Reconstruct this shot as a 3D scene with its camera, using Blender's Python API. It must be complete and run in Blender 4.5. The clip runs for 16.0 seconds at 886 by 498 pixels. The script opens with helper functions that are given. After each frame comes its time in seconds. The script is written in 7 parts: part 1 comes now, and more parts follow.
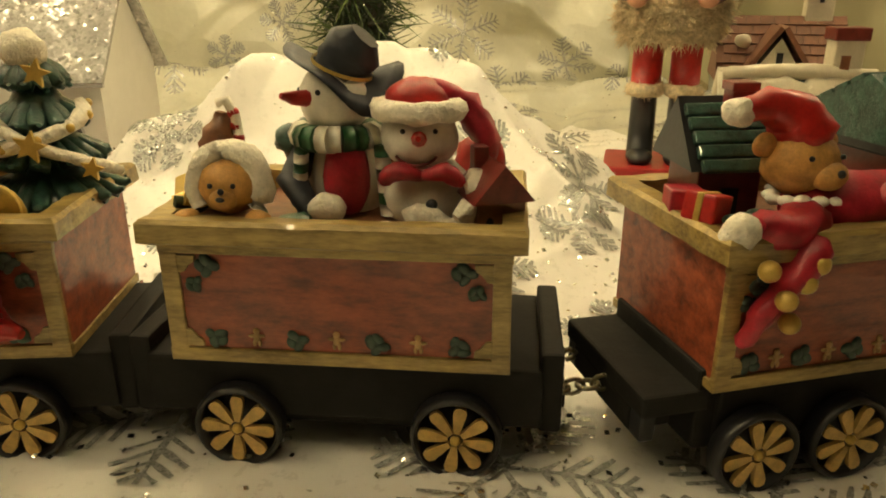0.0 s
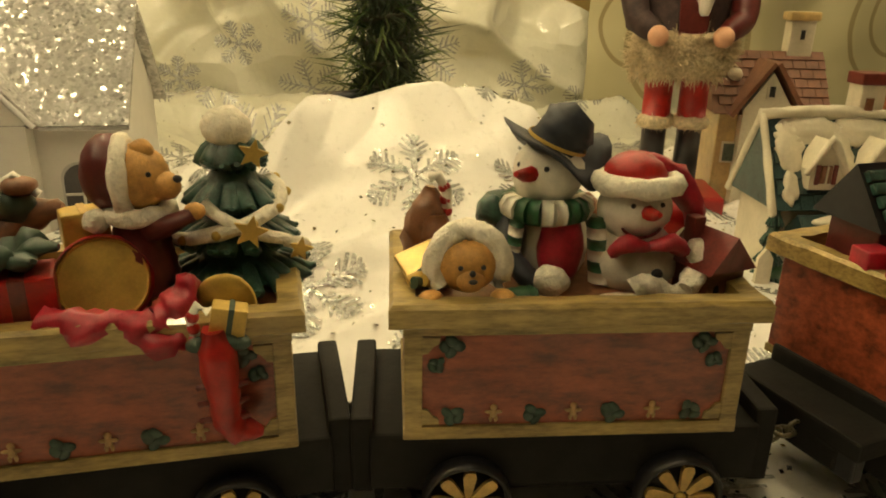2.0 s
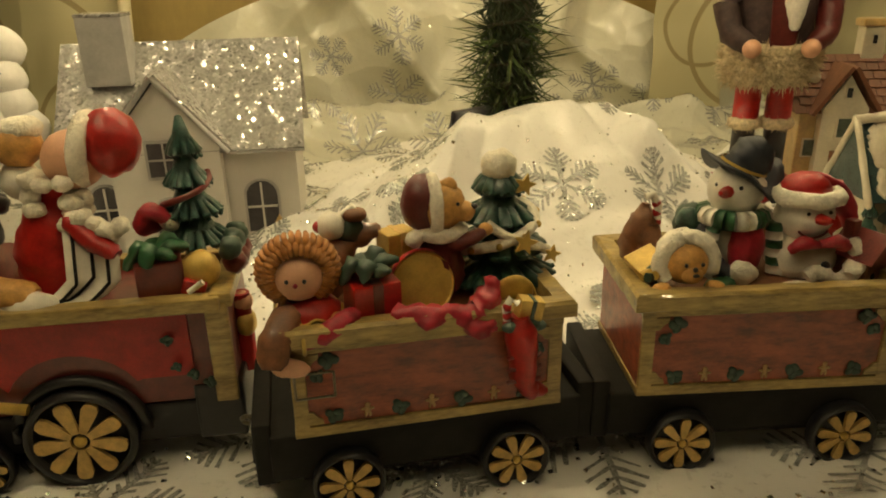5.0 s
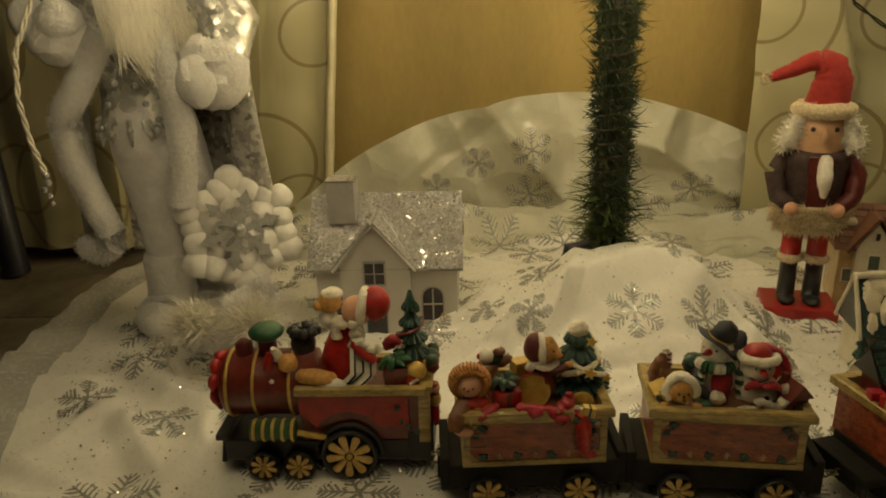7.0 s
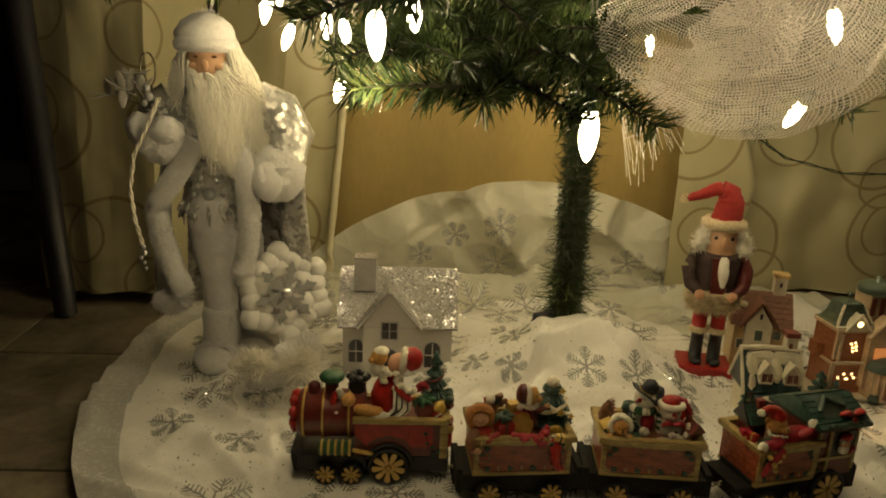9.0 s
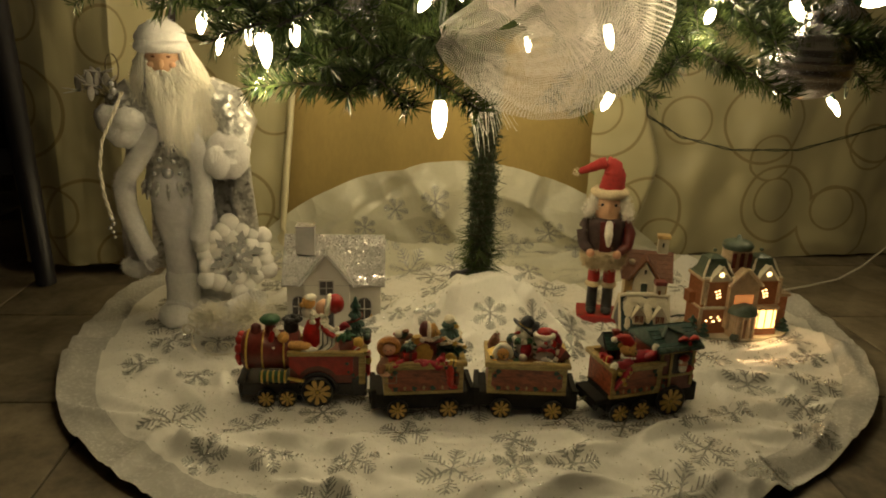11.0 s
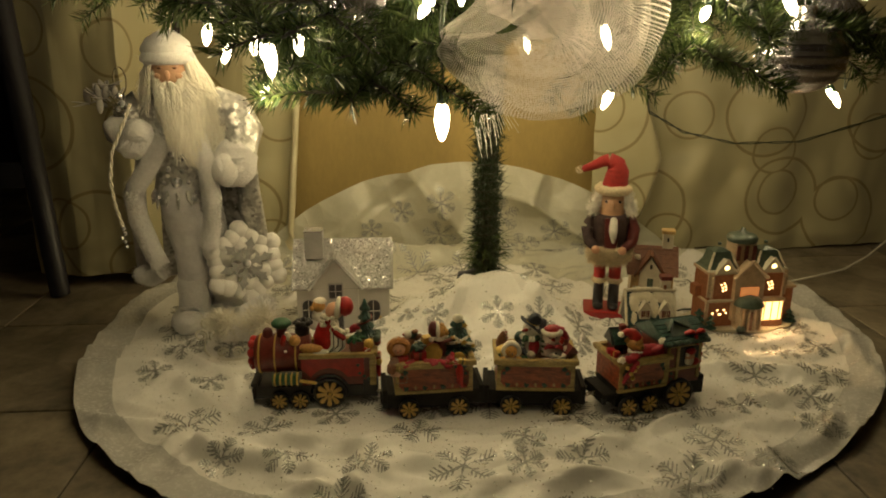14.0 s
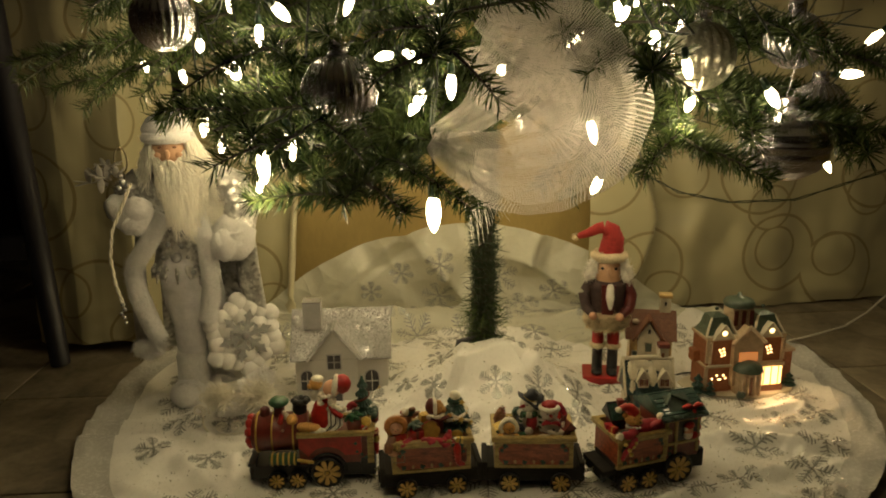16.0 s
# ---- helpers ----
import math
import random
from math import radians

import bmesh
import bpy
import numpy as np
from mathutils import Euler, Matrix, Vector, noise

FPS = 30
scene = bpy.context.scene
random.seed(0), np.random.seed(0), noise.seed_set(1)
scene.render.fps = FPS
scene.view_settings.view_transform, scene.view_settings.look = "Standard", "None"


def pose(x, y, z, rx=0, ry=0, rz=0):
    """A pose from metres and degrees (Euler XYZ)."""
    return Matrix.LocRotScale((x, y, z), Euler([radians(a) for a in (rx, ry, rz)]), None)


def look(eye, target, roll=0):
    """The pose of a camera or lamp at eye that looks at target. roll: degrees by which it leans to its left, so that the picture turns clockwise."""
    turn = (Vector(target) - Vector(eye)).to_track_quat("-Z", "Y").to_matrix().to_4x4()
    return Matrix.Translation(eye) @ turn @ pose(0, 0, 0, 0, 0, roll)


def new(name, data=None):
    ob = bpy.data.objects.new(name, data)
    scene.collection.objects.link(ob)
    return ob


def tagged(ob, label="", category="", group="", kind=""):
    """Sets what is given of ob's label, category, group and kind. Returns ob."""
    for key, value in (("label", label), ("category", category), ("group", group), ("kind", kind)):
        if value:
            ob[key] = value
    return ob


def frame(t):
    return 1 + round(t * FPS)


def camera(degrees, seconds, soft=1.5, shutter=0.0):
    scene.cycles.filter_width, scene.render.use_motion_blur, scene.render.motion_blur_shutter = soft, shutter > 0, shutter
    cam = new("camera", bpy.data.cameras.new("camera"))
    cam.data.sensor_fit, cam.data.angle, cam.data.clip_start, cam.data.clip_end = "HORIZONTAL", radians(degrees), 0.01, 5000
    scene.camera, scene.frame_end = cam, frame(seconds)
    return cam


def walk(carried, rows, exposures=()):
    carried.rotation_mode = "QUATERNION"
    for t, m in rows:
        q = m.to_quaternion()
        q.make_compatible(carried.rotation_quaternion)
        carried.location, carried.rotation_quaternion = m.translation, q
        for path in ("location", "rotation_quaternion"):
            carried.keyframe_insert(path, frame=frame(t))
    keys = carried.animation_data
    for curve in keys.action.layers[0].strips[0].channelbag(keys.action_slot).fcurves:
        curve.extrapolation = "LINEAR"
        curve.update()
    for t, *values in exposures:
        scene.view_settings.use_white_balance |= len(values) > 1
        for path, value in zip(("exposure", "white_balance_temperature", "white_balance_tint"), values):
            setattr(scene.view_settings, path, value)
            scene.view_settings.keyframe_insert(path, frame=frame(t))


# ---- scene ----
from mathutils.kdtree import KDTree

cam = camera(63.2, 16.0, soft=1.9)
METRES, EYE, TILT, LEAN, TURN = 1.1, 0.146, -20.5, 0.0, 0.0
ROWS = [
    (0.0, 0.0, 0.0, 0.0, 0.0, 0.0, -0.0),
    (0.5, -0.02, -0.005, -0.0033, -0.4, 0.07, 0.69),
    (1.0, -0.0403, -0.0081, 0.0064, -2.87, 0.27, 1.41),
    (1.5, -0.07, 0.0029, 0.0152, -7.49, 0.2, 2.25),
    (2.0, -0.0943, 0.0035, 0.0212, -9.13, 0.08, 2.37),
    (2.5, -0.1053, 0.0, 0.0222, -10.95, -0.28, 3.37),
    (3.0, -0.121, -0.0057, 0.0228, -11.93, -0.79, 3.92),
    (3.5, -0.1347, -0.0147, 0.0255, -11.8, -1.01, 3.67),
    (4.0, -0.1435, -0.0323, 0.028, -12.43, -0.95, 3.88),
    (4.5, -0.1675, -0.0419, 0.0244, -10.96, -0.85, 4.36),
    (4.7, -0.1756, -0.0425, 0.0261, -9.633, -0.99, 4.315),
    (6.8, -0.1766, -0.2465, 0.0926, 2.085, 1.004, 1.115),
    (7.0, -0.1884, -0.2764, 0.0998, 2.48, 1.33, 0.89),
    (7.5, -0.2276, -0.3556, 0.1166, -0.04, 1.5, 0.77),
    (8.0, -0.257, -0.4193, 0.1396, -1.4, 1.69, 0.64),
    (8.5, -0.2924, -0.4566, 0.1405, -2.05, 3.3, -0.68),
    (9.0, -0.2641, -0.4955, 0.1325, -2.83, 4.11, -1.4),
    (9.5, -0.209, -0.5397, 0.1246, -4.48, 3.35, -1.08),
    (9.7, -0.1994, -0.5609, 0.1141, -4.457, 2.382, -0.983),
    (12.0, -0.193, -0.6807, 0.0973, -4.33, 4.55, 0.54),
    (12.5, -0.1929, -0.6768, 0.0943, -4.19, 5.17, 0.9),
    (13.0, -0.1941, -0.6765, 0.094, -4.1, 4.27, 0.92),
    (13.5, -0.1951, -0.6762, 0.0925, -3.87, 3.75, 1.07),
    (14.0, -0.1932, -0.6724, 0.093, -3.64, 3.18, 1.23),
    (14.5, -0.1949, -0.6737, 0.0991, -3.53, 2.94, 1.44),
    (15.0, -0.1973, -0.6736, 0.1227, -3.28, 4.35, 1.78),
    (15.5, -0.1905, -0.6741, 0.13, -3.14, 5.31, 2.02),
    (16.0, -0.1826, -0.684, 0.139, -3.27, 6.23, 1.97),
]
EXPOSURES = [(0.0, 0.60), (1.5, 0.44), (3.0, 0.20), (4.7, 0.15), (6.8, -0.58), (9.0, -0.67), (12.0, -0.53), (16.0, -0.56)]
walk(cam, [(t, pose(0, 0, EYE, TILT, LEAN, TURN) @ pose(METRES * x, METRES * y, METRES * z, 90 + pitch, roll, yaw)) for t, x, y, z, yaw, pitch, roll in ROWS], EXPOSURES)

# ---- light: the tree's bulbs, and an added dim fill for the room behind ----
WARM = (1.0, 0.79, 0.42)
LAMP_WATTS = 0.64
ROOM_WATTS = 0.013
world = bpy.data.worlds.new("world")
scene.world = world
world.use_nodes = True
world.node_tree.nodes["Background"].inputs[0].default_value = (0.10, 0.08, 0.06, 1)
world.node_tree.nodes["Background"].inputs[1].default_value = 0.05


def lamp(name, kind, place, watts, colour, size=0.012, target=None):
    data = bpy.data.lights.new(name, kind)
    data.energy, data.color = watts, colour
    if kind == "AREA":
        data.shape, data.size = "DISK", size
    else:
        data.shadow_soft_size = size
    ob = new(name, data)
    ob.matrix_world = look(place, target) if target else Matrix.Translation(place)
    return ob


# unseen fill lamp, stands in for the room's ambient light
lamp("room_fill_light", "AREA", (0.3, -1.3, 2.28), ROOM_WATTS, (1.0, 0.80, 0.52), 0.5, (0.3, -1.2, 0))


# ---- materials ----
def material(name):
    m = bpy.data.materials.new(name)
    m.use_nodes = True
    t = m.node_tree
    return m, t, t.nodes["Principled BSDF"]


def node(t, kind, **values):
    n = t.nodes.new(kind)
    for k, v in values.items():
        n.inputs[k].default_value = v
    return n


def surface(name, colour, rough=0.6, metal=0.0, vary=0.25, scale=60.0, bump=0.25, depth=0.001, second=None, sheen=0.0, coat=0.0, squash=(1, 1, 1), fine=6.0, through_light=0.0):
    """A painted, cast or woven surface: broad stains and fine grain, with relief."""
    m, t, p = material(name)
    link = t.links.new
    co = t.nodes.new("ShaderNodeTexCoord")
    mp = node(t, "ShaderNodeMapping", Scale=squash)
    link(co.outputs["Object"], mp.inputs["Vector"])
    broad = node(t, "ShaderNodeTexNoise", Scale=scale, Detail=4.0, Roughness=0.6)
    grain = node(t, "ShaderNodeTexNoise", Scale=scale * fine, Detail=3.0, Roughness=0.7)
    link(mp.outputs[0], broad.inputs["Vector"])
    link(mp.outputs[0], grain.inputs["Vector"])
    mixed = node(t, "ShaderNodeMath")
    mixed.operation = "MULTIPLY_ADD"
    link(grain.outputs["Fac"], mixed.inputs[0])
    mixed.inputs[1].default_value = 0.45
    link(broad.outputs["Fac"], mixed.inputs[2])
    ramp = t.nodes.new("ShaderNodeValToRGB")
    dark = [c * (1 - vary) for c in colour]
    light = [min(1, c * (1 + vary)) for c in (second or colour)]
    ramp.color_ramp.elements[0].position, ramp.color_ramp.elements[0].color = 0.5, (*dark, 1)
    ramp.color_ramp.elements[1].position, ramp.color_ramp.elements[1].color = 0.95, (*light, 1)
    link(mixed.outputs[0], ramp.inputs["Fac"])
    link(ramp.outputs["Color"], p.inputs["Base Color"])
    rr = node(t, "ShaderNodeMapRange")
    rr.inputs["To Min"].default_value, rr.inputs["To Max"].default_value = max(0.04, rough - 0.12), min(1, rough + 0.12)
    link(grain.outputs["Fac"], rr.inputs["Value"])
    link(rr.outputs[0], p.inputs["Roughness"])
    p.inputs["Metallic"].default_value = metal
    p.inputs["Sheen Weight"].default_value = sheen
    p.inputs["Coat Weight"].default_value = coat
    if bump:
        b = node(t, "ShaderNodeBump", Strength=bump, Distance=depth)
        link(mixed.outputs[0], b.inputs["Height"])
        link(b.outputs[0], p.inputs["Normal"])
    if through_light:
        tr = node(t, "ShaderNodeBsdfTranslucent")
        link(ramp.outputs["Color"], tr.inputs["Color"])
        mx = node(t, "ShaderNodeMixShader", Fac=through_light)
        link(p.outputs[0], mx.inputs[1])
        link(tr.outputs[0], mx.inputs[2])
        link(mx.outputs[0], t.nodes["Material Output"].inputs["Surface"])
    return m


def glitter(name, colour, scale, tilt=0.9, rough=0.25, metal=0.85, vary=0.5):
    """Flakes of glitter, each turned its own way."""
    m, t, p = material(name)
    link = t.links.new
    co = t.nodes.new("ShaderNodeTexCoord")
    v = node(t, "ShaderNodeTexVoronoi", Scale=scale)
    link(co.outputs["Object"], v.inputs["Vector"])
    cen = t.nodes.new("ShaderNodeVectorMath")
    cen.operation = "MULTIPLY_ADD"
    link(v.outputs["Color"], cen.inputs[0])
    cen.inputs[1].default_value = (2 * tilt,) * 3
    cen.inputs[2].default_value = (-tilt,) * 3
    pick = node(t, "ShaderNodeTexWhiteNoise")
    link(v.outputs["Position"], pick.inputs["Vector"])
    power = t.nodes.new("ShaderNodeMath")
    power.operation = "POWER"
    link(pick.outputs["Value"], power.inputs[0])
    power.inputs[1].default_value = 1.4
    off = t.nodes.new("ShaderNodeVectorMath")
    off.operation = "SCALE"
    link(cen.outputs[0], off.inputs[0])
    link(power.outputs[0], off.inputs["Scale"])
    g = t.nodes.new("ShaderNodeNewGeometry")
    add = t.nodes.new("ShaderNodeVectorMath")
    link(g.outputs["Normal"], add.inputs[0])
    link(off.outputs[0], add.inputs[1])
    nrm = t.nodes.new("ShaderNodeVectorMath")
    nrm.operation = "NORMALIZE"
    link(add.outputs[0], nrm.inputs[0])
    link(nrm.outputs[0], p.inputs["Normal"])
    sep = t.nodes.new("ShaderNodeSeparateColor")
    link(v.outputs["Color"], sep.inputs[0])
    mr = t.nodes.new("ShaderNodeMixRGB")
    mr.inputs[1].default_value = (*[c * (1 - vary) for c in colour], 1)
    mr.inputs[2].default_value = (*[min(1, c * (1 + vary)) for c in colour], 1)
    link(sep.outputs[0], mr.inputs[0])
    link(mr.outputs[0], p.inputs["Base Color"])
    p.inputs["Roughness"].default_value, p.inputs["Metallic"].default_value = rough, metal
    return m


def island_leaf(name, colour, second, rough=0.45):
    m, t, p = material(name)
    link = t.links.new
    g = t.nodes.new("ShaderNodeNewGeometry")
    mr = t.nodes.new("ShaderNodeMixRGB")
    mr.inputs[1].default_value, mr.inputs[2].default_value = (*colour, 1), (*second, 1)
    link(g.outputs["Random Per Island"], mr.inputs[0])
    link(mr.outputs[0], p.inputs["Base Color"])
    p.inputs["Roughness"].default_value = rough
    tr = node(t, "ShaderNodeBsdfTranslucent")
    link(mr.outputs[0], tr.inputs["Color"])
    mx = node(t, "ShaderNodeMixShader", Fac=0.15)
    link(p.outputs[0], mx.inputs[1])
    link(tr.outputs[0], mx.inputs[2])
    link(mx.outputs[0], t.nodes["Material Output"].inputs["Surface"])
    return m


def glowing(name, colour, strength):
    m, t, p = material(name)
    p.inputs["Base Color"].default_value = (*colour, 1)
    p.inputs["Emission Color"].default_value = (*colour, 1)
    p.inputs["Emission Strength"].default_value = strength
    p.inputs["Roughness"].default_value = 0.2
    return m


def ring_cloth(name, colour, ring):
    """Satin curtain cloth with stitched rings of several sizes."""
    m, t, p = material(name)
    link = t.links.new
    co = t.nodes.new("ShaderNodeTexCoord")
    wob = node(t, "ShaderNodeTexNoise", Scale=9.0, Detail=2.0)
    link(co.outputs["UV"], wob.inputs["Vector"])
    total = None
    for scale, radius, width, shift in ((3.4, 0.30, 0.011, 0.0), (4.9, 0.25, 0.013, 3.7)):
        mp = node(t, "ShaderNodeMapping", Location=(shift, shift * 0.6, 0))
        link(co.outputs["UV"], mp.inputs["Vector"])
        v = node(t, "ShaderNodeTexVoronoi", Scale=scale, Randomness=0.55)
        v.voronoi_dimensions = "2D"
        link(mp.outputs[0], v.inputs["Vector"])
        sub = t.nodes.new("ShaderNodeMath")
        sub.operation = "SUBTRACT"
        link(v.outputs["Distance"], sub.inputs[0])
        sub.inputs[1].default_value = radius
        ab = t.nodes.new("ShaderNodeMath")
        ab.operation = "ABSOLUTE"
        link(sub.outputs[0], ab.inputs[0])
        lt = t.nodes.new("ShaderNodeMath")
        lt.operation = "LESS_THAN"
        link(ab.outputs[0], lt.inputs[0])
        lt.inputs[1].default_value = width
        if total is None:
            total = lt
        else:
            mx = t.nodes.new("ShaderNodeMath")
            mx.operation = "MAXIMUM"
            link(total.outputs[0], mx.inputs[0])
            link(lt.outputs[0], mx.inputs[1])
            total = mx
    weave = node(t, "ShaderNodeTexNoise", Scale=700.0, Detail=2.0)
    link(co.outputs["UV"], weave.inputs["Vector"])
    base = t.nodes.new("ShaderNodeMixRGB")
    base.inputs[1].default_value = (*[c * 0.8 for c in colour], 1)
    base.inputs[2].default_value = (*[c * 1.15 for c in colour], 1)
    link(wob.outputs["Fac"], base.inputs[0])
    mr = t.nodes.new("ShaderNodeMixRGB")
    link(base.outputs[0], mr.inputs[1])
    mr.inputs[2].default_value = (*ring, 1)
    soft = t.nodes.new("ShaderNodeMath")
    soft.operation = "MULTIPLY"
    link(total.outputs[0], soft.inputs[0])
    soft.inputs[1].default_value = 0.75
    link(soft.outputs[0], mr.inputs[0])
    link(mr.outputs[0], p.inputs["Base Color"])
    p.inputs["Roughness"].default_value = 0.42
    p.inputs["Sheen Weight"].default_value = 0.3
    b = node(t, "ShaderNodeBump", Strength=0.25, Distance=0.0006)
    addh = t.nodes.new("ShaderNodeMath")
    link(weave.outputs["Fac"], addh.inputs[0])
    link(total.outputs[0], addh.inputs[1])
    link(addh.outputs[0], b.inputs["Height"])
    link(b.outputs[0], p.inputs["Normal"])
    return m


def net_cloth(name, colour):
    """Open plastic mesh ribbon: crossed threads with gaps between them."""
    m, t, p = material(name)
    link = t.links.new
    co = t.nodes.new("ShaderNodeTexCoord")
    total = None
    for axis, n in (("X", 420.0), ("Y", 420.0)):
        w = node(t, "ShaderNodeTexWave", Scale=n / 2.4, Distortion=0.6, Detail=2.0)
        w.bands_direction = axis
        w.inputs["Detail Scale"].default_value = 3.0
        link(co.outputs["UV"], w.inputs["Vector"])
        gt = t.nodes.new("ShaderNodeMath")
        gt.operation = "GREATER_THAN"
        link(w.outputs["Fac"], gt.inputs[0])
        gt.inputs[1].default_value = 0.84
        if total is None:
            total = gt
        else:
            mx = t.nodes.new("ShaderNodeMath")
            mx.operation = "MAXIMUM"
            link(total.outputs[0], mx.inputs[0])
            link(gt.outputs[0], mx.inputs[1])
            total = mx
    p.inputs["Base Color"].default_value = (*colour, 1)
    p.inputs["Roughness"].default_value = 0.35
    tl = node(t, "ShaderNodeBsdfTranslucent", Color=(*colour, 1))
    mt = node(t, "ShaderNodeMixShader", Fac=0.4)
    link(p.outputs[0], mt.inputs[1])
    link(tl.outputs[0], mt.inputs[2])
    tp = node(t, "ShaderNodeBsdfTransparent")
    ms = t.nodes.new("ShaderNodeMixShader")
    link(total.outputs[0], ms.inputs[0])
    link(tp.outputs[0], ms.inputs[1])
    link(mt.outputs[0], ms.inputs[2])
    link(ms.outputs[0], t.nodes["Material Output"].inputs["Surface"])
    return m


WALL_TAN = surface("wall_tan", (0.39, 0.285, 0.10), 0.7, vary=0.18, scale=5, bump=0.15, fine=30, squash=(1, 1, 0.35))
WALL_DARK = surface("wall_dark", (0.075, 0.05, 0.045), 0.8, vary=0.2, scale=4, bump=0.1)
CEIL = surface("ceiling_paint", (0.7, 0.66, 0.58), 0.9, vary=0.05, scale=8)
TILE = surface("slate_tile", (0.15, 0.125, 0.09), 0.45, vary=0.45, scale=9, bump=0.3, depth=0.002, second=(0.24, 0.20, 0.14))
GROUT = surface("grout", (0.10, 0.085, 0.065), 0.9, vary=0.2, scale=80)
CURTAIN = ring_cloth("ring_satin", (0.44, 0.40, 0.24), (0.20, 0.15, 0.06))
HEM = surface("hem_lining", (0.70, 0.64, 0.44), 0.6, vary=0.08, scale=40, bump=0.1)
SATIN = surface("white_satin", (0.80, 0.78, 0.73), 0.30, vary=0.05, scale=14, bump=0.12, depth=0.0012, sheen=0.3, fine=14)
SHEER = surface("grey_organza", (0.50, 0.49, 0.46), 0.26, vary=0.10, scale=10, bump=0.15, depth=0.002, sheen=0.4, fine=20)
ORGANZA = surface("white_organza", (0.68, 0.67, 0.55), 0.22, vary=0.08, scale=12, bump=0.15, depth=0.0015, sheen=0.3, fine=18, through_light=0.25)


def crumpled(m, scale, depth):
    """Sharp crumple lines pressed into a thin cloth."""
    t = m.node_tree
    link = t.links.new
    p = t.nodes["Principled BSDF"]
    co = t.nodes.new("ShaderNodeTexCoord")
    nz = node(t, "ShaderNodeTexNoise", Scale=scale * 0.6, Detail=3.0)
    link(co.outputs["Object"], nz.inputs["Vector"])
    ad = t.nodes.new("ShaderNodeMixRGB")
    ad.blend_type = "ADD"
    ad.inputs[0].default_value = 0.10
    link(co.outputs["Object"], ad.inputs[1])
    link(nz.outputs["Color"], ad.inputs[2])
    total = None
    for k in (1.0, 2.3):
        v = node(t, "ShaderNodeTexVoronoi", Scale=scale * k)
        v.feature = "F1"
        link(ad.outputs[0], v.inputs["Vector"])
        if total is None:
            total = v.outputs["Distance"]
        else:
            mm = t.nodes.new("ShaderNodeMath")
            mm.operation = "MULTIPLY_ADD"
            link(v.outputs["Distance"], mm.inputs[0])
            mm.inputs[1].default_value = 0.4
            link(total, mm.inputs[2])
            total = mm.outputs[0]
    b = node(t, "ShaderNodeBump", Strength=0.8, Distance=depth)
    link(total, b.inputs["Height"])
    old = p.inputs["Normal"].links[0].from_socket
    link(old, b.inputs["Normal"])
    link(b.outputs[0], p.inputs["Normal"])


crumpled(ORGANZA, 7.0, 0.034)
crumpled(SATIN, 6.0, 0.006)
crumpled(SHEER, 7.0, 0.012)
SILVER_FLAKE = glitter("silver_glitter", (0.50, 0.50, 0.47), 1300, 0.8, 0.22, 0.35, 0.5)
ROOF_GLITTER = glitter("roof_glitter", (0.47, 0.455, 0.44), 520, 0.7, 0.13, 0.35, 0.16)
SPARK = glitter("loose_glitter", (0.95, 0.95, 0.92), 500, 0.7, 0.24, 1.0, 0.05)
NEEDLE = island_leaf("pine_needle", (0.012, 0.032, 0.012), (0.125, 0.165, 0.056), 0.26)
NEEDLE_DARK = island_leaf("garland_needle", (0.012, 0.030, 0.012), (0.050, 0.070, 0.030))
TWIG = surface("twig_wire", (0.05, 0.045, 0.025), 0.7, vary=0.3, scale=200)
BULB = glowing("lit_bulb", (1.0, 0.80, 0.46), 38.0)
SOCKET = surface("socket_green", (0.015, 0.05, 0.025), 0.4, vary=0.2, scale=200)
WIRE_DARK = surface("wire_green", (0.02, 0.03, 0.015), 0.5, vary=0.2, scale=200)
WIRE_WHITE = surface("wire_white", (0.75, 0.72, 0.62), 0.4, vary=0.05, scale=200)
NET = net_cloth("mesh_ribbon", (0.88, 0.82, 0.78))
RIBBON_THREAD = surface("ribbon_thread", (0.80, 0.76, 0.70), 0.35, vary=0.1, scale=200, bump=0.0)
BAUBLE = surface("bauble_silver", (0.78, 0.76, 0.82), 0.24, 0.85, vary=0.1, scale=120, bump=0.05)
BAUBLE_GLIT = glitter("bauble_glitter", (0.62, 0.60, 0.50), 420, 0.5, 0.3, 0.8, 0.3)
BLACK_METAL = surface("black_enamel", (0.018, 0.017, 0.024), 0.4, vary=0.2, scale=60)


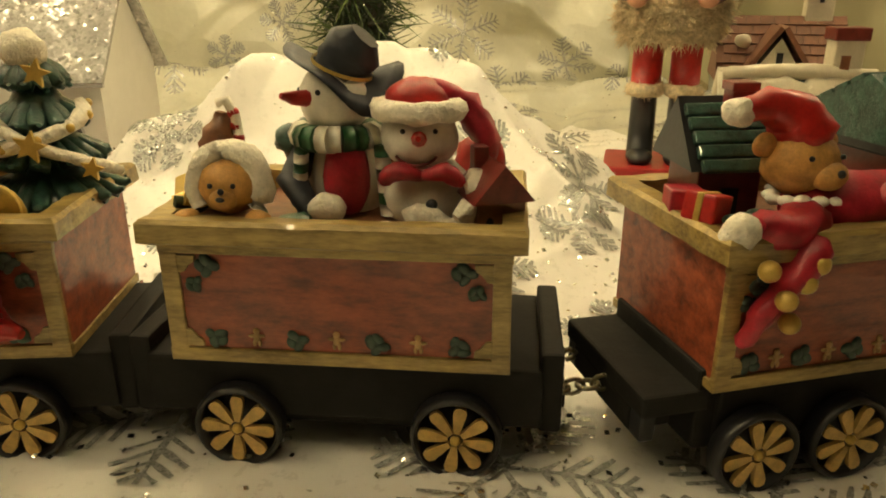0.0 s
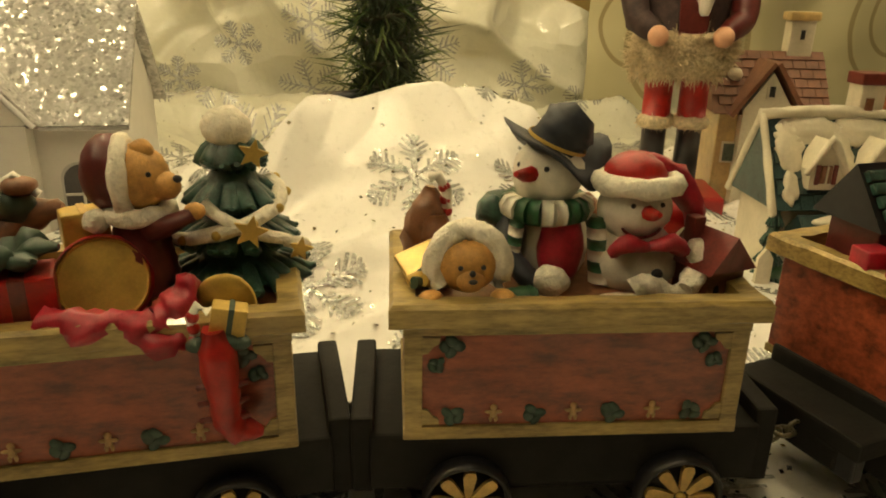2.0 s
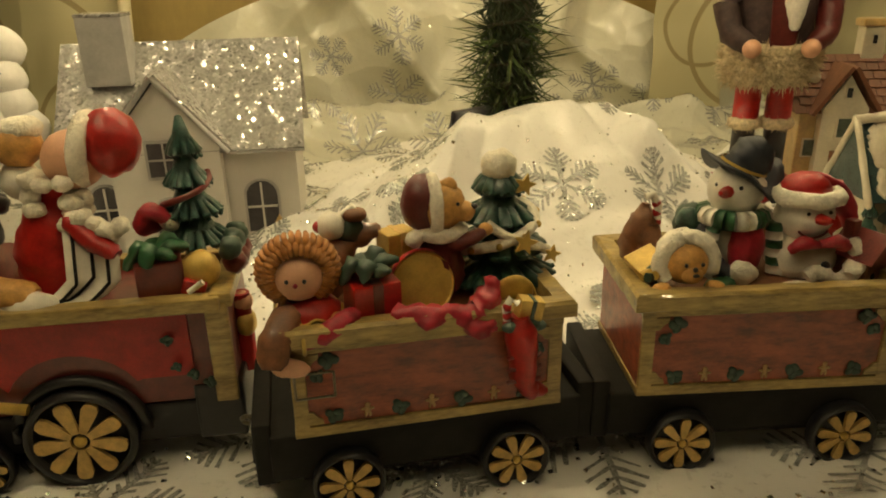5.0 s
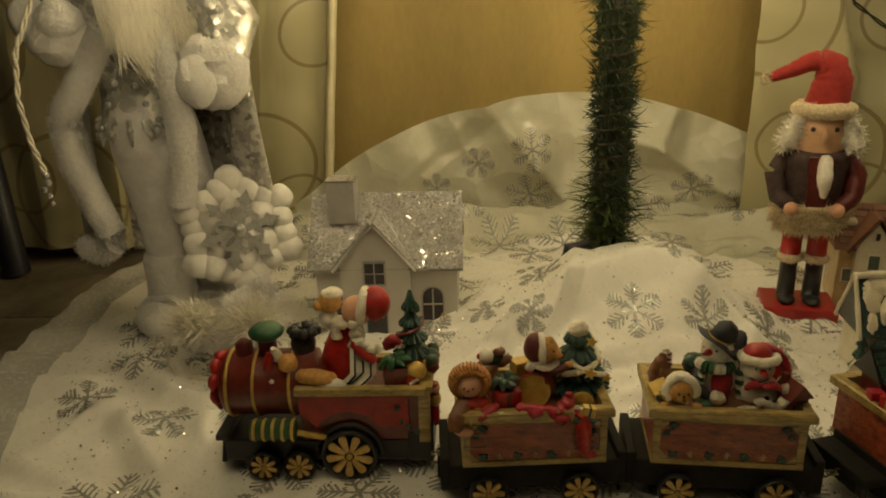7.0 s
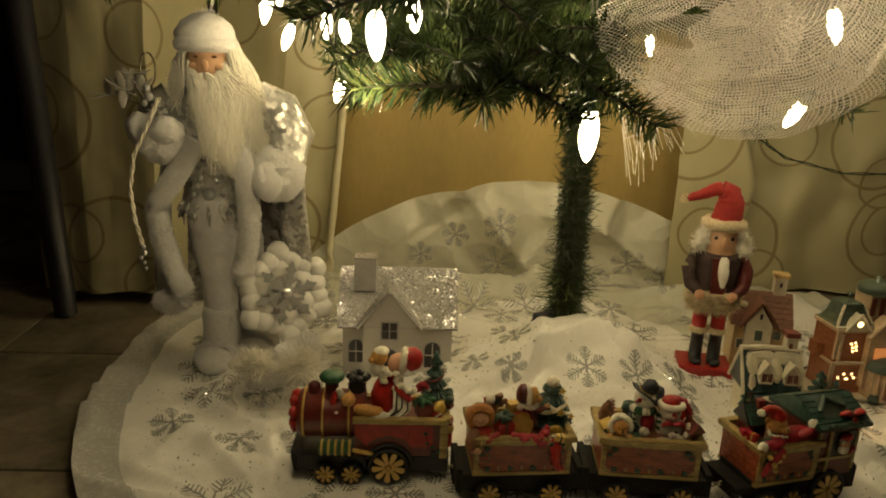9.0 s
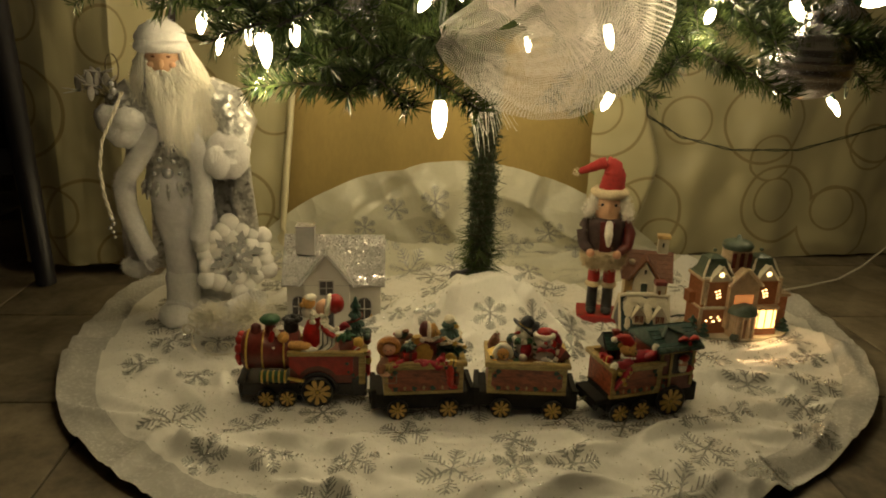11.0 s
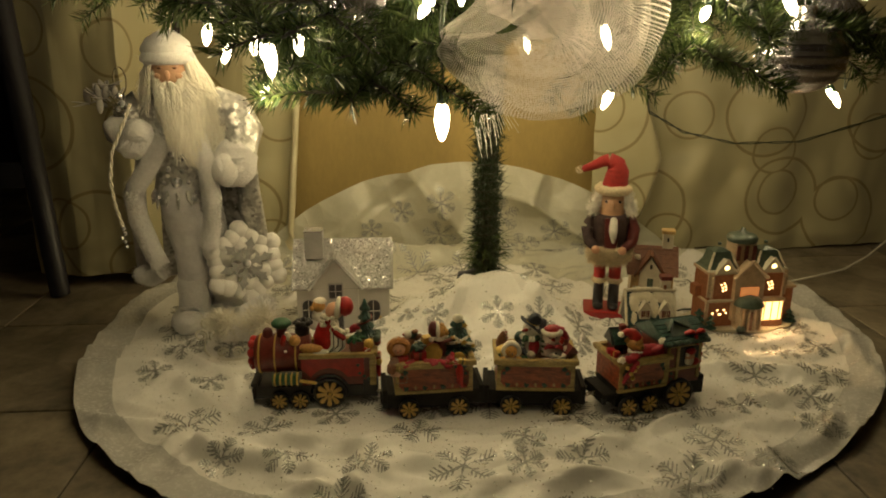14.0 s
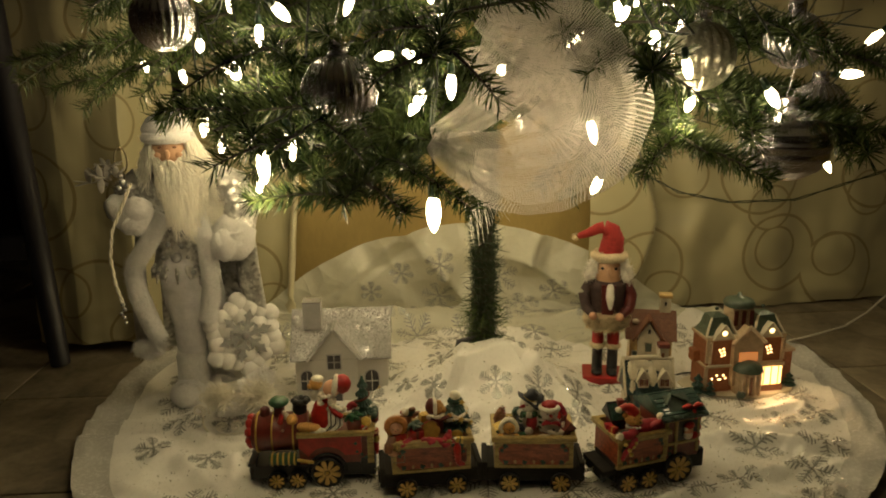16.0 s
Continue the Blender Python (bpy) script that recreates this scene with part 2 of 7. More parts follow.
# ---- mesh building ----
class Build:
    """Gathers pieces of one mesh, each with its own material."""

    def __init__(self):
        self.v, self.f, self.m, self.s, self.mats = [], [], [], [], []

    def slot(self, mat):
        if mat not in self.mats:
            self.mats.append(mat)
        return self.mats.index(mat)

    def raw(self, verts, faces, mat, smooth=True, m=None):
        base, k = len(self.v), self.slot(mat)
        self.v += [tuple(m @ Vector(p)) for p in verts] if m is not None else [tuple(p) for p in verts]
        self.f += [tuple(base + i for i in f) for f in faces]
        self.m += [k] * len(faces)
        self.s += [smooth] * len(faces)
        return self

    def grid(self, rows, mat, close_u=False, close_v=False, smooth=True, m=None):
        """rows: equal lists of points."""
        n, w = len(rows), len(rows[0])
        faces = []
        for i in range(n if close_v else n - 1):
            for j in range(w if close_u else w - 1):
                a, b = i * w + j, i * w + (j + 1) % w
                c, d = ((i + 1) % n) * w + (j + 1) % w, ((i + 1) % n) * w + j
                faces.append((a, b, c, d))
        return self.raw([p for r in rows for p in r], faces, mat, smooth, m)

    def box(self, c, size, mat, m=None, bevel=0.0, taper=1.0, lump=0.0):
        """A block with chamfered edges; taper narrows the top."""
        bm = bmesh.new()
        bmesh.ops.create_cube(bm, size=1)
        for v in bm.verts:
            k = taper if v.co.z > 0 else 1
            v.co = Vector((v.co.x * size[0] * k, v.co.y * size[1] * k, v.co.z * size[2]))
        if bevel:
            bmesh.ops.bevel(bm, geom=bm.edges[:], offset=bevel, segments=2, affect="EDGES", profile=0.6)
        self.take(bm, mat, Matrix.Translation(c) @ m if m is not None else Matrix.Translation(c), lump, smooth=False)
        return self

    def take(self, bm, mat, m=None, lump=0.0, smooth=True):
        bm.verts.ensure_lookup_table()
        bm.verts.index_update()
        pts = []
        for v in bm.verts:
            p = m @ v.co if m is not None else v.co.copy()
            if lump:
                p += noise.noise_vector(p * 160) * lump
            pts.append(p)
        self.raw(pts, [[v.index for v in f.verts] for f in bm.faces], mat, smooth)
        bm.free()

    def ball(self, c, r, mat, m=None, seg=14, rings=9, lump=0.0, freq=120.0):
        rx, ry, rz = (r, r, r) if isinstance(r, (int, float)) else r
        rot = m if m is not None else Matrix.Identity(4)
        rows = []
        for i in range(rings + 1):
            a = math.pi * i / rings
            row = []
            for j in range(seg):
                b = 2 * math.pi * j / seg
                d = Vector((math.sin(a) * math.cos(b), math.sin(a) * math.sin(b), math.cos(a)))
                p = Vector((d.x * rx, d.y * ry, d.z * rz))
                if lump:
                    p += d * noise.noise((p + Vector(c)) * freq) * lump
                row.append(Vector(c) + rot @ p)
            rows.append(row)
        return self.grid(rows, mat, close_u=True)

    def lathe(self, profile, mat, m=None, seg=24, wave=0.0, lobes=0, smooth=True):
        rows = [[((r * (1 + wave * math.cos(lobes * 2 * math.pi * j / seg))) * math.cos(2 * math.pi * j / seg), (r * (1 + wave * math.cos(lobes * 2 * math.pi * j / seg))) * math.sin(2 * math.pi * j / seg), z) for j in range(seg)] for r, z in profile]
        return self.grid(rows, mat, close_u=True, smooth=smooth, m=m)

    def tube(self, points, radii, mat, seg=8, lump=0.0, freq=150.0, close=False, flat=1.0):
        pts = [Vector(p) for p in points]
        if isinstance(radii, (int, float)):
            radii = [radii] * len(pts)
        rows, up = [], Vector((0.13, 0.21, 1)).normalized()
        n = len(pts)
        for i, p in enumerate(pts):
            t = (pts[(i + 1) % n] - pts[i - 1]) if close else (pts[min(i + 1, n - 1)] - pts[max(i - 1, 0)])
            t.normalize()
            if abs(t.dot(up)) > 0.97:
                up = Vector((1, 0.1, 0)).normalized()
            a = t.cross(up).normalized()
            b = a.cross(t)
            row = []
            for j in range(seg):
                k = 2 * math.pi * j / seg
                d = a * math.cos(k) + b * math.sin(k) * flat
                q = p + d * radii[i]
                if lump:
                    q += d * noise.noise(q * freq) * lump
                row.append(q)
            rows.append(row)
        base = len(self.v)
        self.grid(rows, mat, close_u=True, close_v=close)
        if not close:
            k = self.slot(mat)
            self.f += [tuple(base + j for j in range(seg)), tuple(base + (n - 1) * seg + j for j in reversed(range(seg)))]
            self.m += [k, k]
            self.s += [False, False]
        return self

    def cyl(self, a, b, r0, mat, r1=None, seg=16):
        r1 = r0 if r1 is None else r1
        return self.tube([a, b], [r0, r1], mat, seg)

    def slab(self, outline, depth, mat, m=None, smooth=False):
        """A flat plate: outline in x, z, from y = 0 to depth."""
        n = len(outline)
        verts = [(x, 0, z) for x, z in outline] + [(x, depth, z) for x, z in outline]
        faces = [tuple(range(n)), tuple(range(2 * n - 1, n - 1, -1))] + [(i, i + n, (i + 1) % n + n, (i + 1) % n) for i in range(n)]
        return self.raw(verts, faces, mat, smooth, m)

    def mesh(self, name, uv=None):
        me = bpy.data.meshes.new(name)
        me.from_pydata(self.v, [], self.f)
        for mt in self.mats:
            me.materials.append(mt)
        me.polygons.foreach_set("material_index", self.m)
        me.polygons.foreach_set("use_smooth", self.s)
        if uv:
            lay = me.uv_layers.new(name="uv")
            idx = np.empty(len(me.loops), dtype=np.int32)
            me.loops.foreach_get("vertex_index", idx)
            lay.data.foreach_set("uv", np.array(uv, dtype=np.float32)[idx].ravel())
        me.update()
        return me

    def part(self, name, parent, label="", m=None, uv=None):
        ob = new(name, self.mesh(name, uv))
        ob.parent = parent
        if m is not None:
            ob.matrix_basis = m
        return tagged(ob, label)

    def thing(self, name, label, category, group="", kind="", m=None, uv=None):
        ob = new(name, self.mesh(name, uv))
        if m is not None:
            ob.matrix_basis = m
        return tagged(ob, label, category, group, kind)


def holder(name, label, category, m=None, group="", kind=""):
    ob = new(name)
    ob.empty_display_size = 0.01
    if m is not None:
        ob.matrix_basis = m
    return tagged(ob, label, category, group, kind)


def rot(x=0, y=0, z=0):
    return pose(0, 0, 0, x, y, z)


rng = random.Random(7)


# ---- the room ----
def room():
    fl = Build().box((0.1, -0.4, -0.016), (4.4, 5.2, 0.02), GROUT).thing("floor", "brown slate tile floor with grout joints", "floor", kind="structure")
    tile = Build()
    tile.box((0, 0, 0), (0.298, 0.298, 0.006), TILE, bevel=0.0015)
    me = tile.mesh("tile")
    for i in range(-5, 7):
        for j in range(-5, 6):
            ob = new("tile", me)
            ob.parent = fl
            ob.matrix_basis = pose(0.16 + 0.302 * i, 0.1 + 0.302 * j, -0.0065, 0, 0, 90 * rng.randrange(4))
    Build().box((0.85, 1.06, 1.2), (2.7, 0.1, 2.44), WALL_TAN).thing("wall_north", "tan painted wall behind the tree", "wall", kind="structure")
    Build().box((-0.54, 1.56, 1.2), (0.08, 0.9, 2.44), WALL_DARK).thing("wall_return", "dark brown wall return", "wall", kind="structure")
    Build().box((-1.3, 2.05, 1.2), (1.6, 0.08, 2.44), WALL_DARK).thing("wall_far", "dark brown far wall", "wall", kind="structure")
    Build().box((-2.14, -0.4, 1.2), (0.08, 5.0, 2.44), WALL_DARK).thing("wall_west", "dark brown side wall", "wall", kind="structure")
    Build().box((2.24, -0.4, 1.2), (0.08, 5.0, 2.44), WALL_TAN).thing("wall_east", "tan painted side wall", "wall", kind="structure")
    Build().box((0.05, -2.94, 1.2), (4.5, 0.08, 2.44), WALL_DARK).thing("wall_south", "brown wall behind", "wall", kind="structure")
    Build().box((0.05, -0.4, 2.45), (4.5, 5.2, 0.06), CEIL).thing("ceiling", "plain pale painted ceiling", "ceiling", kind="structure")


def curtain(name, label, path, top, bottom, fold, seed, hem_side=0, lean=0.0, flap=0.0):
    """A cloth along a line on the floor; flap is the width of a folded-over edge that stands proud."""
    n, k = 260, 90
    length = sum((Vector(b) - Vector(a)).length for a, b in zip(path, path[1:]))
    b = Build()
    rows, uv = [], []
    pts = []
    for i in range(n + 1):
        d = length * i / n
        for a, c in zip(path, path[1:]):
            seg = (Vector(c) - Vector(a)).length
            if d <= seg + 1e-9:
                pts.append(Vector(a).lerp(Vector(c), min(1, d / seg)))
                break
            d -= seg
    while len(pts) <= n:
        pts.append(Vector(path[-1]))
    for r in range(k + 1):
        z = bottom + (top - bottom) * (r / k) ** 1.6
        row = []
        for i in range(n + 1):
            s = length * i / n
            p = pts[i]
            f = fold * (noise.noise((s * 7 + seed, z * 1.0, 1.3)) + 0.5 * noise.noise((s * 15 + seed, z * 2.2, 4.1)))
            sag = 0.0
            if flap:
                # the flap's edge runs out to a corner and back, and the cloth beside it hangs in shallow swags
                edge = flap - 0.055 * min(1.0, abs(z - 0.225) / 0.17) + 0.006 * noise.noise((z * 9, seed, 0))
                lie = max(0.0, min(1.0, (edge - s) / 0.012))
                f -= 0.050 * lie * lie * (3 - 2 * lie)
                f += 0.014 * max(0.0, 1 - (s - edge) / 0.10) * (1 if s > edge else 0)
                run = z * 7.5 + 2.2 * (s - 0.55) ** 2 * 4 - 0.6 * s
                sag = 0.011 * (1 - abs(math.sin(run * 1.35 + 0.8 * noise.noise((s * 3, z * 3, 2))))) ** 2 * min(1.0, max(0.0, (s - edge) / 0.08))
            crease = 0.016 * abs(noise.noise((s * 5 + z * 4, z * 7 - s * 3, seed))) + 0.008 * abs(noise.noise((s * 13 - z * 9, z * 15 + s * 8, seed + 3)))
            row.append((p.x + lean * z, p.y + f - crease - sag, z + 0.012 * noise.noise((s * 5, seed, 0)) * (1 if r == 0 else 0)))
            uv.append((s, z))
        rows.append(row)
    b.grid(rows, CURTAIN)
    holder_ob = holder(name, label, "curtain")
    b.part("cloth", holder_ob, uv=uv)
    if hem_side:
        h = Build()
        col = -1 if hem_side > 0 else 0
        h.tube([Vector(r[col]) + Vector((0.006 * hem_side, -0.012, 0)) for r in rows[::3]], 0.015, HEM, 8, 0.003, 30, flat=0.5)
        h.part("hem", holder_ob, "pale folded hem of the curtain")
    return holder_ob


room()
curtain("curtain", "gold satin curtain with stitched rings", [(0.225, 0.96), (0.42, 0.91), (0.66, 0.91), (1.0, 0.94), (2.0, 0.96)], 2.2, 0.004, 0.016, 2.0, flap=0.165)
curtain("curtain", "narrow gold satin curtain with rings and pale hem", [(-0.70, 0.94), (-0.565, 0.91), (-0.46, 0.93)], 2.2, 0.004, 0.016, 11.0, 1, 0.10)
curtain("curtain", "dim gold satin curtain with rings behind the bearded figure", [(-0.93, 0.77), (-0.84, 0.75), (-0.72, 0.76), (-0.66, 0.90)], 2.2, 0.02, 0.025, 23.0)


def dark_table():
    t = holder("side_table", "black metal table with a low crossbar, in the dark", "table")
    for x, y in ((-0.865, 0.70), (-1.55, 0.70), (-0.99, 1.25), (-1.55, 1.25)):
        Build().tube([(x, y, 0), (x - 0.01, y, 0.25), (x - 0.03, y, 0.74)], [0.018, 0.02, 0.022], BLACK_METAL, 10).part("leg", t)
    Build().box((-1.21, 0.70, 0.235), (0.68, 0.022, 0.045), BLACK_METAL, bevel=0.004).part("crossbar", t)
    Build().box((-1.24, 0.97, 0.76), (0.8, 0.68, 0.03), BLACK_METAL, bevel=0.006).part("tabletop", t)


dark_table()

# ---- the tree skirt ----
CX, CY, RAD = -0.06, 0.50, 0.625


# folds of the cloth on the floor, and creases where it stands against the wall: line, height, width
FOLDS = [((-0.03, 0.455), (-0.17, 0.40), 0.014, 0.030), ((-0.17, 0.40), (-0.27, 0.33), 0.010, 0.030), ((0.02, 0.43), (0.10, 0.44), 0.012, 0.025), ((0.0, 0.46), (0.075, 0.36), 0.018, 0.022), ((-0.10, 0.44), (-0.20, 0.36), 0.008, 0.03), ((-0.34, 0.80), (-0.05, 0.82), 0.030, 0.035), ((-0.05, 0.82), (0.22, 0.78), 0.022, 0.03),
         ((0.10, 0.12), (0.30, 0.20), 0.008, 0.018), ((-0.30, 0.03), (0.10, 0.02), 0.006, 0.02), ((0.20, 0.30), (0.42, 0.26), 0.009, 0.02), ((-0.45, 0.12), (-0.30, 0.07), 0.010, 0.02), ((-0.52, 0.30), (-0.44, 0.20), 0.008, 0.02), ((-0.57, 0.40), (-0.46, 0.33), 0.009, 0.018), ((-0.38, 0.14), (-0.24, 0.11), 0.007, 0.015), ((-0.10, 0.06), (0.06, 0.10), 0.007, 0.015), ((0.30, 0.36), (0.46, 0.40), 0.008, 0.02), ((-0.46, 0.36), (-0.40, 0.28), 0.007, 0.016)]
CREASES = [((-0.19, 0.20), (-0.10, 0.09), 0.030, 0.045), ((-0.10, 0.09), (-0.03, 0.0), 0.026, 0.04), ((0.125, 0.19), (0.09, 0.12), 0.030, 0.04), ((0.09, 0.12), (0.21, 0.03), 0.026, 0.04), ((-0.19, 0.20), (-0.34, 0.05), 0.014, 0.05), ((-0.02, 0.14), (0.09, 0.12), 0.010, 0.03)]


def near_line(px, py, ax, ay, bx, by):
    t = max(0.0, min(1.0, ((px - ax) * (bx - ax) + (py - ay) * (by - ay)) / ((bx - ax) ** 2 + (by - ay) ** 2)))
    return math.hypot(px - ax - t * (bx - ax), py - ay - t * (by - ay))


def drape(px, py):
    """Where the point px, py of the flat round cloth comes to lie."""
    dx, dy = px + 0.05, py - 0.475
    m = math.exp(-(abs(dx) / (0.165 if dx < 0 else 0.135)) ** 2.5 - (abs(dy) / (0.140 if dy < 0 else 0.085)) ** 2.2)
    peak = math.exp(-((px + 0.045) / 0.075) ** 2 - ((py - 0.49) / (0.10 if py < 0.49 else 0.07)) ** 2)
    z = 0.074 * m + 0.026 * peak
    r = math.hypot(px - CX, py - CY)
    back = max(0.0, min(1.0, (py - 0.52) / 0.2))
    q = Vector((px, py, 0))
    soft = noise.noise(q * 5 + Vector((3, 1, 0)))
    warp = noise.noise_vector(q * 6) * 0.05
    w = q + warp
    near_train = math.exp(-((py - 0.215) / 0.07) ** 2) * (1 if -0.44 < px < 0.26 else 0)
    calm = 1 - 0.95 * near_train
    z += 0.004 * max(0, soft) * calm
    # sharp crumples of several sizes, running mostly round the trunk
    for k, (fr, h) in enumerate(((4.0, 0.0085), (8.5, 0.0040), (19.0, 0.0011))):
        n1 = abs(noise.noise(Vector((w.x * fr, w.y * fr * 1.7, 3.1 * k + 5))))
        n2 = abs(noise.noise(Vector(((w.x + w.y) * fr * 0.8, (w.y - w.x) * fr * 1.5, 7.7 * k + 1))))
        z += calm * h * (1.5 if py < 0.16 else 1.0) * (1 - 0.8 * m) * (max(0, 0.20 - n1) + 0.8 * max(0, 0.16 - n2)) / 0.20
    # a rumpled fold behind the trunk
    z += back * 0.030 * math.exp(-((py - 0.80 - 0.05 * noise.noise((px * 4, 0, 3))) / 0.035) ** 2) * (0.7 + 0.6 * noise.noise((px * 6, 2, 8)))
    z += 0.012 * m ** 0.5 * max(0, 0.10 - abs(noise.noise(Vector((px * 5 - py * 3, py * 4, 9))))) / 0.10
    cell = noise.voronoi(Vector((px * 6.5 + 0.3 * soft, py * 6.5, 0)))[0]
    facet = min(0.5, cell[1] - cell[0])
    z += calm * (0.020 * back + 0.006) * facet * (1 - 0.9 * m)
    for (ax, ay), (bx, by), h, wd in FOLDS:
        z += h * max(0.0, 1 - near_line(px, py, ax, ay, bx, by) / wd)
    y = py
    if py > 0.915:
        k = py - 0.915
        cr = 0.035 * facet
        for (ax, ay), (bx, by), h, wd in CREASES:
            cr += h * (0.55 * max(0.0, 1 - near_line(px, k, ax, ay, bx, by) / wd) + 0.40 * max(0.0, 1 - near_line(px, k, ax, ay, bx, by) / (0.3 * wd)))
        y = 0.915 + 0.14 * k - cr * min(1, k / 0.03)
        z = z * max(0, 1 - k / 0.05) + 0.965 * k + 0.004 * min(1, k / 0.03)
    edge = max(0.0, (r - RAD + 0.012) / 0.012)
    z += 0.002 * edge * (1 if py < 0.9 else 0)
    return Vector((px, y, max(z, 0.0) + 0.0015))


def skirt():
    thing = holder("tree_skirt", "rumpled round white satin tree skirt with glitter snowflakes", "tree skirt")
    edge_of = lambda a: (0.603 if math.sin(a) < 0 else 0.603 + 0.02 * math.sin(a)) + (0.045 * math.cos(2 * (a - 0.26)) if math.sin(a) < 0 else 0.039 * (1 - math.sin(a))) + 0.006 * noise.noise((2.2 * math.cos(a), 2.2 * math.sin(a), 6))
    rim = lambda a: edge_of(a) - 0.05 + 0.010 * noise.noise((3 * math.cos(a), 3 * math.sin(a), 1))
    n = 420
    inner, outer = Build(), Build()
    steps = 150
    rows = []
    for i in range(steps + 1):
        row = []
        for j in range(n):
            a = 2 * math.pi * j / n
            r = 0.012 + (rim(a) - 0.012) * i / steps
            row.append(drape(CX + r * math.cos(a), CY + r * math.sin(a)))
        rows.append(row)
    inner.grid(rows, SATIN, close_u=True)
    veil = inner.slot(ORGANZA)
    for q in range(len(inner.f)):
        ring, turn = divmod(q, n)
        if ring > steps * 0.46 and 0.085 < turn / n < 0.42:
            inner.m[q] = veil
    inner.part("cloth", thing)
    rows = []
    for i in range(15):
        row = []
        for j in range(n):
            a = 2 * math.pi * j / n
            r0 = rim(a) - 0.006
            r1 = edge_of(a)
            p = drape(CX + (r0 + (r1 - r0) * i / 14) * math.cos(a), CY + (r0 + (r1 - r0) * i / 14) * math.sin(a))
            row.append((p.x, p.y, p.z - (0.0006 if i < 2 else 0)) if p.y < 0.93 else (p.x, p.y + (0.0006 if i < 2 else 0), p.z))
        rows.append(row)
    k0, k1 = int(n * 0.075), int(n * 0.425)
    outer.grid([r[k1:] + r[:k0 + 1] for r in rows], SHEER)
    outer.part("border", thing, "greyer sheer border of the skirt")
    upper = Build()
    upper.grid([r[k0:k1 + 1] for r in rows], ORGANZA)
    upper.part("border", thing, "border standing up against the wall")

    def lifted(px, py, h=0.0007):
        p = drape(px, py)
        a, b = drape(px + 0.003, py) - p, drape(px, py + 0.003) - p
        nrm = a.cross(b).normalized()
        return p + nrm * h

    def flake(x, y, size, turn):
        f = Build()
        def bar(x0, y0, x1, y1, w):
            L = math.hypot(x1 - x0, y1 - y0)
            ux, uy = (x1 - x0) / L, (y1 - y0) / L
            k = max(2, int(L / 0.004))
            left, right = [], []
            for i in range(k + 1):
                t = i / k
                ww = w * (1.3 - 0.45 * t) * (0.55 + 0.8 * rng.random())
                cx, cy = x0 + (x1 - x0) * t, y0 + (y1 - y0) * t
                left.append(lifted(cx - uy * ww, cy + ux * ww))
                right.append(lifted(cx + uy * ww, cy - ux * ww))
            f.grid([left, right], SILVER_FLAKE)
        for k in range(6):
            a = turn + k * math.pi / 3
            ca, sa = math.cos(a), math.sin(a)
            bar(x, y, x + ca * size, y + sa * size, 0.0012)
            for t, l in ((0.30, 0.20), (0.45, 0.33), (0.60, 0.36), (0.75, 0.28), (0.88, 0.17)):
                for s in (-1, 1):
                    b2 = a + s * 0.95
                    bx, by = x + ca * size * t, y + sa * size * t
                    bar(bx, by, bx + math.cos(b2) * size * l, by + math.sin(b2) * size * l, 0.0010)
        f.part("snowflake_motif", thing, "silver glitter snowflake on the cloth")

    spots = []
    for _ in range(4000):
        a, r = rng.uniform(0, 2 * math.pi), 0.56 * math.sqrt(rng.random())
        x, y = CX + r * math.cos(a), CY + r * math.sin(a)
        s = rng.uniform(0.026, 0.046) if math.hypot(x + 0.05, y - 0.46) > 0.2 else rng.uniform(0.020, 0.030)
        if r + s > 0.575 or r < 0.06 or (y > 0.74 and rng.random() < 0.55):
            continue
        if all(math.hypot(x - u, y - v) > 0.036 + (s + w) * 0.5 for u, v, w in spots):
            spots.append((x, y, s))
    for x, y, s in spots[:190]:
        flake(x, y, s, rng.uniform(0, 1))
    g = Build()
    verts, faces = [], []
    for _ in range(13000):
        a, r = rng.uniform(0, 2 * math.pi), 0.575 * math.sqrt(rng.random())
        u = spots[rng.randrange(len(spots))]
        if rng.random() < 0.7:
            x, y = u[0] + rng.gauss(0, 0.022), u[1] + rng.gauss(0, 0.022)
        else:
            x, y = CX + r * math.cos(a), CY + r * math.sin(a)
        if math.hypot(x - CX, y - CY) > 0.57:
            continue
        p = lifted(x, y, 0.0009)
        d = Vector((rng.uniform(-1, 1), rng.uniform(-1, 1), rng.uniform(-0.8, 0.8))).normalized() * rng.uniform(0.0006, 0.0015)
        e = d.cross(Vector((rng.uniform(-0.4, 0.4), rng.uniform(-0.4, 0.4), 1))).normalized() * d.length
        i = len(verts)
        verts += [p + d, p + e, p - d, p - e]
        faces.append((i, i + 1, i + 2, i + 3))
    g.raw(verts, faces, SPARK, False)
    tagged(g.part("glitter", thing, "loose silver glitter"), kind="stuff")


skirt()

# ---- the tree ----
TRUNK = Vector((-0.058, 0.525, 0))


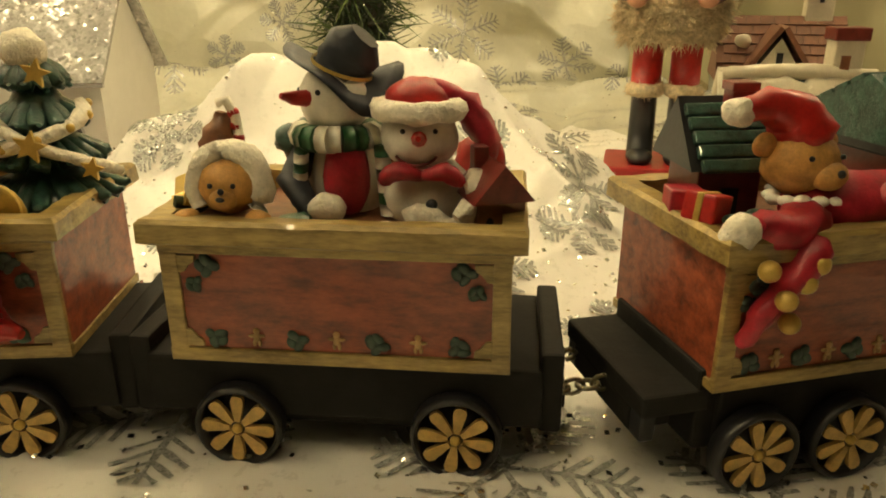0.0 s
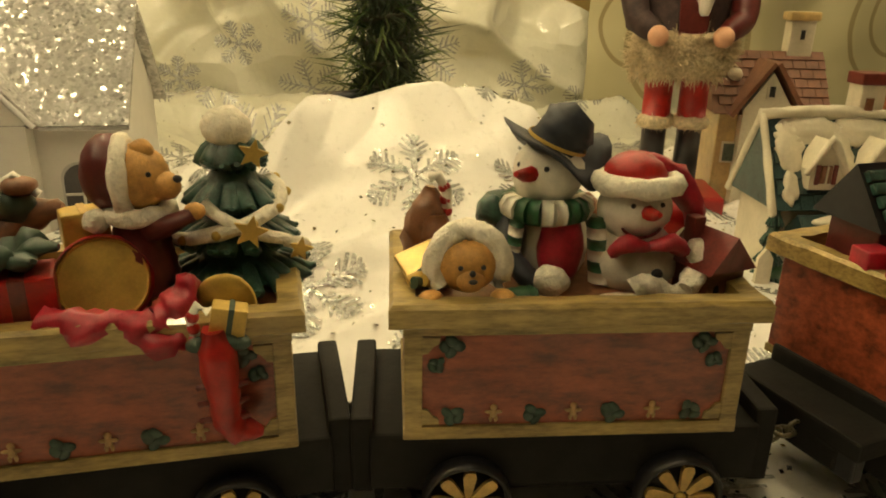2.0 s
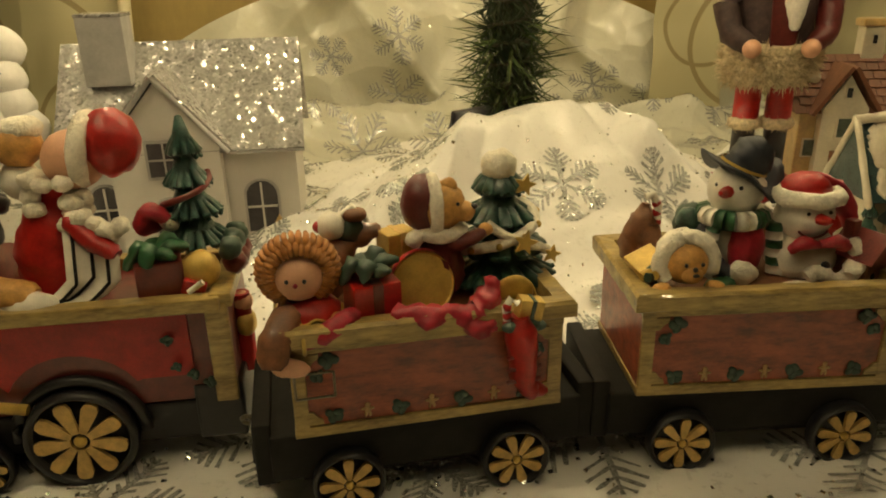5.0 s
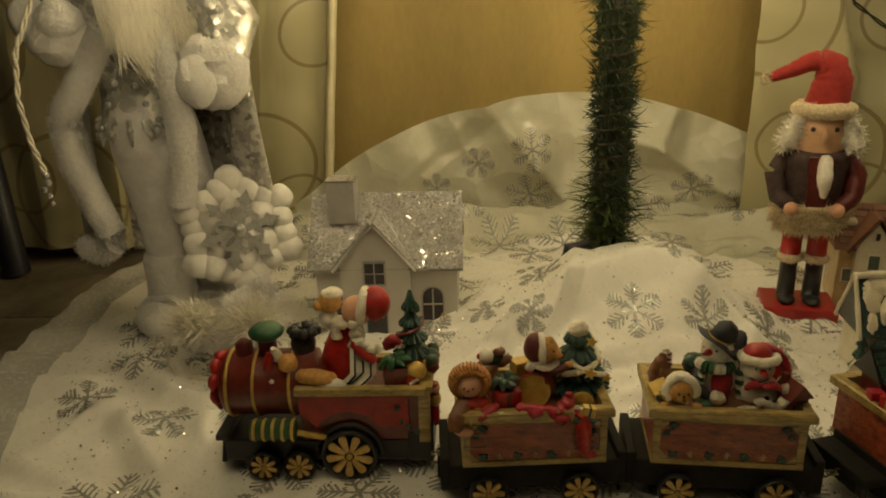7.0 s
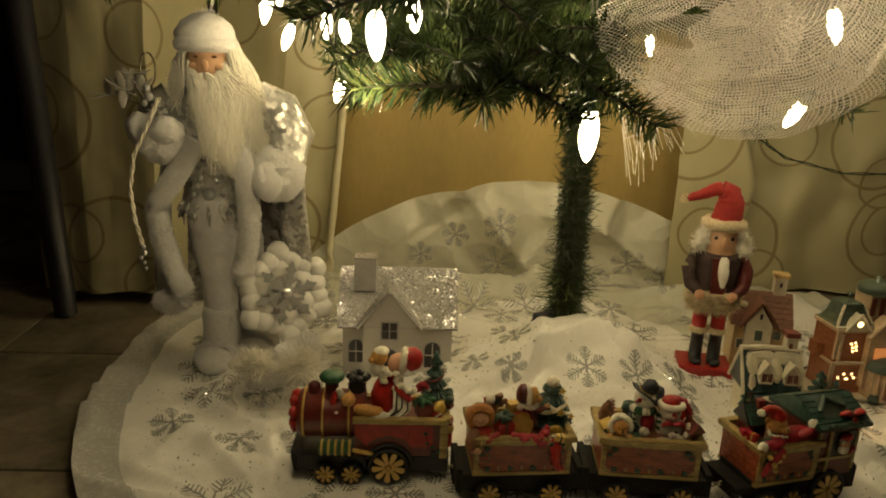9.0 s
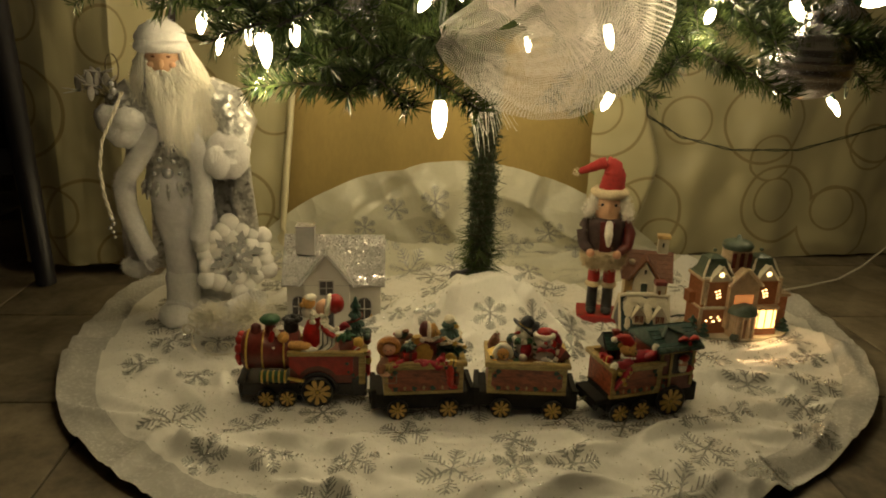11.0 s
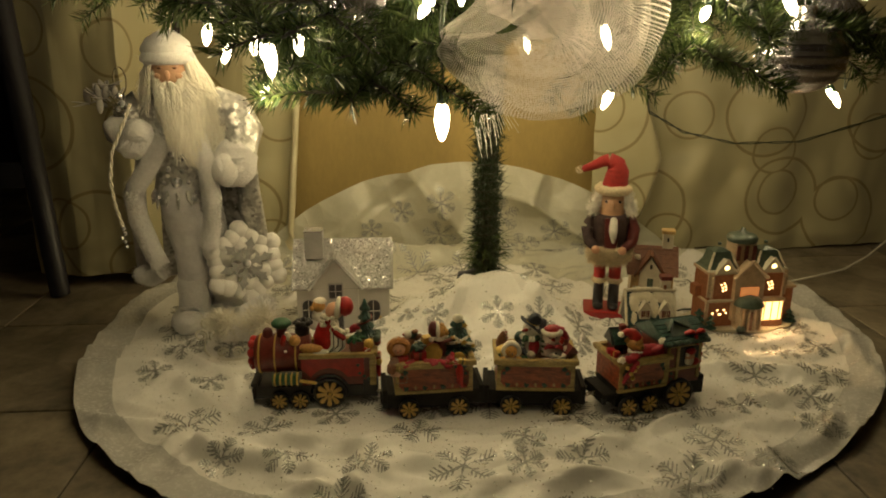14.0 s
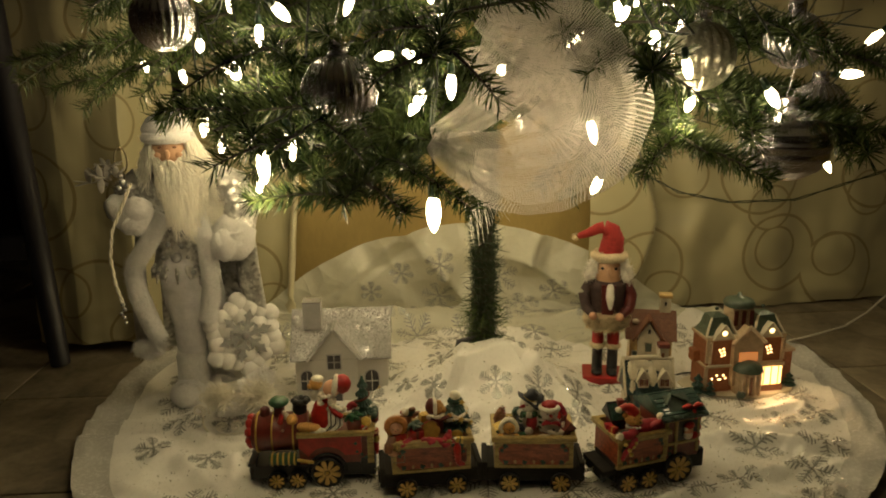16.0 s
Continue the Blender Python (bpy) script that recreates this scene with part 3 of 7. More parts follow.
# bulbs seen from the room, by their lower tips; then those on the far side of the tree
FRONT = [(-0.166, 0.047, 0.392), (-0.421, 0.190, 0.468), (-0.408, 0.195, 0.445), (-0.338, 0.098, 0.452), (-0.311, -0.045, 0.450), (-0.289, -0.020, 0.464), (-0.357, 0.145, 0.406),
         (-0.192, 0.058, 0.500), (-0.143, 0.105, 0.508), (-0.010, 0.021, 0.466), (0.056, -0.030, 0.524), (0.011, 0.128, 0.406), (0.361, 0.478, 0.418), (0.287, 0.280, 0.407),
         (0.525, 0.500, 0.364), (0.178, 0.040, 0.500), (-0.483, 0.380, 0.522), (-0.479, 0.260, 0.584), (-0.397, 0.160, 0.545), (-0.412, 0.180, 0.564), (-0.333, 0.100, 0.558),
         (-0.297, 0.100, 0.592), (-0.282, 0.055, 0.504), (0.018, 0.100, 0.578), (0.061, 0.080, 0.553), (-0.163, 0.130, 0.553), (-0.136, 0.120, 0.570), (-0.366, 0.140, 0.541), (0.412, 0.300, 0.566), (0.085, 0.060, 0.498)]
MORE = [(0.034, 0.100, 0.580), (-0.226, 0.100, 0.516), (-0.159, 0.120, 0.606), (-0.257, 0.140, 0.592), (0.110, 0.120, 0.540), (-0.364, 0.170, 0.457), (0.515, 0.495, 0.372)]
BACK = [(-0.30, 0.62, 0.47), (-0.14, 0.74, 0.48), (0.05, 0.76, 0.47), (0.20, 0.66, 0.46), (-0.45, 0.45, 0.49), (-0.02, 0.38, 0.45), (-0.20, 0.42, 0.46), (0.16, 0.42, 0.46), (-0.42, 0.75, 0.52), (0.35, 0.75, 0.52)]
BULBS = [(*p, (11 * k) % 42 if k < 16 else (17 * k * k) % 80) for k, p in enumerate(FRONT + MORE)] + [(*p, 12) for p in BACK]
# more of the string, higher and deeper among the needles
for k in range(44):
    a = math.radians(195 + 150 * ((k * 0.618) % 1.0))
    r = 0.30 + 0.25 * ((k * 0.377) % 1.0)
    BULBS.append((-0.058 + r * math.cos(a), 0.525 + r * math.sin(a), 0.53 + 0.28 * ((k * 0.271) % 1.0), (k * 53) % 110))
ROOM_ROUND = KDTree(4 * len(BULBS))
for k, (x, y, z, _) in enumerate(BULBS):
    out = Vector((x + 0.058, y - 0.525, 0)).normalized()
    for q in range(4):
        ROOM_ROUND.insert(Vector((x, y, z + 0.014)) + out * 0.011 * q, 4 * k + q)
ROOM_ROUND.balance()


def needles(b, points, count, length, mat, width=0.0006, spread=0.9, ring=0.0):
    """Needles set all round a line of points."""
    pts = [Vector(p) for p in points]
    verts, faces = [], []
    n = len(pts) - 1
    for _ in range(count):
        s = rng.random() * n
        i = min(int(s), n - 1)
        p = pts[i].lerp(pts[i + 1], s - i)
        axis = (pts[i + 1] - pts[i]).normalized()
        side = Vector((rng.gauss(0, 1), rng.gauss(0, 1), rng.gauss(0, 1)))
        side = (side - axis * side.dot(axis)).normalized()
        d = (axis * rng.uniform(0.25, 0.9) + side * spread).normalized()
        l = length * rng.uniform(0.6, 1.1)
        w = d.cross(Vector((rng.gauss(0, 1), rng.gauss(0, 1), rng.gauss(0, 1)))).normalized() * width
        p = p + side * ring
        mid = p + d * l * 0.6 + side * l * 0.04
        tip = p + d * l
        if min(ROOM_ROUND.find(mid)[2], ROOM_ROUND.find(tip)[2]) < 0.0105:
            continue
        k = len(verts)
        verts += [p - w * 0.7, p + w * 0.7, mid + w, mid - w, tip]
        faces += [(k, k + 1, k + 2, k + 3), (k + 3, k + 2, k + 4)]
    b.raw(verts, faces, mat, False)


def branch(tree, start, tip, twigs=11, dense=1.0, sag=0.03, bushy=1.0):
    b = Build()
    a, c = Vector(start), Vector(tip)
    line = []
    for i in range(13):
        t = i / 12
        p = a.lerp(c, t)
        p.z += sag * math.sin(math.pi * t)
        p += noise.noise_vector(p * 5) * 0.012 * t
        line.append(p)
    b.tube(line, [0.005 * (1 - 0.7 * i / 12) for i in range(13)], TWIG, 6)
    L = (c - a).length
    needles(b, line[5:], int(L * 1400 * dense), 0.023, NEEDLE, 0.0007)
    axis = (c - a).normalized()
    for k in range(twigs):
        t = 0.34 + 0.66 * (k + rng.random() * 0.7) / twigs
        i = min(11, int(t * 12))
        p = line[i].lerp(line[i + 1], t * 12 - i)
        side = axis.cross(Vector((0, 0, 1))).normalized() * (1 if k % 2 else -1)
        d = (axis * rng.uniform(0.5, 1.0) + side * rng.uniform(0.5, 0.95) + Vector((0, 0, rng.uniform(-0.38, 0.25)))).normalized()
        l = rng.uniform(0.08, 0.15) * (1.1 - 0.4 * t) * bushy
        tw = [p + d * l * j / 5 + Vector((0, 0, -0.012 * (j / 5) ** 2)) for j in range(6)]
        b.tube(tw, [0.0022, 0.002, 0.0017, 0.0014, 0.001, 0.0006], TWIG, 5)
        needles(b, tw, int(l * 2300 * dense), 0.021, NEEDLE, 0.0007)
    b.part("branch", tree)


def christmas_tree():
    tree = holder("christmas_tree", "artificial green pine tree, lower branches over the village", "christmas tree", Matrix.Translation((0, 0, 0)))
    t = Build()
    t.tube([TRUNK + Vector((0.004 * math.sin(z * 9), 0, z)) for z in (0.0, 0.1, 0.2, 0.35, 0.5, 0.7, 1.0, 1.4)], 0.0135, TWIG, 12)
    t.part("trunk", tree)
    g = Build()
    turns = []
    for i in range(400):
        z = 0.075 + 0.40 * i / 399
        a = i * 0.42
        turns.append(TRUNK + Vector((0.0165 * math.cos(a), 0.0165 * math.sin(a), z)))
    g.tube(turns, 0.0018, TWIG, 5)
    needles(g, turns, 9500, 0.016, NEEDLE_DARK, 0.0006, 1.2)
    needles(g, turns, 1500, 0.031, NEEDLE_DARK, 0.0005, 1.6)
    verts, faces = [], []
    for _ in range(420):
        z = 0.085 + 0.075 * rng.random() ** 1.6
        a = rng.uniform(0, 2 * math.pi)
        side = Vector((math.cos(a), math.sin(a), 0))
        p = TRUNK + side * 0.018 + Vector((0, 0, z))
        d = (side * rng.uniform(0.5, 1.2) + Vector((rng.gauss(0, 0.3), rng.gauss(0, 0.3), rng.uniform(-0.9, 0.5)))).normalized() * rng.uniform(0.018, 0.042)
        w = d.cross(Vector((rng.gauss(0, 1), rng.gauss(0, 1), 1))).normalized() * 0.0006
        k = len(verts)
        verts += [p - w, p + w, p + d * 0.6 + w, p + d * 0.6 - w, p + d]
        faces += [(k, k + 1, k + 2, k + 3), (k + 3, k + 2, k + 4)]
    g.raw(verts, faces, NEEDLE, False)
    g.part("garland", tree, "dark green bristle garland wound on the trunk")
    s = Build()
    for k in range(4):
        a = 0.35 + k * math.pi / 2 + math.pi
        d = Vector((math.cos(a), math.sin(a), 0))
        h = 0.094 if k == 0 else 0.045
        s.tube([TRUNK + d * 0.012 + Vector((0, 0, h)), TRUNK + d * 0.050 + Vector((0, 0, h - 0.001)), TRUNK + d * 0.058 + Vector((0, 0, h - 0.02)), TRUNK + d * 0.06 + Vector((0, 0, 0.0))], 0.0045, BLACK_METAL, 8)
    s.part("stand", tree, "black metal tree stand")
    # lower tier: tips set round the front
    for tip, z0, tw, de, bu in (((-0.25, -0.03, 0.440), 0.53, 14, 2.0, 1.0), ((-0.40, 0.10, 0.520), 0.57, 14, 1.6, 0.9), ((-0.20, 0.06, 0.455), 0.54, 13, 1.8, 0.9), ((-0.31, 0.03, 0.460), 0.53, 13, 1.8, 0.9), ((-0.36, -0.02, 0.50), 0.57, 13, 1.6, 1.0), ((0.17, 0.02, 0.50), 0.57, 13, 1.5, 1.0), ((-0.30, -0.08, 0.49), 0.58, 12, 1.1, 1.0), ((-0.15, 0.16, 0.50), 0.56, 10, 1.1, 0.8),
                                ((0.02, 0.13, 0.440), 0.53, 12, 1.1, 0.9), ((0.10, 0.03, 0.470), 0.56, 13, 1.8, 1.0), ((0.24, 0.04, 0.490), 0.56, 14, 1.8, 1.0), ((0.30, 0.20, 0.485), 0.56, 12, 1.1, 1.0),
                                ((-0.50, 0.20, 0.640), 0.62, 13, 1.1, 0.8), ((-0.47, 0.10, 0.630), 0.62, 10, 0.9, 0.8), ((0.42, 0.38, 0.470), 0.55, 12, 0.9, 1.0), ((-0.60, 0.52, 0.66), 0.62, 10, 0.8, 1.0),
                                ((0.50, 0.55, 0.50), 0.56, 10, 0.8, 1.0), ((-0.20, 0.95, 0.52), 0.56, 8, 0.7, 1.0), ((0.15, 0.93, 0.52), 0.56, 8, 0.7, 1.0), ((-0.33, 0.24, 0.47), 0.53, 11, 1.0, 0.9), ((0.08, 0.24, 0.475), 0.53, 10, 1.0, 0.9)):
        branch(tree, TRUNK + Vector((0, 0, z0)), tip, tw, de, 0.03, bu)
    for k in range(26):
        a = math.radians(205 + 130 * ((k * 0.618) % 1.0)) if k < 18 else math.radians(-20 + 230 * ((k * 0.618) % 1.0))
        tier = k % 3
        L = (0.60, 0.56, 0.50)[tier] * rng.uniform(0.88, 1.04)
        z = (0.62, 0.72, 0.84)[tier] + rng.uniform(-0.03, 0.03)
        branch(tree, TRUNK + Vector((0, 0, z + 0.02)), TRUNK + Vector((L * math.cos(a), L * math.sin(a), z - 0.06 + rng.uniform(-0.03, 0.03))), 12, 1.0)


christmas_tree()

def string_lights():
    st = holder("string_lights", "string of lit warm white bulbs on the branches", "string lights")
    me = Build()
    me.lathe([(0.0, -0.036), (0.0026, -0.034), (0.0058, -0.026), (0.0074, -0.016), (0.0066, -0.006), (0.0045, 0.0), (0.0, 0.0005)], BULB, seg=12)
    bulb_mesh = me.mesh("bulb")
    so = Build()
    so.lathe([(0.0, 0.0), (0.0052, 0.0), (0.0056, 0.008), (0.0042, 0.018), (0.0, 0.019)], SOCKET, seg=10)
    socket_mesh = so.mesh("socket")
    for i, (x, y, z, tilt) in enumerate(BULBS):
        ob = new("bulb", bulb_mesh)
        ob.parent = st
        m = Matrix.Translation((x, y, z)) @ rot(0, 0, (i * 67) % 360) @ rot(tilt, 0, 0) @ Matrix.Translation((0, 0, 0.036)) @ Matrix.Scale(1.0 if i == 0 else 0.56 + 0.24 * ((i * 37) % 10) / 10, 4)
        ob.matrix_basis = m
        sk = new("socket", socket_mesh)
        sk.parent = ob
    wire = Build()
    order = sorted(range(len(BULBS)), key=lambda i: math.atan2(BULBS[i][1] - 0.525, BULBS[i][0] + 0.058))
    pts = []
    for i in order:
        x, y, z, _ = BULBS[i]
        pts.append(Vector((x, y, z + 0.055)))
    line = []
    for p, q in zip(pts, pts[1:]):
        for k in range(6):
            t = k / 6
            line.append(p.lerp(q, t) + Vector((0, 0, -0.02 * math.sin(math.pi * t))) + noise.noise_vector(p.lerp(q, t) * 20) * 0.006)
    wire.tube(line, 0.0012, WIRE_DARK, 5)
    wire.part("cable", st, "dark green light cable")
    # spare length that swings across to the curtain
    w = Build()
    ends = [Vector((0.235, 0.62, 0.40)), Vector((0.30, 0.78, 0.335)), Vector((0.40, 0.84, 0.285)), Vector((0.52, 0.85, 0.258)), Vector((0.66, 0.84, 0.262)), Vector((0.85, 0.85, 0.315)), Vector((1.1, 0.86, 0.40))]
    line = []
    for a, b2 in zip(ends, ends[1:]):
        for k in range(8):
            line.append(a.lerp(b2, k / 8))
    for side in (0, 1):
        w.tube([p + Vector((0, 0.002 * math.cos(i * 0.9 + side * math.pi), 0.002 * math.sin(i * 0.9 + side * math.pi))) for i, p in enumerate(line)], 0.0012, WIRE_DARK, 5)
    w.part("cable", st, "twisted cable swinging to the curtain")
    for x, y, z in FRONT[:16:2] + FRONT[1:4:2] + [FRONT[20], FRONT[24], FRONT[26], FRONT[29]]:
        lamp("bulb_light", "POINT", (x, y - 0.002, z - 0.006), LAMP_WATTS * (0.75 if x < -0.4 else 1.1 if x > 0.25 else 0.30), WARM, 0.008)
    for x, y, z in BACK[:9]:
        lamp("bulb_light", "POINT", (x, y - 0.002, z - 0.006), LAMP_WATTS * (0.45 if x < -0.35 else 1.75 if x < 0.1 else 1.0), WARM, 0.008)


string_lights()


def bauble(place, radius, label, mat, ribs=0, bands=0, squash=1.0):
    th = holder("bauble", label, "ornament", Matrix.Translation(place), "ornaments")
    b = Build()
    seg, rings = (96 if ribs else 40), (56 if bands else 26)
    rows = []
    for i in range(rings + 1):
        a = math.pi * i / rings
        row = []
        for j in range(seg):
            c = 2 * math.pi * j / seg
            r = radius * (1 + (0.075 * abs(math.cos(ribs * c / 2)) - 0.045 if ribs else 0) * math.sin(a) + (0.035 * (1 if int(i / 3) % 2 else 0) if bands and 0.25 < i / rings < 0.75 else 0))
            row.append((r * math.sin(a) * math.cos(c), r * math.sin(a) * math.sin(c), r * squash * math.cos(a)))
        rows.append(row)
    b.grid(rows, mat, close_u=True)
    b.part("ball", th)
    c = Build()
    top = radius * squash
    c.lathe([(0.0, top - 0.003), (0.0085, top - 0.003), (0.0085, top + 0.009), (0.007, top + 0.0105), (0.0, top + 0.0105)], BAUBLE, seg=24, wave=0.05, lobes=12)
    c.part("cap", th)
    h = Build()
    h.tube([(0.004 * math.sin(k), 0, top + 0.014 + 0.004 * math.cos(k)) for k in [i * 0.5 for i in range(13)]] + [(0, 0, top + 0.03), (0.004, 0, top + 0.045)], 0.0006, BAUBLE, 5)
    h.part("hook", th)


bauble((-0.251, 0.02, 0.531), 0.034, "silver ribbed glass bauble hanging from a branch", BAUBLE, ribs=28)
bauble((0.185, 0.045, 0.473), 0.042, "silver banded bauble with rows of beads", BAUBLE, bands=1, squash=0.86)
bauble((0.098, 0.06, 0.559), 0.033, "pale gold glitter bauble among the needles", BAUBLE_GLIT, ribs=18)
bauble((0.265, 0.13, 0.500), 0.032, "silver ribbed bauble behind the banded one", BAUBLE, ribs=24)
bauble((-0.425, 0.10, 0.60), 0.030, "dark silver bauble high on the tree", BAUBLE, ribs=24)
bauble((0.225, 0.12, 0.575), 0.030, "silver bauble with purple sheen", BAUBLE, ribs=20)


def mesh_ribbon():
    th = holder("mesh_ribbon", "puffed loop of pale open-mesh ribbon on the tree", "ribbon")

    def strip(path, widths, depth, puff, name):
        """A broad ribbon that faces the room; puff swells its middle forward."""
        b = Build()
        n, k = 100, 30
        pts = [Vector((x, depth, z)) for x, z in path]
        rows, uv = [], []
        run, prev, last = 0.0, None, None
        for i in range(n + 1):
            s = i / n * (len(pts) - 1)
            j = min(int(s), len(pts) - 2)
            t = s - j
            p0, p1, p2, p3 = pts[max(j - 1, 0)], pts[j], pts[j + 1], pts[min(j + 2, len(pts) - 1)]
            p = 0.5 * ((2 * p1) + (p2 - p0) * t + (2 * p0 - 5 * p1 + 4 * p2 - p3) * t * t + (3 * p1 - p0 - 3 * p2 + p3) * t ** 3)
            d = 0.5 * ((p2 - p0) + 2 * (2 * p0 - 5 * p1 + 4 * p2 - p3) * t + 3 * (3 * p1 - p0 - 3 * p2 + p3) * t * t)
            d.normalize()
            side = Vector((-d.z, 0, d.x))
            w = widths[j] * (1 - t) + widths[j + 1] * t
            if prev is not None:
                run += (p - prev).length
            prev = p
            row = []
            for q in range(k + 1):
                v = q / k * 2 - 1
                f = p + side * v * w + Vector((0, -puff * (1 - v * v) * (w / 0.05) - 0.035 * math.sin(math.pi * i / n), 0))
                f += noise.noise_vector(f * 14) * 0.007 + noise.noise_vector(f * 34) * 0.004 + Vector((0, 0.003 * math.sin(q * 0.9 + i * 0.10), 0))
                row.append(f)
                uv.append((run, v * w))
            rows.append(row)
        b.grid(rows, NET)
        b.part(name, th, uv=uv)

    strip([(-0.120, 0.605), (-0.085, 0.590), (-0.045, 0.565), (-0.020, 0.520), (-0.045, 0.476), (-0.095, 0.462), (-0.140, 0.472), (-0.168, 0.484)], [0.018, 0.030, 0.042, 0.050, 0.052, 0.042, 0.026, 0.006], 0.035, 0.030, "loop")
    strip([(-0.110, 0.590), (-0.070, 0.580), (-0.025, 0.555), (-0.004, 0.510), (-0.025, 0.468), (-0.075, 0.450), (-0.125, 0.462)], [0.012, 0.020, 0.030, 0.030, 0.036, 0.030, 0.012], 0.065, 0.045, "loop")
    strip([(-0.120, 0.520), (-0.095, 0.525), (-0.060, 0.515), (-0.050, 0.485), (-0.085, 0.470)], [0.006, 0.018, 0.030, 0.034, 0.02], 0.085, 0.02, "loop")
    strip([(-0.130, 0.560), (-0.100, 0.552), (-0.065, 0.545), (-0.040, 0.520), (-0.030, 0.490)], [0.006, 0.020, 0.026, 0.026, 0.01], 0.095, 0.02, "loop")
    strip([(-0.105, 0.595), (-0.095, 0.625), (-0.080, 0.66), (-0.075, 0.70)], [0.012, 0.022, 0.032, 0.036], 0.08, 0.01, "tail")
    strip([(-0.166, 0.486), (-0.128, 0.510), (-0.098, 0.545), (-0.078, 0.585), (-0.070, 0.635), (-0.070, 0.71)], [0.006, 0.020, 0.032, 0.040, 0.046, 0.048], 0.055, 0.02, "loop")
    # frayed end: loose threads, with a few still crossed
    fr = Build()
    for i in range(26):
        u = i / 25 * 2 - 1
        top, end = Vector((-0.128 + 0.013 * u, 0.078, 0.462)), Vector((-0.106 + 0.022 * u + rng.gauss(0, 0.003), 0.076 + rng.gauss(0, 0.005), 0.392 + 0.014 * u + rng.gauss(0, 0.007)))
        fr.tube([top.lerp(end, t) + Vector((0.003 * math.sin(4 * t + u * 3), 0.004 * math.sin(7 * t + i), 0)) for t in (0, 0.2, 0.4, 0.6, 0.8, 1)], 0.0002, RIBBON_THREAD, 4)
    for i in range(13):
        t = 0.05 + 0.055 * i
        fr.tube([Vector((-0.128 + 0.022 * t + (0.013 + 0.009 * t) * u, 0.077 + 0.002 * math.sin(5 * u + i), 0.462 - 0.070 * t + 0.010 * u * t)) for u in (-1, -0.6, -0.2, 0.2, 0.6, 1)], 0.0002, RIBBON_THREAD, 4)
    fr.part("tail", th, "frayed end of loose threads")


mesh_ribbon()

# ---- paints of the small things ----
GOLD = surface("old_gold_paint", (0.26, 0.175, 0.05), 0.42, 0.15, vary=0.35, scale=120, bump=0.35, depth=0.0006, squash=(0.35, 1, 1.6), fine=4, second=(0.36, 0.26, 0.085), coat=0.35)
RED_PANEL = surface("brick_red_paint", (0.20, 0.036, 0.016), 0.42, vary=0.45, scale=150, bump=0.4, depth=0.0007, squash=(0.5, 1, 1.4), fine=3, second=(0.29, 0.066, 0.026), coat=0.35)
RED = surface("red_paint", (0.38, 0.014, 0.011), 0.4, vary=0.3, scale=160, bump=0.25, depth=0.0006, coat=0.10)
CRIMSON = surface("crimson_paint", (0.36, 0.016, 0.032), 0.42, vary=0.35, scale=160, bump=0.3, depth=0.0007, coat=0.10)
DARK_RED = surface("maroon_paint", (0.15, 0.022, 0.016), 0.4, vary=0.35, scale=160, bump=0.25, depth=0.0006, coat=0.35)
CHARCOAL = surface("charcoal_paint", (0.0135, 0.013, 0.012), 0.68, vary=0.3, scale=120, bump=0.3, depth=0.0006)
CHARCOAL.node_tree.nodes["Principled BSDF"].inputs["Specular IOR Level"].default_value = 0.25
BLACK = surface("black_paint", (0.014, 0.014, 0.016), 0.35, vary=0.3, scale=160, bump=0.2, depth=0.0005)
SPOKE = surface("spoke_yellow", (0.62, 0.41, 0.13), 0.5, vary=0.25, scale=260, bump=0.2, depth=0.0004)
GREEN = surface("green_paint", (0.018, 0.085, 0.032), 0.4, vary=0.4, scale=200, bump=0.3, depth=0.0007, coat=0.35)
PINE = surface("pine_paint", (0.010, 0.040, 0.030), 0.32, vary=0.4, scale=260, bump=0.5, depth=0.001, second=(0.03, 0.085, 0.065), coat=0.35)
HOLLY = surface("holly_paint", (0.030, 0.060, 0.040), 0.5, vary=0.35, scale=200, bump=0.3, depth=0.0007, coat=0.35)
TEDDY = surface("teddy_brown", (0.55, 0.29, 0.075), 0.55, vary=0.3, scale=260, bump=0.5, depth=0.0008, coat=0.10)
FLEECE = surface("white_fleece", (0.86, 0.80, 0.66), 0.75, vary=0.16, scale=330, bump=0.9, depth=0.0018, fine=3)
WHITE = surface("white_paint", (0.76, 0.72, 0.62), 0.5, vary=0.12, scale=160, bump=0.3, depth=0.0006, coat=0.10)
BURGUNDY = surface("burgundy_paint", (0.11, 0.018, 0.016), 0.4, vary=0.3, scale=160, bump=0.3, depth=0.0006, coat=0.10)
SKIN = surface("doll_face_paint", (0.66, 0.36, 0.22), 0.5, vary=0.1, scale=200, bump=0.1, depth=0.0004)
GINGER = surface("ginger_paint", (0.42, 0.17, 0.035), 0.5, vary=0.35, scale=300, bump=0.5, depth=0.001)
BRASS = surface("brass_paint", (0.56, 0.38, 0.09), 0.34, 0.3, vary=0.2, scale=160, bump=0.15, depth=0.0004)
BROWN = surface("brown_paint", (0.19, 0.075, 0.03), 0.5, vary=0.35, scale=200, bump=0.4, depth=0.0007, coat=0.35)
NAVY = surface("navy_felt", (0.022, 0.026, 0.036), 0.6, vary=0.3, scale=200, bump=0.3, depth=0.0006, coat=0.10)
GINGERBREAD = surface("gingerbread_gold", (0.42, 0.25, 0.10), 0.5, vary=0.25, scale=260, bump=0.2, depth=0.0004)
STEEL = surface("hook_steel", (0.25, 0.22, 0.15), 0.3, 0.9, vary=0.2, scale=200, bump=0.1, depth=0.0004)
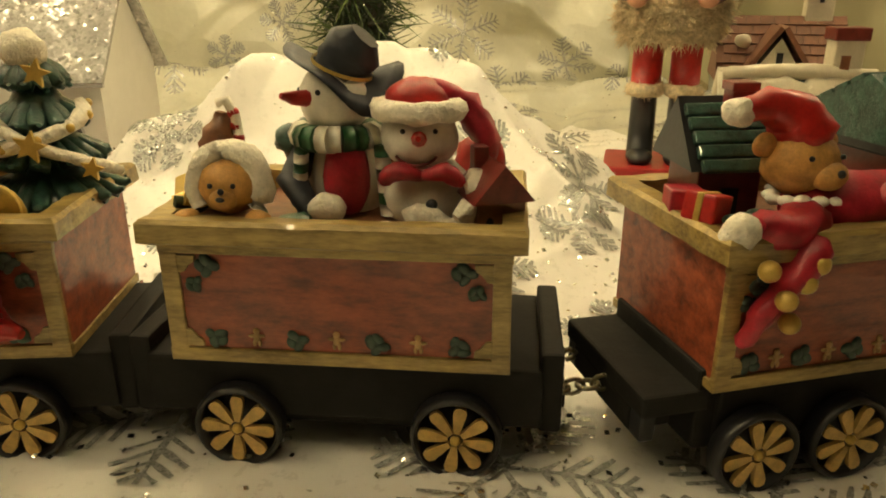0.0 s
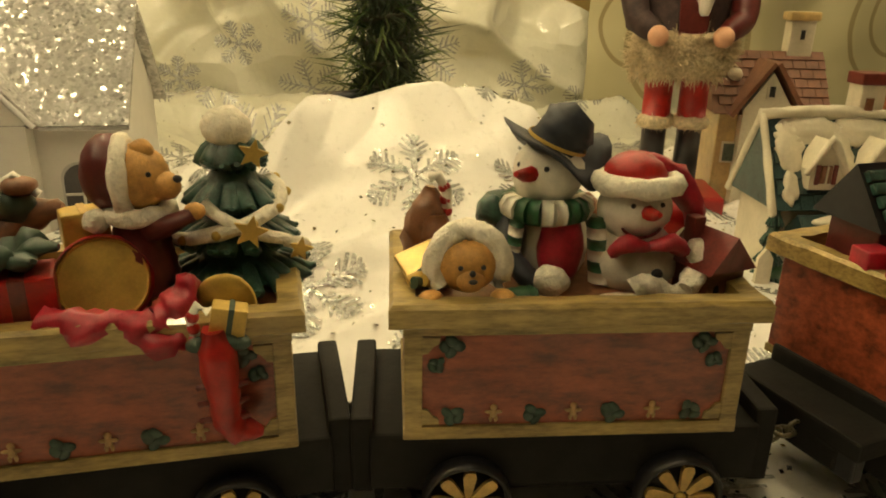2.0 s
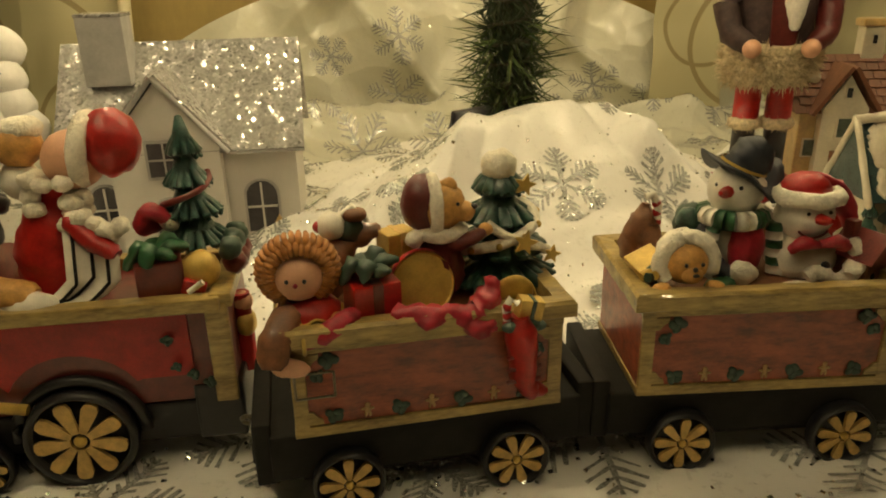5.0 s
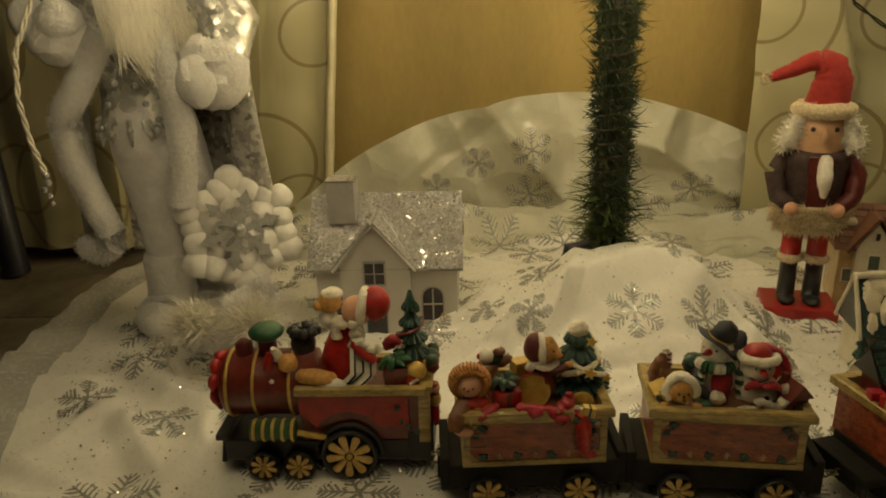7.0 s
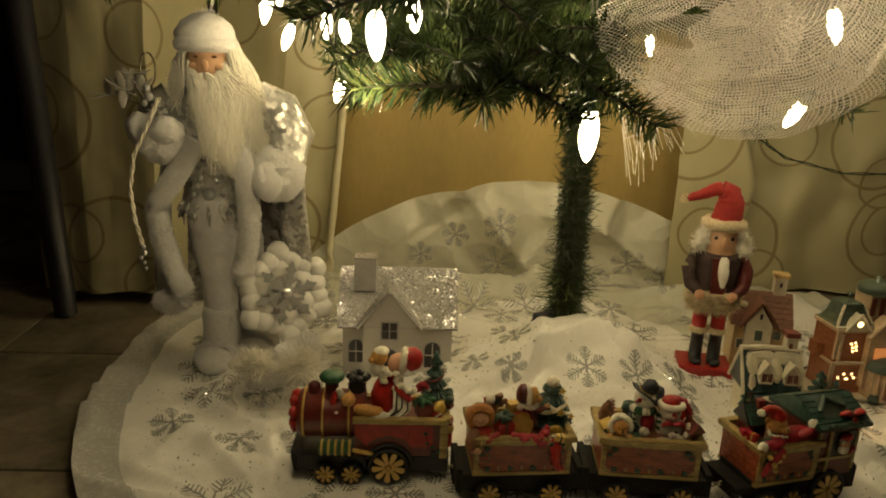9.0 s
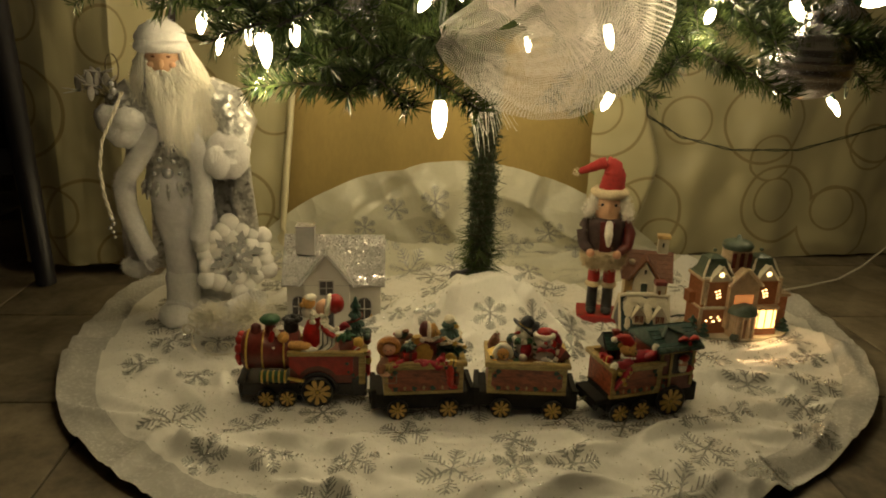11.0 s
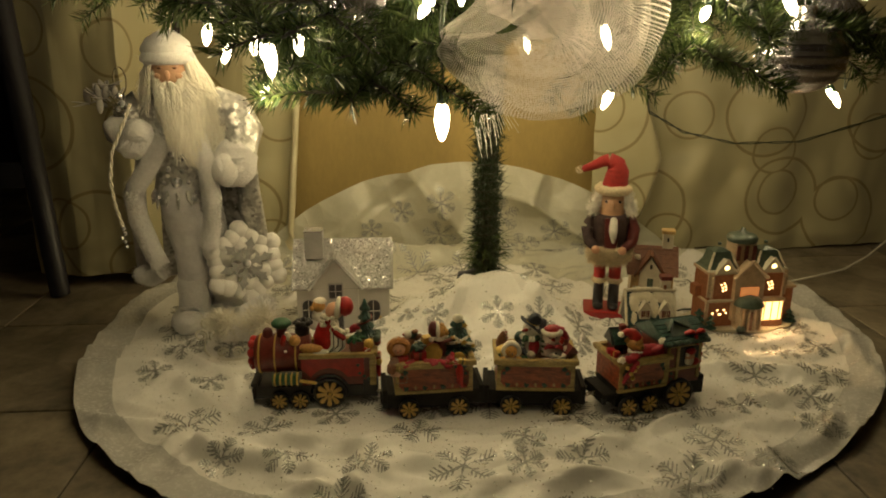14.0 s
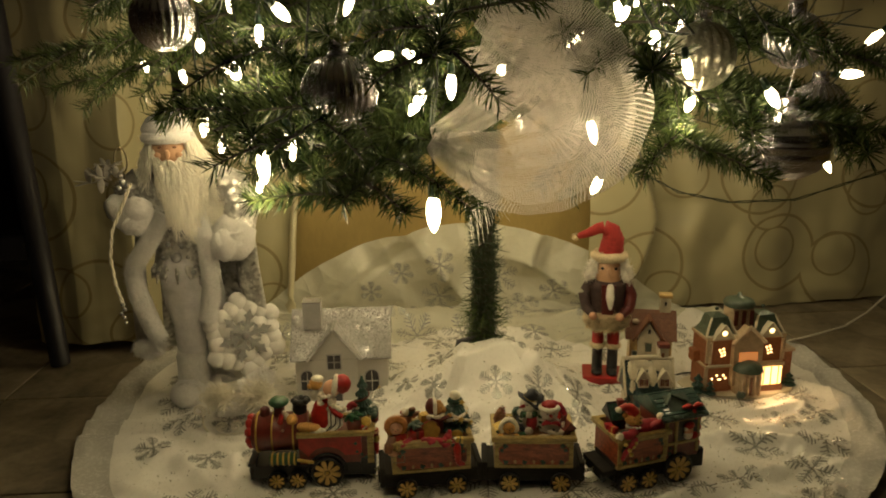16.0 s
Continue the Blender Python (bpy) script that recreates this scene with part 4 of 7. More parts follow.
CARD = surface("white_card", (0.60, 0.58, 0.54), 0.75, vary=0.05, scale=40, bump=0.12, depth=0.0005)
CARD_EDGE = surface("grey_card", (0.42, 0.41, 0.40), 0.7, vary=0.15, scale=60, bump=0.1, depth=0.0005)
PANE = surface("dim_pane", (0.06, 0.055, 0.06), 0.2, vary=0.3, scale=40, bump=0.0)
PLUSH = surface("white_plush", (0.88, 0.86, 0.84), 0.9, vary=0.08, scale=220, bump=1.0, depth=0.003, sheen=0.6, fine=4)
VELVET = surface("silver_velvet", (0.68, 0.66, 0.67), 0.6, vary=0.14, scale=60, bump=0.3, depth=0.0012, sheen=0.8)
BROCADE = glitter("silver_brocade", (0.58, 0.57, 0.54), 170, 0.5, 0.32, 0.6, 0.35)
HAIR = surface("cream_hair", (0.88, 0.84, 0.72), 0.45, vary=0.12, scale=120, bump=0.4, depth=0.001, squash=(3, 3, 0.4), sheen=0.3)
JEWEL = surface("clear_jewel", (0.80, 0.80, 0.82), 0.08, 0.7, vary=0.1, scale=100, bump=0.0)
COTTON = surface("cotton_ball", (0.84, 0.82, 0.78), 0.95, vary=0.06, scale=160, bump=0.35, depth=0.0012, sheen=0.5)
FELT_SILVER = surface("silver_felt", (0.34, 0.34, 0.33), 0.55, 0.3, vary=0.2, scale=200, bump=0.3, depth=0.0005)
PETAL = surface("clear_petal", (0.55, 0.53, 0.50), 0.2, vary=0.1, scale=120, bump=0.1, through_light=0.5)
FEATHER = surface("cream_feather", (0.86, 0.83, 0.74), 0.9, vary=0.12, scale=120, bump=0.3, depth=0.001, through_light=0.3)
ROSE_SKIN = surface("painted_face", (0.62, 0.37, 0.22), 0.45, vary=0.08, scale=120, bump=0.1)
FUR_TAN = surface("cream_fur_trim", (0.70, 0.58, 0.38), 0.9, vary=0.3, scale=400, bump=1.0, depth=0.002, fine=3)
WHITE_FUR = surface("white_fur", (0.78, 0.74, 0.66), 0.9, vary=0.12, scale=200, bump=0.6, depth=0.0015, fine=4)
PLAID = surface("dark_plaid", (0.050, 0.028, 0.026), 0.7, vary=0.5, scale=140, bump=0.3, depth=0.0006)
FELT_RED = surface("red_felt", (0.32, 0.024, 0.020), 0.85, vary=0.2, scale=160, bump=0.5, depth=0.0008)
BASE_RED = surface("red_lacquer", (0.30, 0.020, 0.020), 0.35, vary=0.15, scale=60, bump=0.1)
TERRACOTTA = surface("terracotta_shingle", (0.17, 0.070, 0.036), 0.6, vary=0.25, scale=160, bump=0.3, depth=0.0006)
OCHRE = surface("ochre_glaze", (0.52, 0.36, 0.15), 0.35, vary=0.25, scale=70, bump=0.15, depth=0.0006, coat=0.3)
SNOW = surface("snow_glaze", (0.66, 0.60, 0.46), 0.35, vary=0.12, scale=70, bump=0.25, depth=0.001, coat=0.3)
TEAL = surface("teal_glaze", (0.030, 0.060, 0.060), 0.3, vary=0.3, scale=120, bump=0.25, depth=0.0008, coat=0.3)
ORANGE_BRICK = surface("glazed_glowing_brick", (0.25, 0.11, 0.055), 0.35, vary=0.3, scale=160, bump=0.35, depth=0.0007, coat=0.3, through_light=0.35)
PORCELAIN = surface("porcelain_trim", (0.54, 0.40, 0.26), 0.3, vary=0.2, scale=90, bump=0.15, depth=0.0006, coat=0.3)
GREY_GREEN = surface("grey_green_glaze", (0.06, 0.085, 0.062), 0.3, vary=0.3, scale=120, bump=0.25, depth=0.0008, coat=0.3)
# faint emission in the brick stands in for lamp light passing through the walls
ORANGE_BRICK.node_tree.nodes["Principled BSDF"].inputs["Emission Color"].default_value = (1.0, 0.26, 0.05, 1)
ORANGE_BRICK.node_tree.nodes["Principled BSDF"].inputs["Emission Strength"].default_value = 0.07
WINDOW_LIT = glowing("lit_window", (1.0, 0.60, 0.20), 5.0)
WINDOW_DIM = glowing("lit_pinhole", (1.0, 0.66, 0.26), 7.0)
WINDOW_ORANGE = glowing("lit_amber", (1.0, 0.36, 0.10), 0.6)
BERRY = surface("berry_red", (0.55, 0.02, 0.02), 0.3, vary=0.2, scale=200)


class MM(Build):
    """Pieces given in millimetres."""

    def mesh(self, name, uv=None):
        self.v = [(x * 0.001, y * 0.001, z * 0.001) for x, y, z in self.v]
        return super().mesh(name, uv)

    def blob(self, c, r, mat, lump=0.0, m=None, seg=14, rings=10):
        return self.ball(c, r, mat, m, seg, rings, lump * 1.35, 0.28)

    def cloth(self, points, radii, mat, lump=0.5, flat=0.7):
        P = [Vector(p) for p in points]
        if isinstance(radii, (int, float)):
            radii = [radii] * len(P)
        pts, rad = [], []
        for i in range(len(P) - 1):
            for k in range(4):
                pts.append(P[i].lerp(P[i + 1], k / 4))
                rad.append(radii[i] + (radii[i + 1] - radii[i]) * k / 4)
        pts.append(P[-1])
        rad.append(radii[-1])
        pts = [pts[0] + (pts[0] - pts[1]).normalized() * rad[0] * 0.45] + pts + [pts[-1] + (pts[-1] - pts[-2]).normalized() * rad[-1] * 0.45]
        rad = [rad[0] * 0.6] + rad + [rad[-1] * 0.6]
        return self.tube(pts, rad, mat, 14, lump * 1.7, 0.3, flat=flat)

    def prism(self, c, size, mat, ridge="x", m=None):
        """A gable roof or wedge on a base."""
        x, y, z = size[0] / 2, size[1] / 2, size[2]
        v = [(-x, -y, 0), (x, -y, 0), (x, y, 0), (-x, y, 0)] + ([(-x, 0, z), (x, 0, z)] if ridge == "x" else [(0, -y, z), (0, y, z)])
        f = [(3, 2, 1, 0), (0, 1, 5, 4), (2, 3, 4, 5), (0, 4, 3), (1, 2, 5)] if ridge == "x" else [(3, 2, 1, 0), (0, 1, 4), (2, 3, 5), (0, 4, 5, 3), (1, 2, 5, 4)]
        t = Matrix.Translation(c)
        return self.raw(v, f, mat, False, t @ m if m is not None else t)

    def bell(self, c, r, mat):
        return self.blob(c, r, mat, seg=12, rings=8)

    def star(self, c, r, mat, thick=1.0, m=None, points=5, inner=0.45):
        o = [((r if k % 2 == 0 else r * inner) * math.sin(math.pi * k / points), (r if k % 2 == 0 else r * inner) * math.cos(math.pi * k / points)) for k in range(2 * points)]
        t = Matrix.Translation(c)
        return self.slab(o, thick, mat, t @ m if m is not None else t)


def face(b, c, r, towards, eyes=BLACK, nose=None, nose_r=1.2, nose_len=0, spread=0.42, up=0.18, eye_r=0.7):
    """Eyes and nose on a round head; towards: degrees about z, 0 looks to -y."""
    a = math.radians(towards)
    f = Vector((math.sin(a), -math.cos(a), 0))
    s = Vector((math.cos(a), math.sin(a), 0))
    for k in (-1, 1):
        d = (f + s * spread * k + Vector((0, 0, up))).normalized()
        b.blob(Vector(c) + d * r * 0.97, eye_r, eyes, seg=8, rings=6)
    if nose:
        p = Vector(c) + f * r
        if nose_len:
            b.tube([p - f * 1, p + f * nose_len * 0.5 + Vector((0, 0, 0.6)), p + f * nose_len + Vector((0, 0, 1.6))], [nose_r, nose_r * 0.8, nose_r * 0.35], nose, 8)
        else:
            b.blob(p, nose_r, nose, seg=8, rings=6)


# ---- the train ----
def wheel_parts(parent, x, y, z, r):
    """A dark wheel with painted petal spokes and a hub; r in mm."""
    k = r / 14.0
    w = MM()
    prof = [(11.9 * k, 1.2), (12.1 * k, -1.6), (12.8 * k, -2.5), (13.6 * k, -2.0), (14.0 * k, -0.6), (14.0 * k, 3.6), (8 * k, 4), (0.01, 4)]
    w.lathe([(0.01, 1.0), (11.9 * k, 1.0)] + prof, BLACK, rot(90, 0, 0) @ Matrix.Scale(-1, 4, (0, 0, 1)), 36)
    tyre = w.part("wheel", parent, "dark wheel with yellow petal spokes", pose(x * 0.001, y * 0.001, z * 0.001, 0, rng.uniform(0, 40), 0))
    s = MM()
    n = 8 if r < 17 else 9
    for i in range(n):
        m = rot(0, 360 * i / n, 0)
        o = [(-0.9 * k, 2.4 * k), (0.9 * k, 2.4 * k), (1.7 * k, 7.0 * k), (2.05 * k, 9.6 * k), (1.5 * k, 11.2 * k), (0, 11.6 * k), (-1.5 * k, 11.2 * k), (-2.05 * k, 9.6 * k), (-1.7 * k, 7.0 * k)]
        s.slab(o, 1.6, SPOKE, m @ Matrix.Translation((0, -1.9, 0)))
    s.part("spokes", tyre)
    h = MM()
    h.blob((0, -1.6, 0), (1.7 * k, 1.7, 1.7 * k), BRASS)
    h.part("hub", tyre)


def adj(dx=0, dy=0, dz=0, s=1.0, about=(0, 0, 78)):
    """Moves a part by millimetres and scales it about a point."""
    a = Vector(about) * 0.001
    return Matrix.Translation((dx * 0.001, dy * 0.001, dz * 0.001)) @ Matrix.Translation(a) @ Matrix.Scale(s, 4) @ Matrix.Translation(-a)


def holly(b, x, y, z, s=1.0):
    for k in range(4):
        a = k * 1.6 + x
        b.blob((x + 1.8 * s * math.cos(a), y, z + 1.6 * s * math.sin(a)), (2.3 * s, 0.9, 1.6 * s), HOLLY, 0.5, rot(0, 40 * k, 0), 9, 6)


def ginger_man(b, x, y, z, s=1.0):
    b.blob((x, y, z + 2.6 * s), (1.1 * s, 0.6, 1.1 * s), GINGERBREAD, seg=8, rings=6)
    b.blob((x, y, z + 0.6 * s), (1.2 * s, 0.6, 1.8 * s), GINGERBREAD, seg=8, rings=6)
    for k in (-1, 1):
        b.blob((x + 1.5 * k * s, y, z + 1.0 * s), (1.2 * s, 0.5, 0.6 * s), GINGERBREAD, seg=8, rings=6)
        b.blob((x + 0.8 * k * s, y, z - 1.4 * s), (0.6 * s, 0.5, 1.2 * s), GINGERBREAD, seg=8, rings=6)


def chassis(th, L, D, z0, z1):
    c = MM()
    c.box((0, 0, (z0 + z1) / 2), (L, D, z1 - z0), CHARCOAL, bevel=1.2)
    c.box((0, 0, z0 - 2.5), (L * 0.82, D * 0.8, 6), CHARCOAL, bevel=1)
    c.part("chassis", th, "charcoal painted chassis")
    for k in (-1, 1):
        e = MM()
        e.box((k * (L / 2 + 2.5), 0, (z0 + z1) / 2 + 1.5), (7, D * 0.94, z1 - z0 + 7), CHARCOAL, bevel=1.2)
        e.box((k * (L / 2 + 5), 0, z0 + 3), (6, D * 0.5, 8), CHARCOAL, bevel=1)
        e.part("buffer", th)
        h = MM()
        x = k * (L / 2 + 8)
        h.tube([(x - 2 * k, 0, z0 + 12), (x + 2 * k, 0, z0 + 13), (x + 4 * k, 2, z0 + 11), (x + 3.5 * k, 3, z0 + 8.5), (x + 1 * k, 2, z0 + 8)], 1.0, STEEL, 6)
        h.blob((x - 1.5 * k, 0, z0 + 12), 2.2, STEEL)
        h.part("coupling_hook", th, "small metal hook")


def box_body(th, L, D, z0, z1, x=0.0, front=True, ends=True):
    """The box of a wagon: red panels, gold frame with fancy corners, rim."""
    b = MM()
    b.box((x, 0, (z0 + z1) / 2), (L, D, z1 - z0), RED_PANEL, bevel=0.6)
    b.part("box", th, "brick red wagon box")
    f = MM()
    y = -D / 2
    H = z1 - z0
    f.box((x, y, z0 + 2.2), (L + 1.6, 2.4, 4.4), GOLD, bevel=0.5)
    f.box((x, y, z1 - 1.0), (L + 1.6, 2.4, 4.0), GOLD, bevel=0.5)
    for k in (-1, 1):
        f.box((x + k * (L / 2 - 2.2), y, (z0 + z1) / 2), (5.4, 2.3, H - 5), GOLD, bevel=0.5)
        for zz, s in ((z0 + 5, 1), (z1 - 3.5, -1)):
            o = [(0, 0)] + [(5.5 * math.cos(t * math.pi / 16) * (0.75 if t in (3, 4, 5) else 1), 5.5 * math.sin(t * math.pi / 16)) for t in range(9)]
            f.slab([(px * -k, pz * s) for px, pz in o], 1.4, GOLD, Matrix.Translation((x + k * (L / 2 - 4.6), y - 0.9, zz)))
        f.box((x + k * L / 2, 0, z0 + 1.6), (1.6, D + 1, 3.2), GOLD, bevel=0.4)
    f.part("frame", th, "old gold painted frame")
    def put(kind, *args):
        o = MM()
        (holly if kind == "holly_sprig" else ginger_man)(o, *args)
        o.part(kind, th)

    for i, px in enumerate([-0.36, -0.24, -0.12, 0.0, 0.12, 0.24, 0.36]):
        put("gingerbread_man" if i % 2 else "holly_sprig", x + px * L, y - 0.5, z0 + 8.0)
    for k in (-1, 1):
        put("holly_sprig", x + k * L * 0.37, y - 0.6, z1 - 6.5, 1.05)
        put("holly_sprig", x + k * L * 0.41, y - 0.6, z1 - 12.5, 0.8)
    r = MM()
    out, ins = 4.6, -3.0
    rows = []
    for d, z in ((ins, z1 - 1), (ins, z1 + 7.6), (out - 1.2, z1 + 8.0), (out, z1 + 6.8), (out, z1 + 1.2), (out - 2.5, z1), (ins, z1 - 1)):
        row = []
        for sx, sy in ((-1, -1), (1, -1), (1, 1), (-1, 1)):
            row += [(x + sx * (L / 2 + d), sy * (D / 2 + d), z)]
        pts = []
        for i in range(4):
            p, q = Vector(row[i]), Vector(row[(i + 1) % 4])
            for k in range(12):
                w = p.lerp(q, k / 12)
                pts.append(w + noise.noise_vector(w * 0.16) * 0.55)
        rows.append(pts)
    r.grid(rows, GOLD, close_u=True, smooth=False)
    r.part("rim", th, "worn gold rim")
    fl = MM()
    fl.box((x, 0, z1 - 0.5), (L - 1, D - 1, 3), BROWN)
    fl.part("load_bed", th, "brown bed under the toys")


def painted_tree(b, c, r, h, mat, tiers=4, top=True):
    """A cast pine: tiers of drooping clumps."""
    cx, cy, cz = c
    for t in range(tiers):
        f = t / tiers
        rr = r * (1 - 0.72 * f)
        z = cz + h * (f + 0.08)
        n = max(9, int(20 * (1 - 0.5 * f)))
        b.lathe([(rr * 0.75, 0), (rr * 0.5, h * 0.16), (rr * 0.2, h * 0.30), (0.01, h * 0.31)], mat, Matrix.Translation((cx, cy, z)), 14)
        for k in range(n):
            a = 2 * math.pi * (k + 0.5 * (t % 2)) / n + rng.uniform(-0.12, 0.12)
            d = Vector((math.cos(a), math.sin(a), 0))
            p = Vector((cx, cy, z))
            b.tube([p + d * rr * 0.25 + Vector((0, 0, h * 0.16)), p + d * rr * 0.65 + Vector((0, 0, h * 0.07)), p + d * rr * 0.95, p + d * rr * 1.05 + Vector((0, 0, 0.8))], [r * 0.08, r * 0.13, r * 0.12, r * 0.04], mat, 8, 1.3, 0.55, flat=0.7)
            b.tube([p + d * rr * 0.3 + Vector((0, 0, h * 0.10)), p + d * rr * 0.7 + Vector((0.6, 0.6, h * 0.01)), p + d * rr * 0.88 + Vector((1.2, 0.8, -h * 0.045))], [r * 0.07, r * 0.09, r * 0.03], mat, 6, 0.9, 0.6)


def wagon_at(c, yaw, label):
    return holder("toy_wagon", label, "toy train", pose(c[0], c[1], 0.0015, 0, 0, yaw), "toy train")


def snowman_wagon():
    th = wagon_at((-0.0288, 0.222), -5.5, "brick red resin wagon loaded with two snowmen")
    chassis(th, 124, 57, 15, 35)
    for x in (-33.5, 34.5):
        wheel_parts(th, x + 1.5, -33, 13.6, 14.0)
    for x in (-33.5, 34.5):
        wheel_parts(th, x, 31, 13.6, 14.0)
    box_body(th, 102, 60, 35, 73)
    b = MM()
    b.blob((-34.5, -24, 92.5), (9.2, 8, 8.6), TEDDY, 0.5)
    b.blob((-34.2, -31, 90), (4.2, 3, 3.4), TEDDY, 0.2)
    face(b, (-34.5, -24, 93), 9, 4, nose=BLACK, nose_r=1.0, eye_r=0.8)
    b.blob((-33.8, -34.2, 91.0), (1.4, 0.8, 0.8), BLACK, seg=8, rings=6)
    pts = [(-34.5 + 10.2 * math.cos(a), -25 + 1.5 * math.sin(a), 92.5 + 10.4 * math.sin(a)) for a in [math.radians(-35 + 250 * i / 16) for i in range(17)]]
    b.tube(pts, 3.4, FLEECE, 9, 0.9, 0.5)
    b.blob((-34.5, -19, 95), (10.5, 8, 10), FLEECE, 0.8)
    for k in (-1, 1):
        b.blob((-35 + k * 10.5, -31, 84.5), (4, 3.6, 2.6), TEDDY, 0.3)
    b.part("teddy_figure", th, "painted teddy in a white fleece hood", adj(2, 5, -5))
    s = MM()
    s.blob((-4, -4, 90), (14, 12, 16), WHITE, 0.6)
    s.blob((-6, -8, 115), (11.5, 11, 11.5), WHITE, 0.5)
    s.blob((-2, -15, 92), (7.5, 6, 13), CRIMSON, 0.9)
    face(s, (-6, -8, 116), 11.3, -42, nose=RED, nose_r=2.6, nose_len=8, up=0.22, eye_r=0.9, spread=0.5)
    ring = [(-6 + 11.5 * math.cos(a), -8 + 10.5 * math.sin(a), 104) for a in [2 * math.pi * i / 20 for i in range(20)]]
    for i in range(20):
        s.tube([ring[i], ring[(i + 1) % 20]], 4.2, GREEN if i % 4 < 2 else WHITE, 8)
    for x0, tip in ((-16, (-18, -14, 84)), (9, (11, -16, 80))):
        q = [Vector((x0, -14, 102)).lerp(Vector(tip), t / 6) for t in range(7)]
        for i in range(6):
            s.tube([q[i], q[i + 1]], 4.0, GREEN if i % 2 == 0 else WHITE, 8, flat=0.6)
    s.cloth([(-16, -6, 100), (-20, -14, 90), (-12, -22, 83)], [5, 5, 4.5], NAVY)
    s.blob((-6.5, -24, 84), (6, 4.5, 5), FLEECE, 0.7)
    s.cloth([(-13, -26, 80), (-20, -26, 79)], [5, 4.5], GREEN)
    s.part("snowman_figure", th, "painted snowman with a striped scarf", adj(1, 12, -5))
    h = MM()
    m = Matrix.Translation((-3.5, -7, 123)) @ rot(6, 20, 0)
    rows = []
    for r, z in ((0.5, -1), (9, -1.5), (15, -0.5), (19.5, 0.5), (15, 1.0), (9.5, 1.6)):
        rows.append([m @ Vector((r * 1.02 * math.cos(a), r * 0.9 * math.sin(a), z + (4.2 * math.sin(2 * a + 0.6) + 2.6 * math.sin(3 * a)) * max(0, r - 8) / 9)) for a in [2 * math.pi * i / 28 for i in range(28)]])
    h.grid(rows, NAVY, close_u=True)
    h.cloth([m @ Vector(p) for p in ((0, 0, 0), (0, 0, 4), (1, 0, 8), (2.5, 0, 11))], [9.8, 9.2, 9.8, 9.4], NAVY, 1.2, 0.95)
    h.lathe([(10.4, 2.2), (10.3, 3.4)], BRASS, m, 20)
    h.part("top_hat", th, "battered black top hat", adj(0, 12, -6, 0.94, (-3, -7, 123)))
    s2 = MM()
    s2.blob((22, -9, 104), (12, 10.5, 11), WHITE, 0.5)
    s2.blob((24, -8, 86), (15, 12, 12), WHITE, 0.7)
    face(s2, (22, -9, 105), 11.2, 6, nose=RED, nose_r=2.4, nose_len=6.5, up=0.22, eye_r=0.8, spread=0.5)
    s2.tube([(22 + 6.5 * math.cos(a), -19.0 + 0.9 * abs(math.cos(a)) * 1.5, 101 + 4 * math.sin(a)) for a in [math.radians(200 + 140 * i / 10) for i in range(11)]], 0.5, BURGUNDY, 6)
    s2.tube([(22 + 11.6 * math.cos(a), -10 + 9.5 * math.sin(a), 112.5) for a in [2 * math.pi * i / 20 for i in range(20)]], 3.4, FLEECE, 8, 0.9, 0.5, close=True)
    s2.blob((21.5, -8, 115), (10, 9, 6.5), RED, 0.6)
    s2.cloth([(26, -5, 117), (36, -3, 112), (42, -6, 104), (43, -8, 98)], [6, 6.5, 6, 4], CRIMSON, 1.2)
    s2.blob((42, -8, 92), (5, 4, 5), FLEECE, 0.7)
    for k in (-1, 1):
        s2.cloth([(24, -20, 94), (24 + k * 7, -21, 96), (24 + k * 11, -20, 93)], [2.2, 4.2, 3.2], CRIMSON, 0.6)
    s2.tube([(20 + i * 3.2, -22, 81 + 2.5 * math.sin(i * 1.2)) for i in range(8)], 3.4, FLEECE, 8, 1.0, 0.5)
    s2.cloth([(40, -18, 94), (41, -22, 88), (36, -25, 84)], [4, 4.2, 4], FLEECE, 0.9)
    s2.blob((27, -22, 86), 1.8, BLACK)
    s2.blob((14, -27, 79), (8, 4, 3), FLEECE, 0.5)
    s2.part("snowman_figure", th, "smiling painted snowman in a red cap", adj(0, 7, -4))
    bh = MM()
    mm = rot(0, 0, 22)
    bh.box((47, -16, 83), (15, 15, 12), BROWN, mm, 0.6)
    bh.prism((47, -16, 88.5), (19, 20, 11), DARK_RED, "y", mm)
    bh.box((42.5, -12, 98), (4.5, 4.5, 9), DARK_RED, mm, 0.4)
    bh.blob((45.5, -23.8, 82), (2.2, 1, 2.6), CHARCOAL)
    bh.part("birdhouse", th, "little brown bird house with a red roof", adj(-2, 5, -4))
    g = MM()
    g.cloth([(-45, -4, 82), (-46, -4, 95), (-44, -4, 103), (-43, -4, 108)], [6.5, 7, 5.5, 2.5], BROWN, 1.2, 0.9)
    g.cloth([(-41, -8, 80), (-42, -8, 92), (-42, -8, 99)], [6, 6.5, 5], BROWN, 0.8, 0.9)
    g.tube([(-38, -4, 98), (-38.5, -5, 108), (-41, -5, 113), (-44, -5, 112)], 1.7, WHITE, 8)
    for t in range(3):
        g.blob((-38.3 - t * 0.4, -4.4 - t * 0.2, 101 + t * 4), 2.0, RED, seg=8, rings=6)
    g.part("gift_sack", th, "dark sack with a candy cane", adj(1, 8, -4))
    k = MM()
    for i in range(6):
        a = i * 1.05
        k.tube([(-48 + 3 * math.cos(a), -22 + 3 * math.sin(a), 84 + 0.8 * i), (-42 + 4 * math.cos(a), -20, 88 + math.sin(a) * 3), (-40, -16, 86)], 2.0, BRASS if i % 2 else HOLLY, 6)
    k.box((-47, -14, 90), (13, 12, 3), BRASS, rot(18, -20, 15), 0.6)
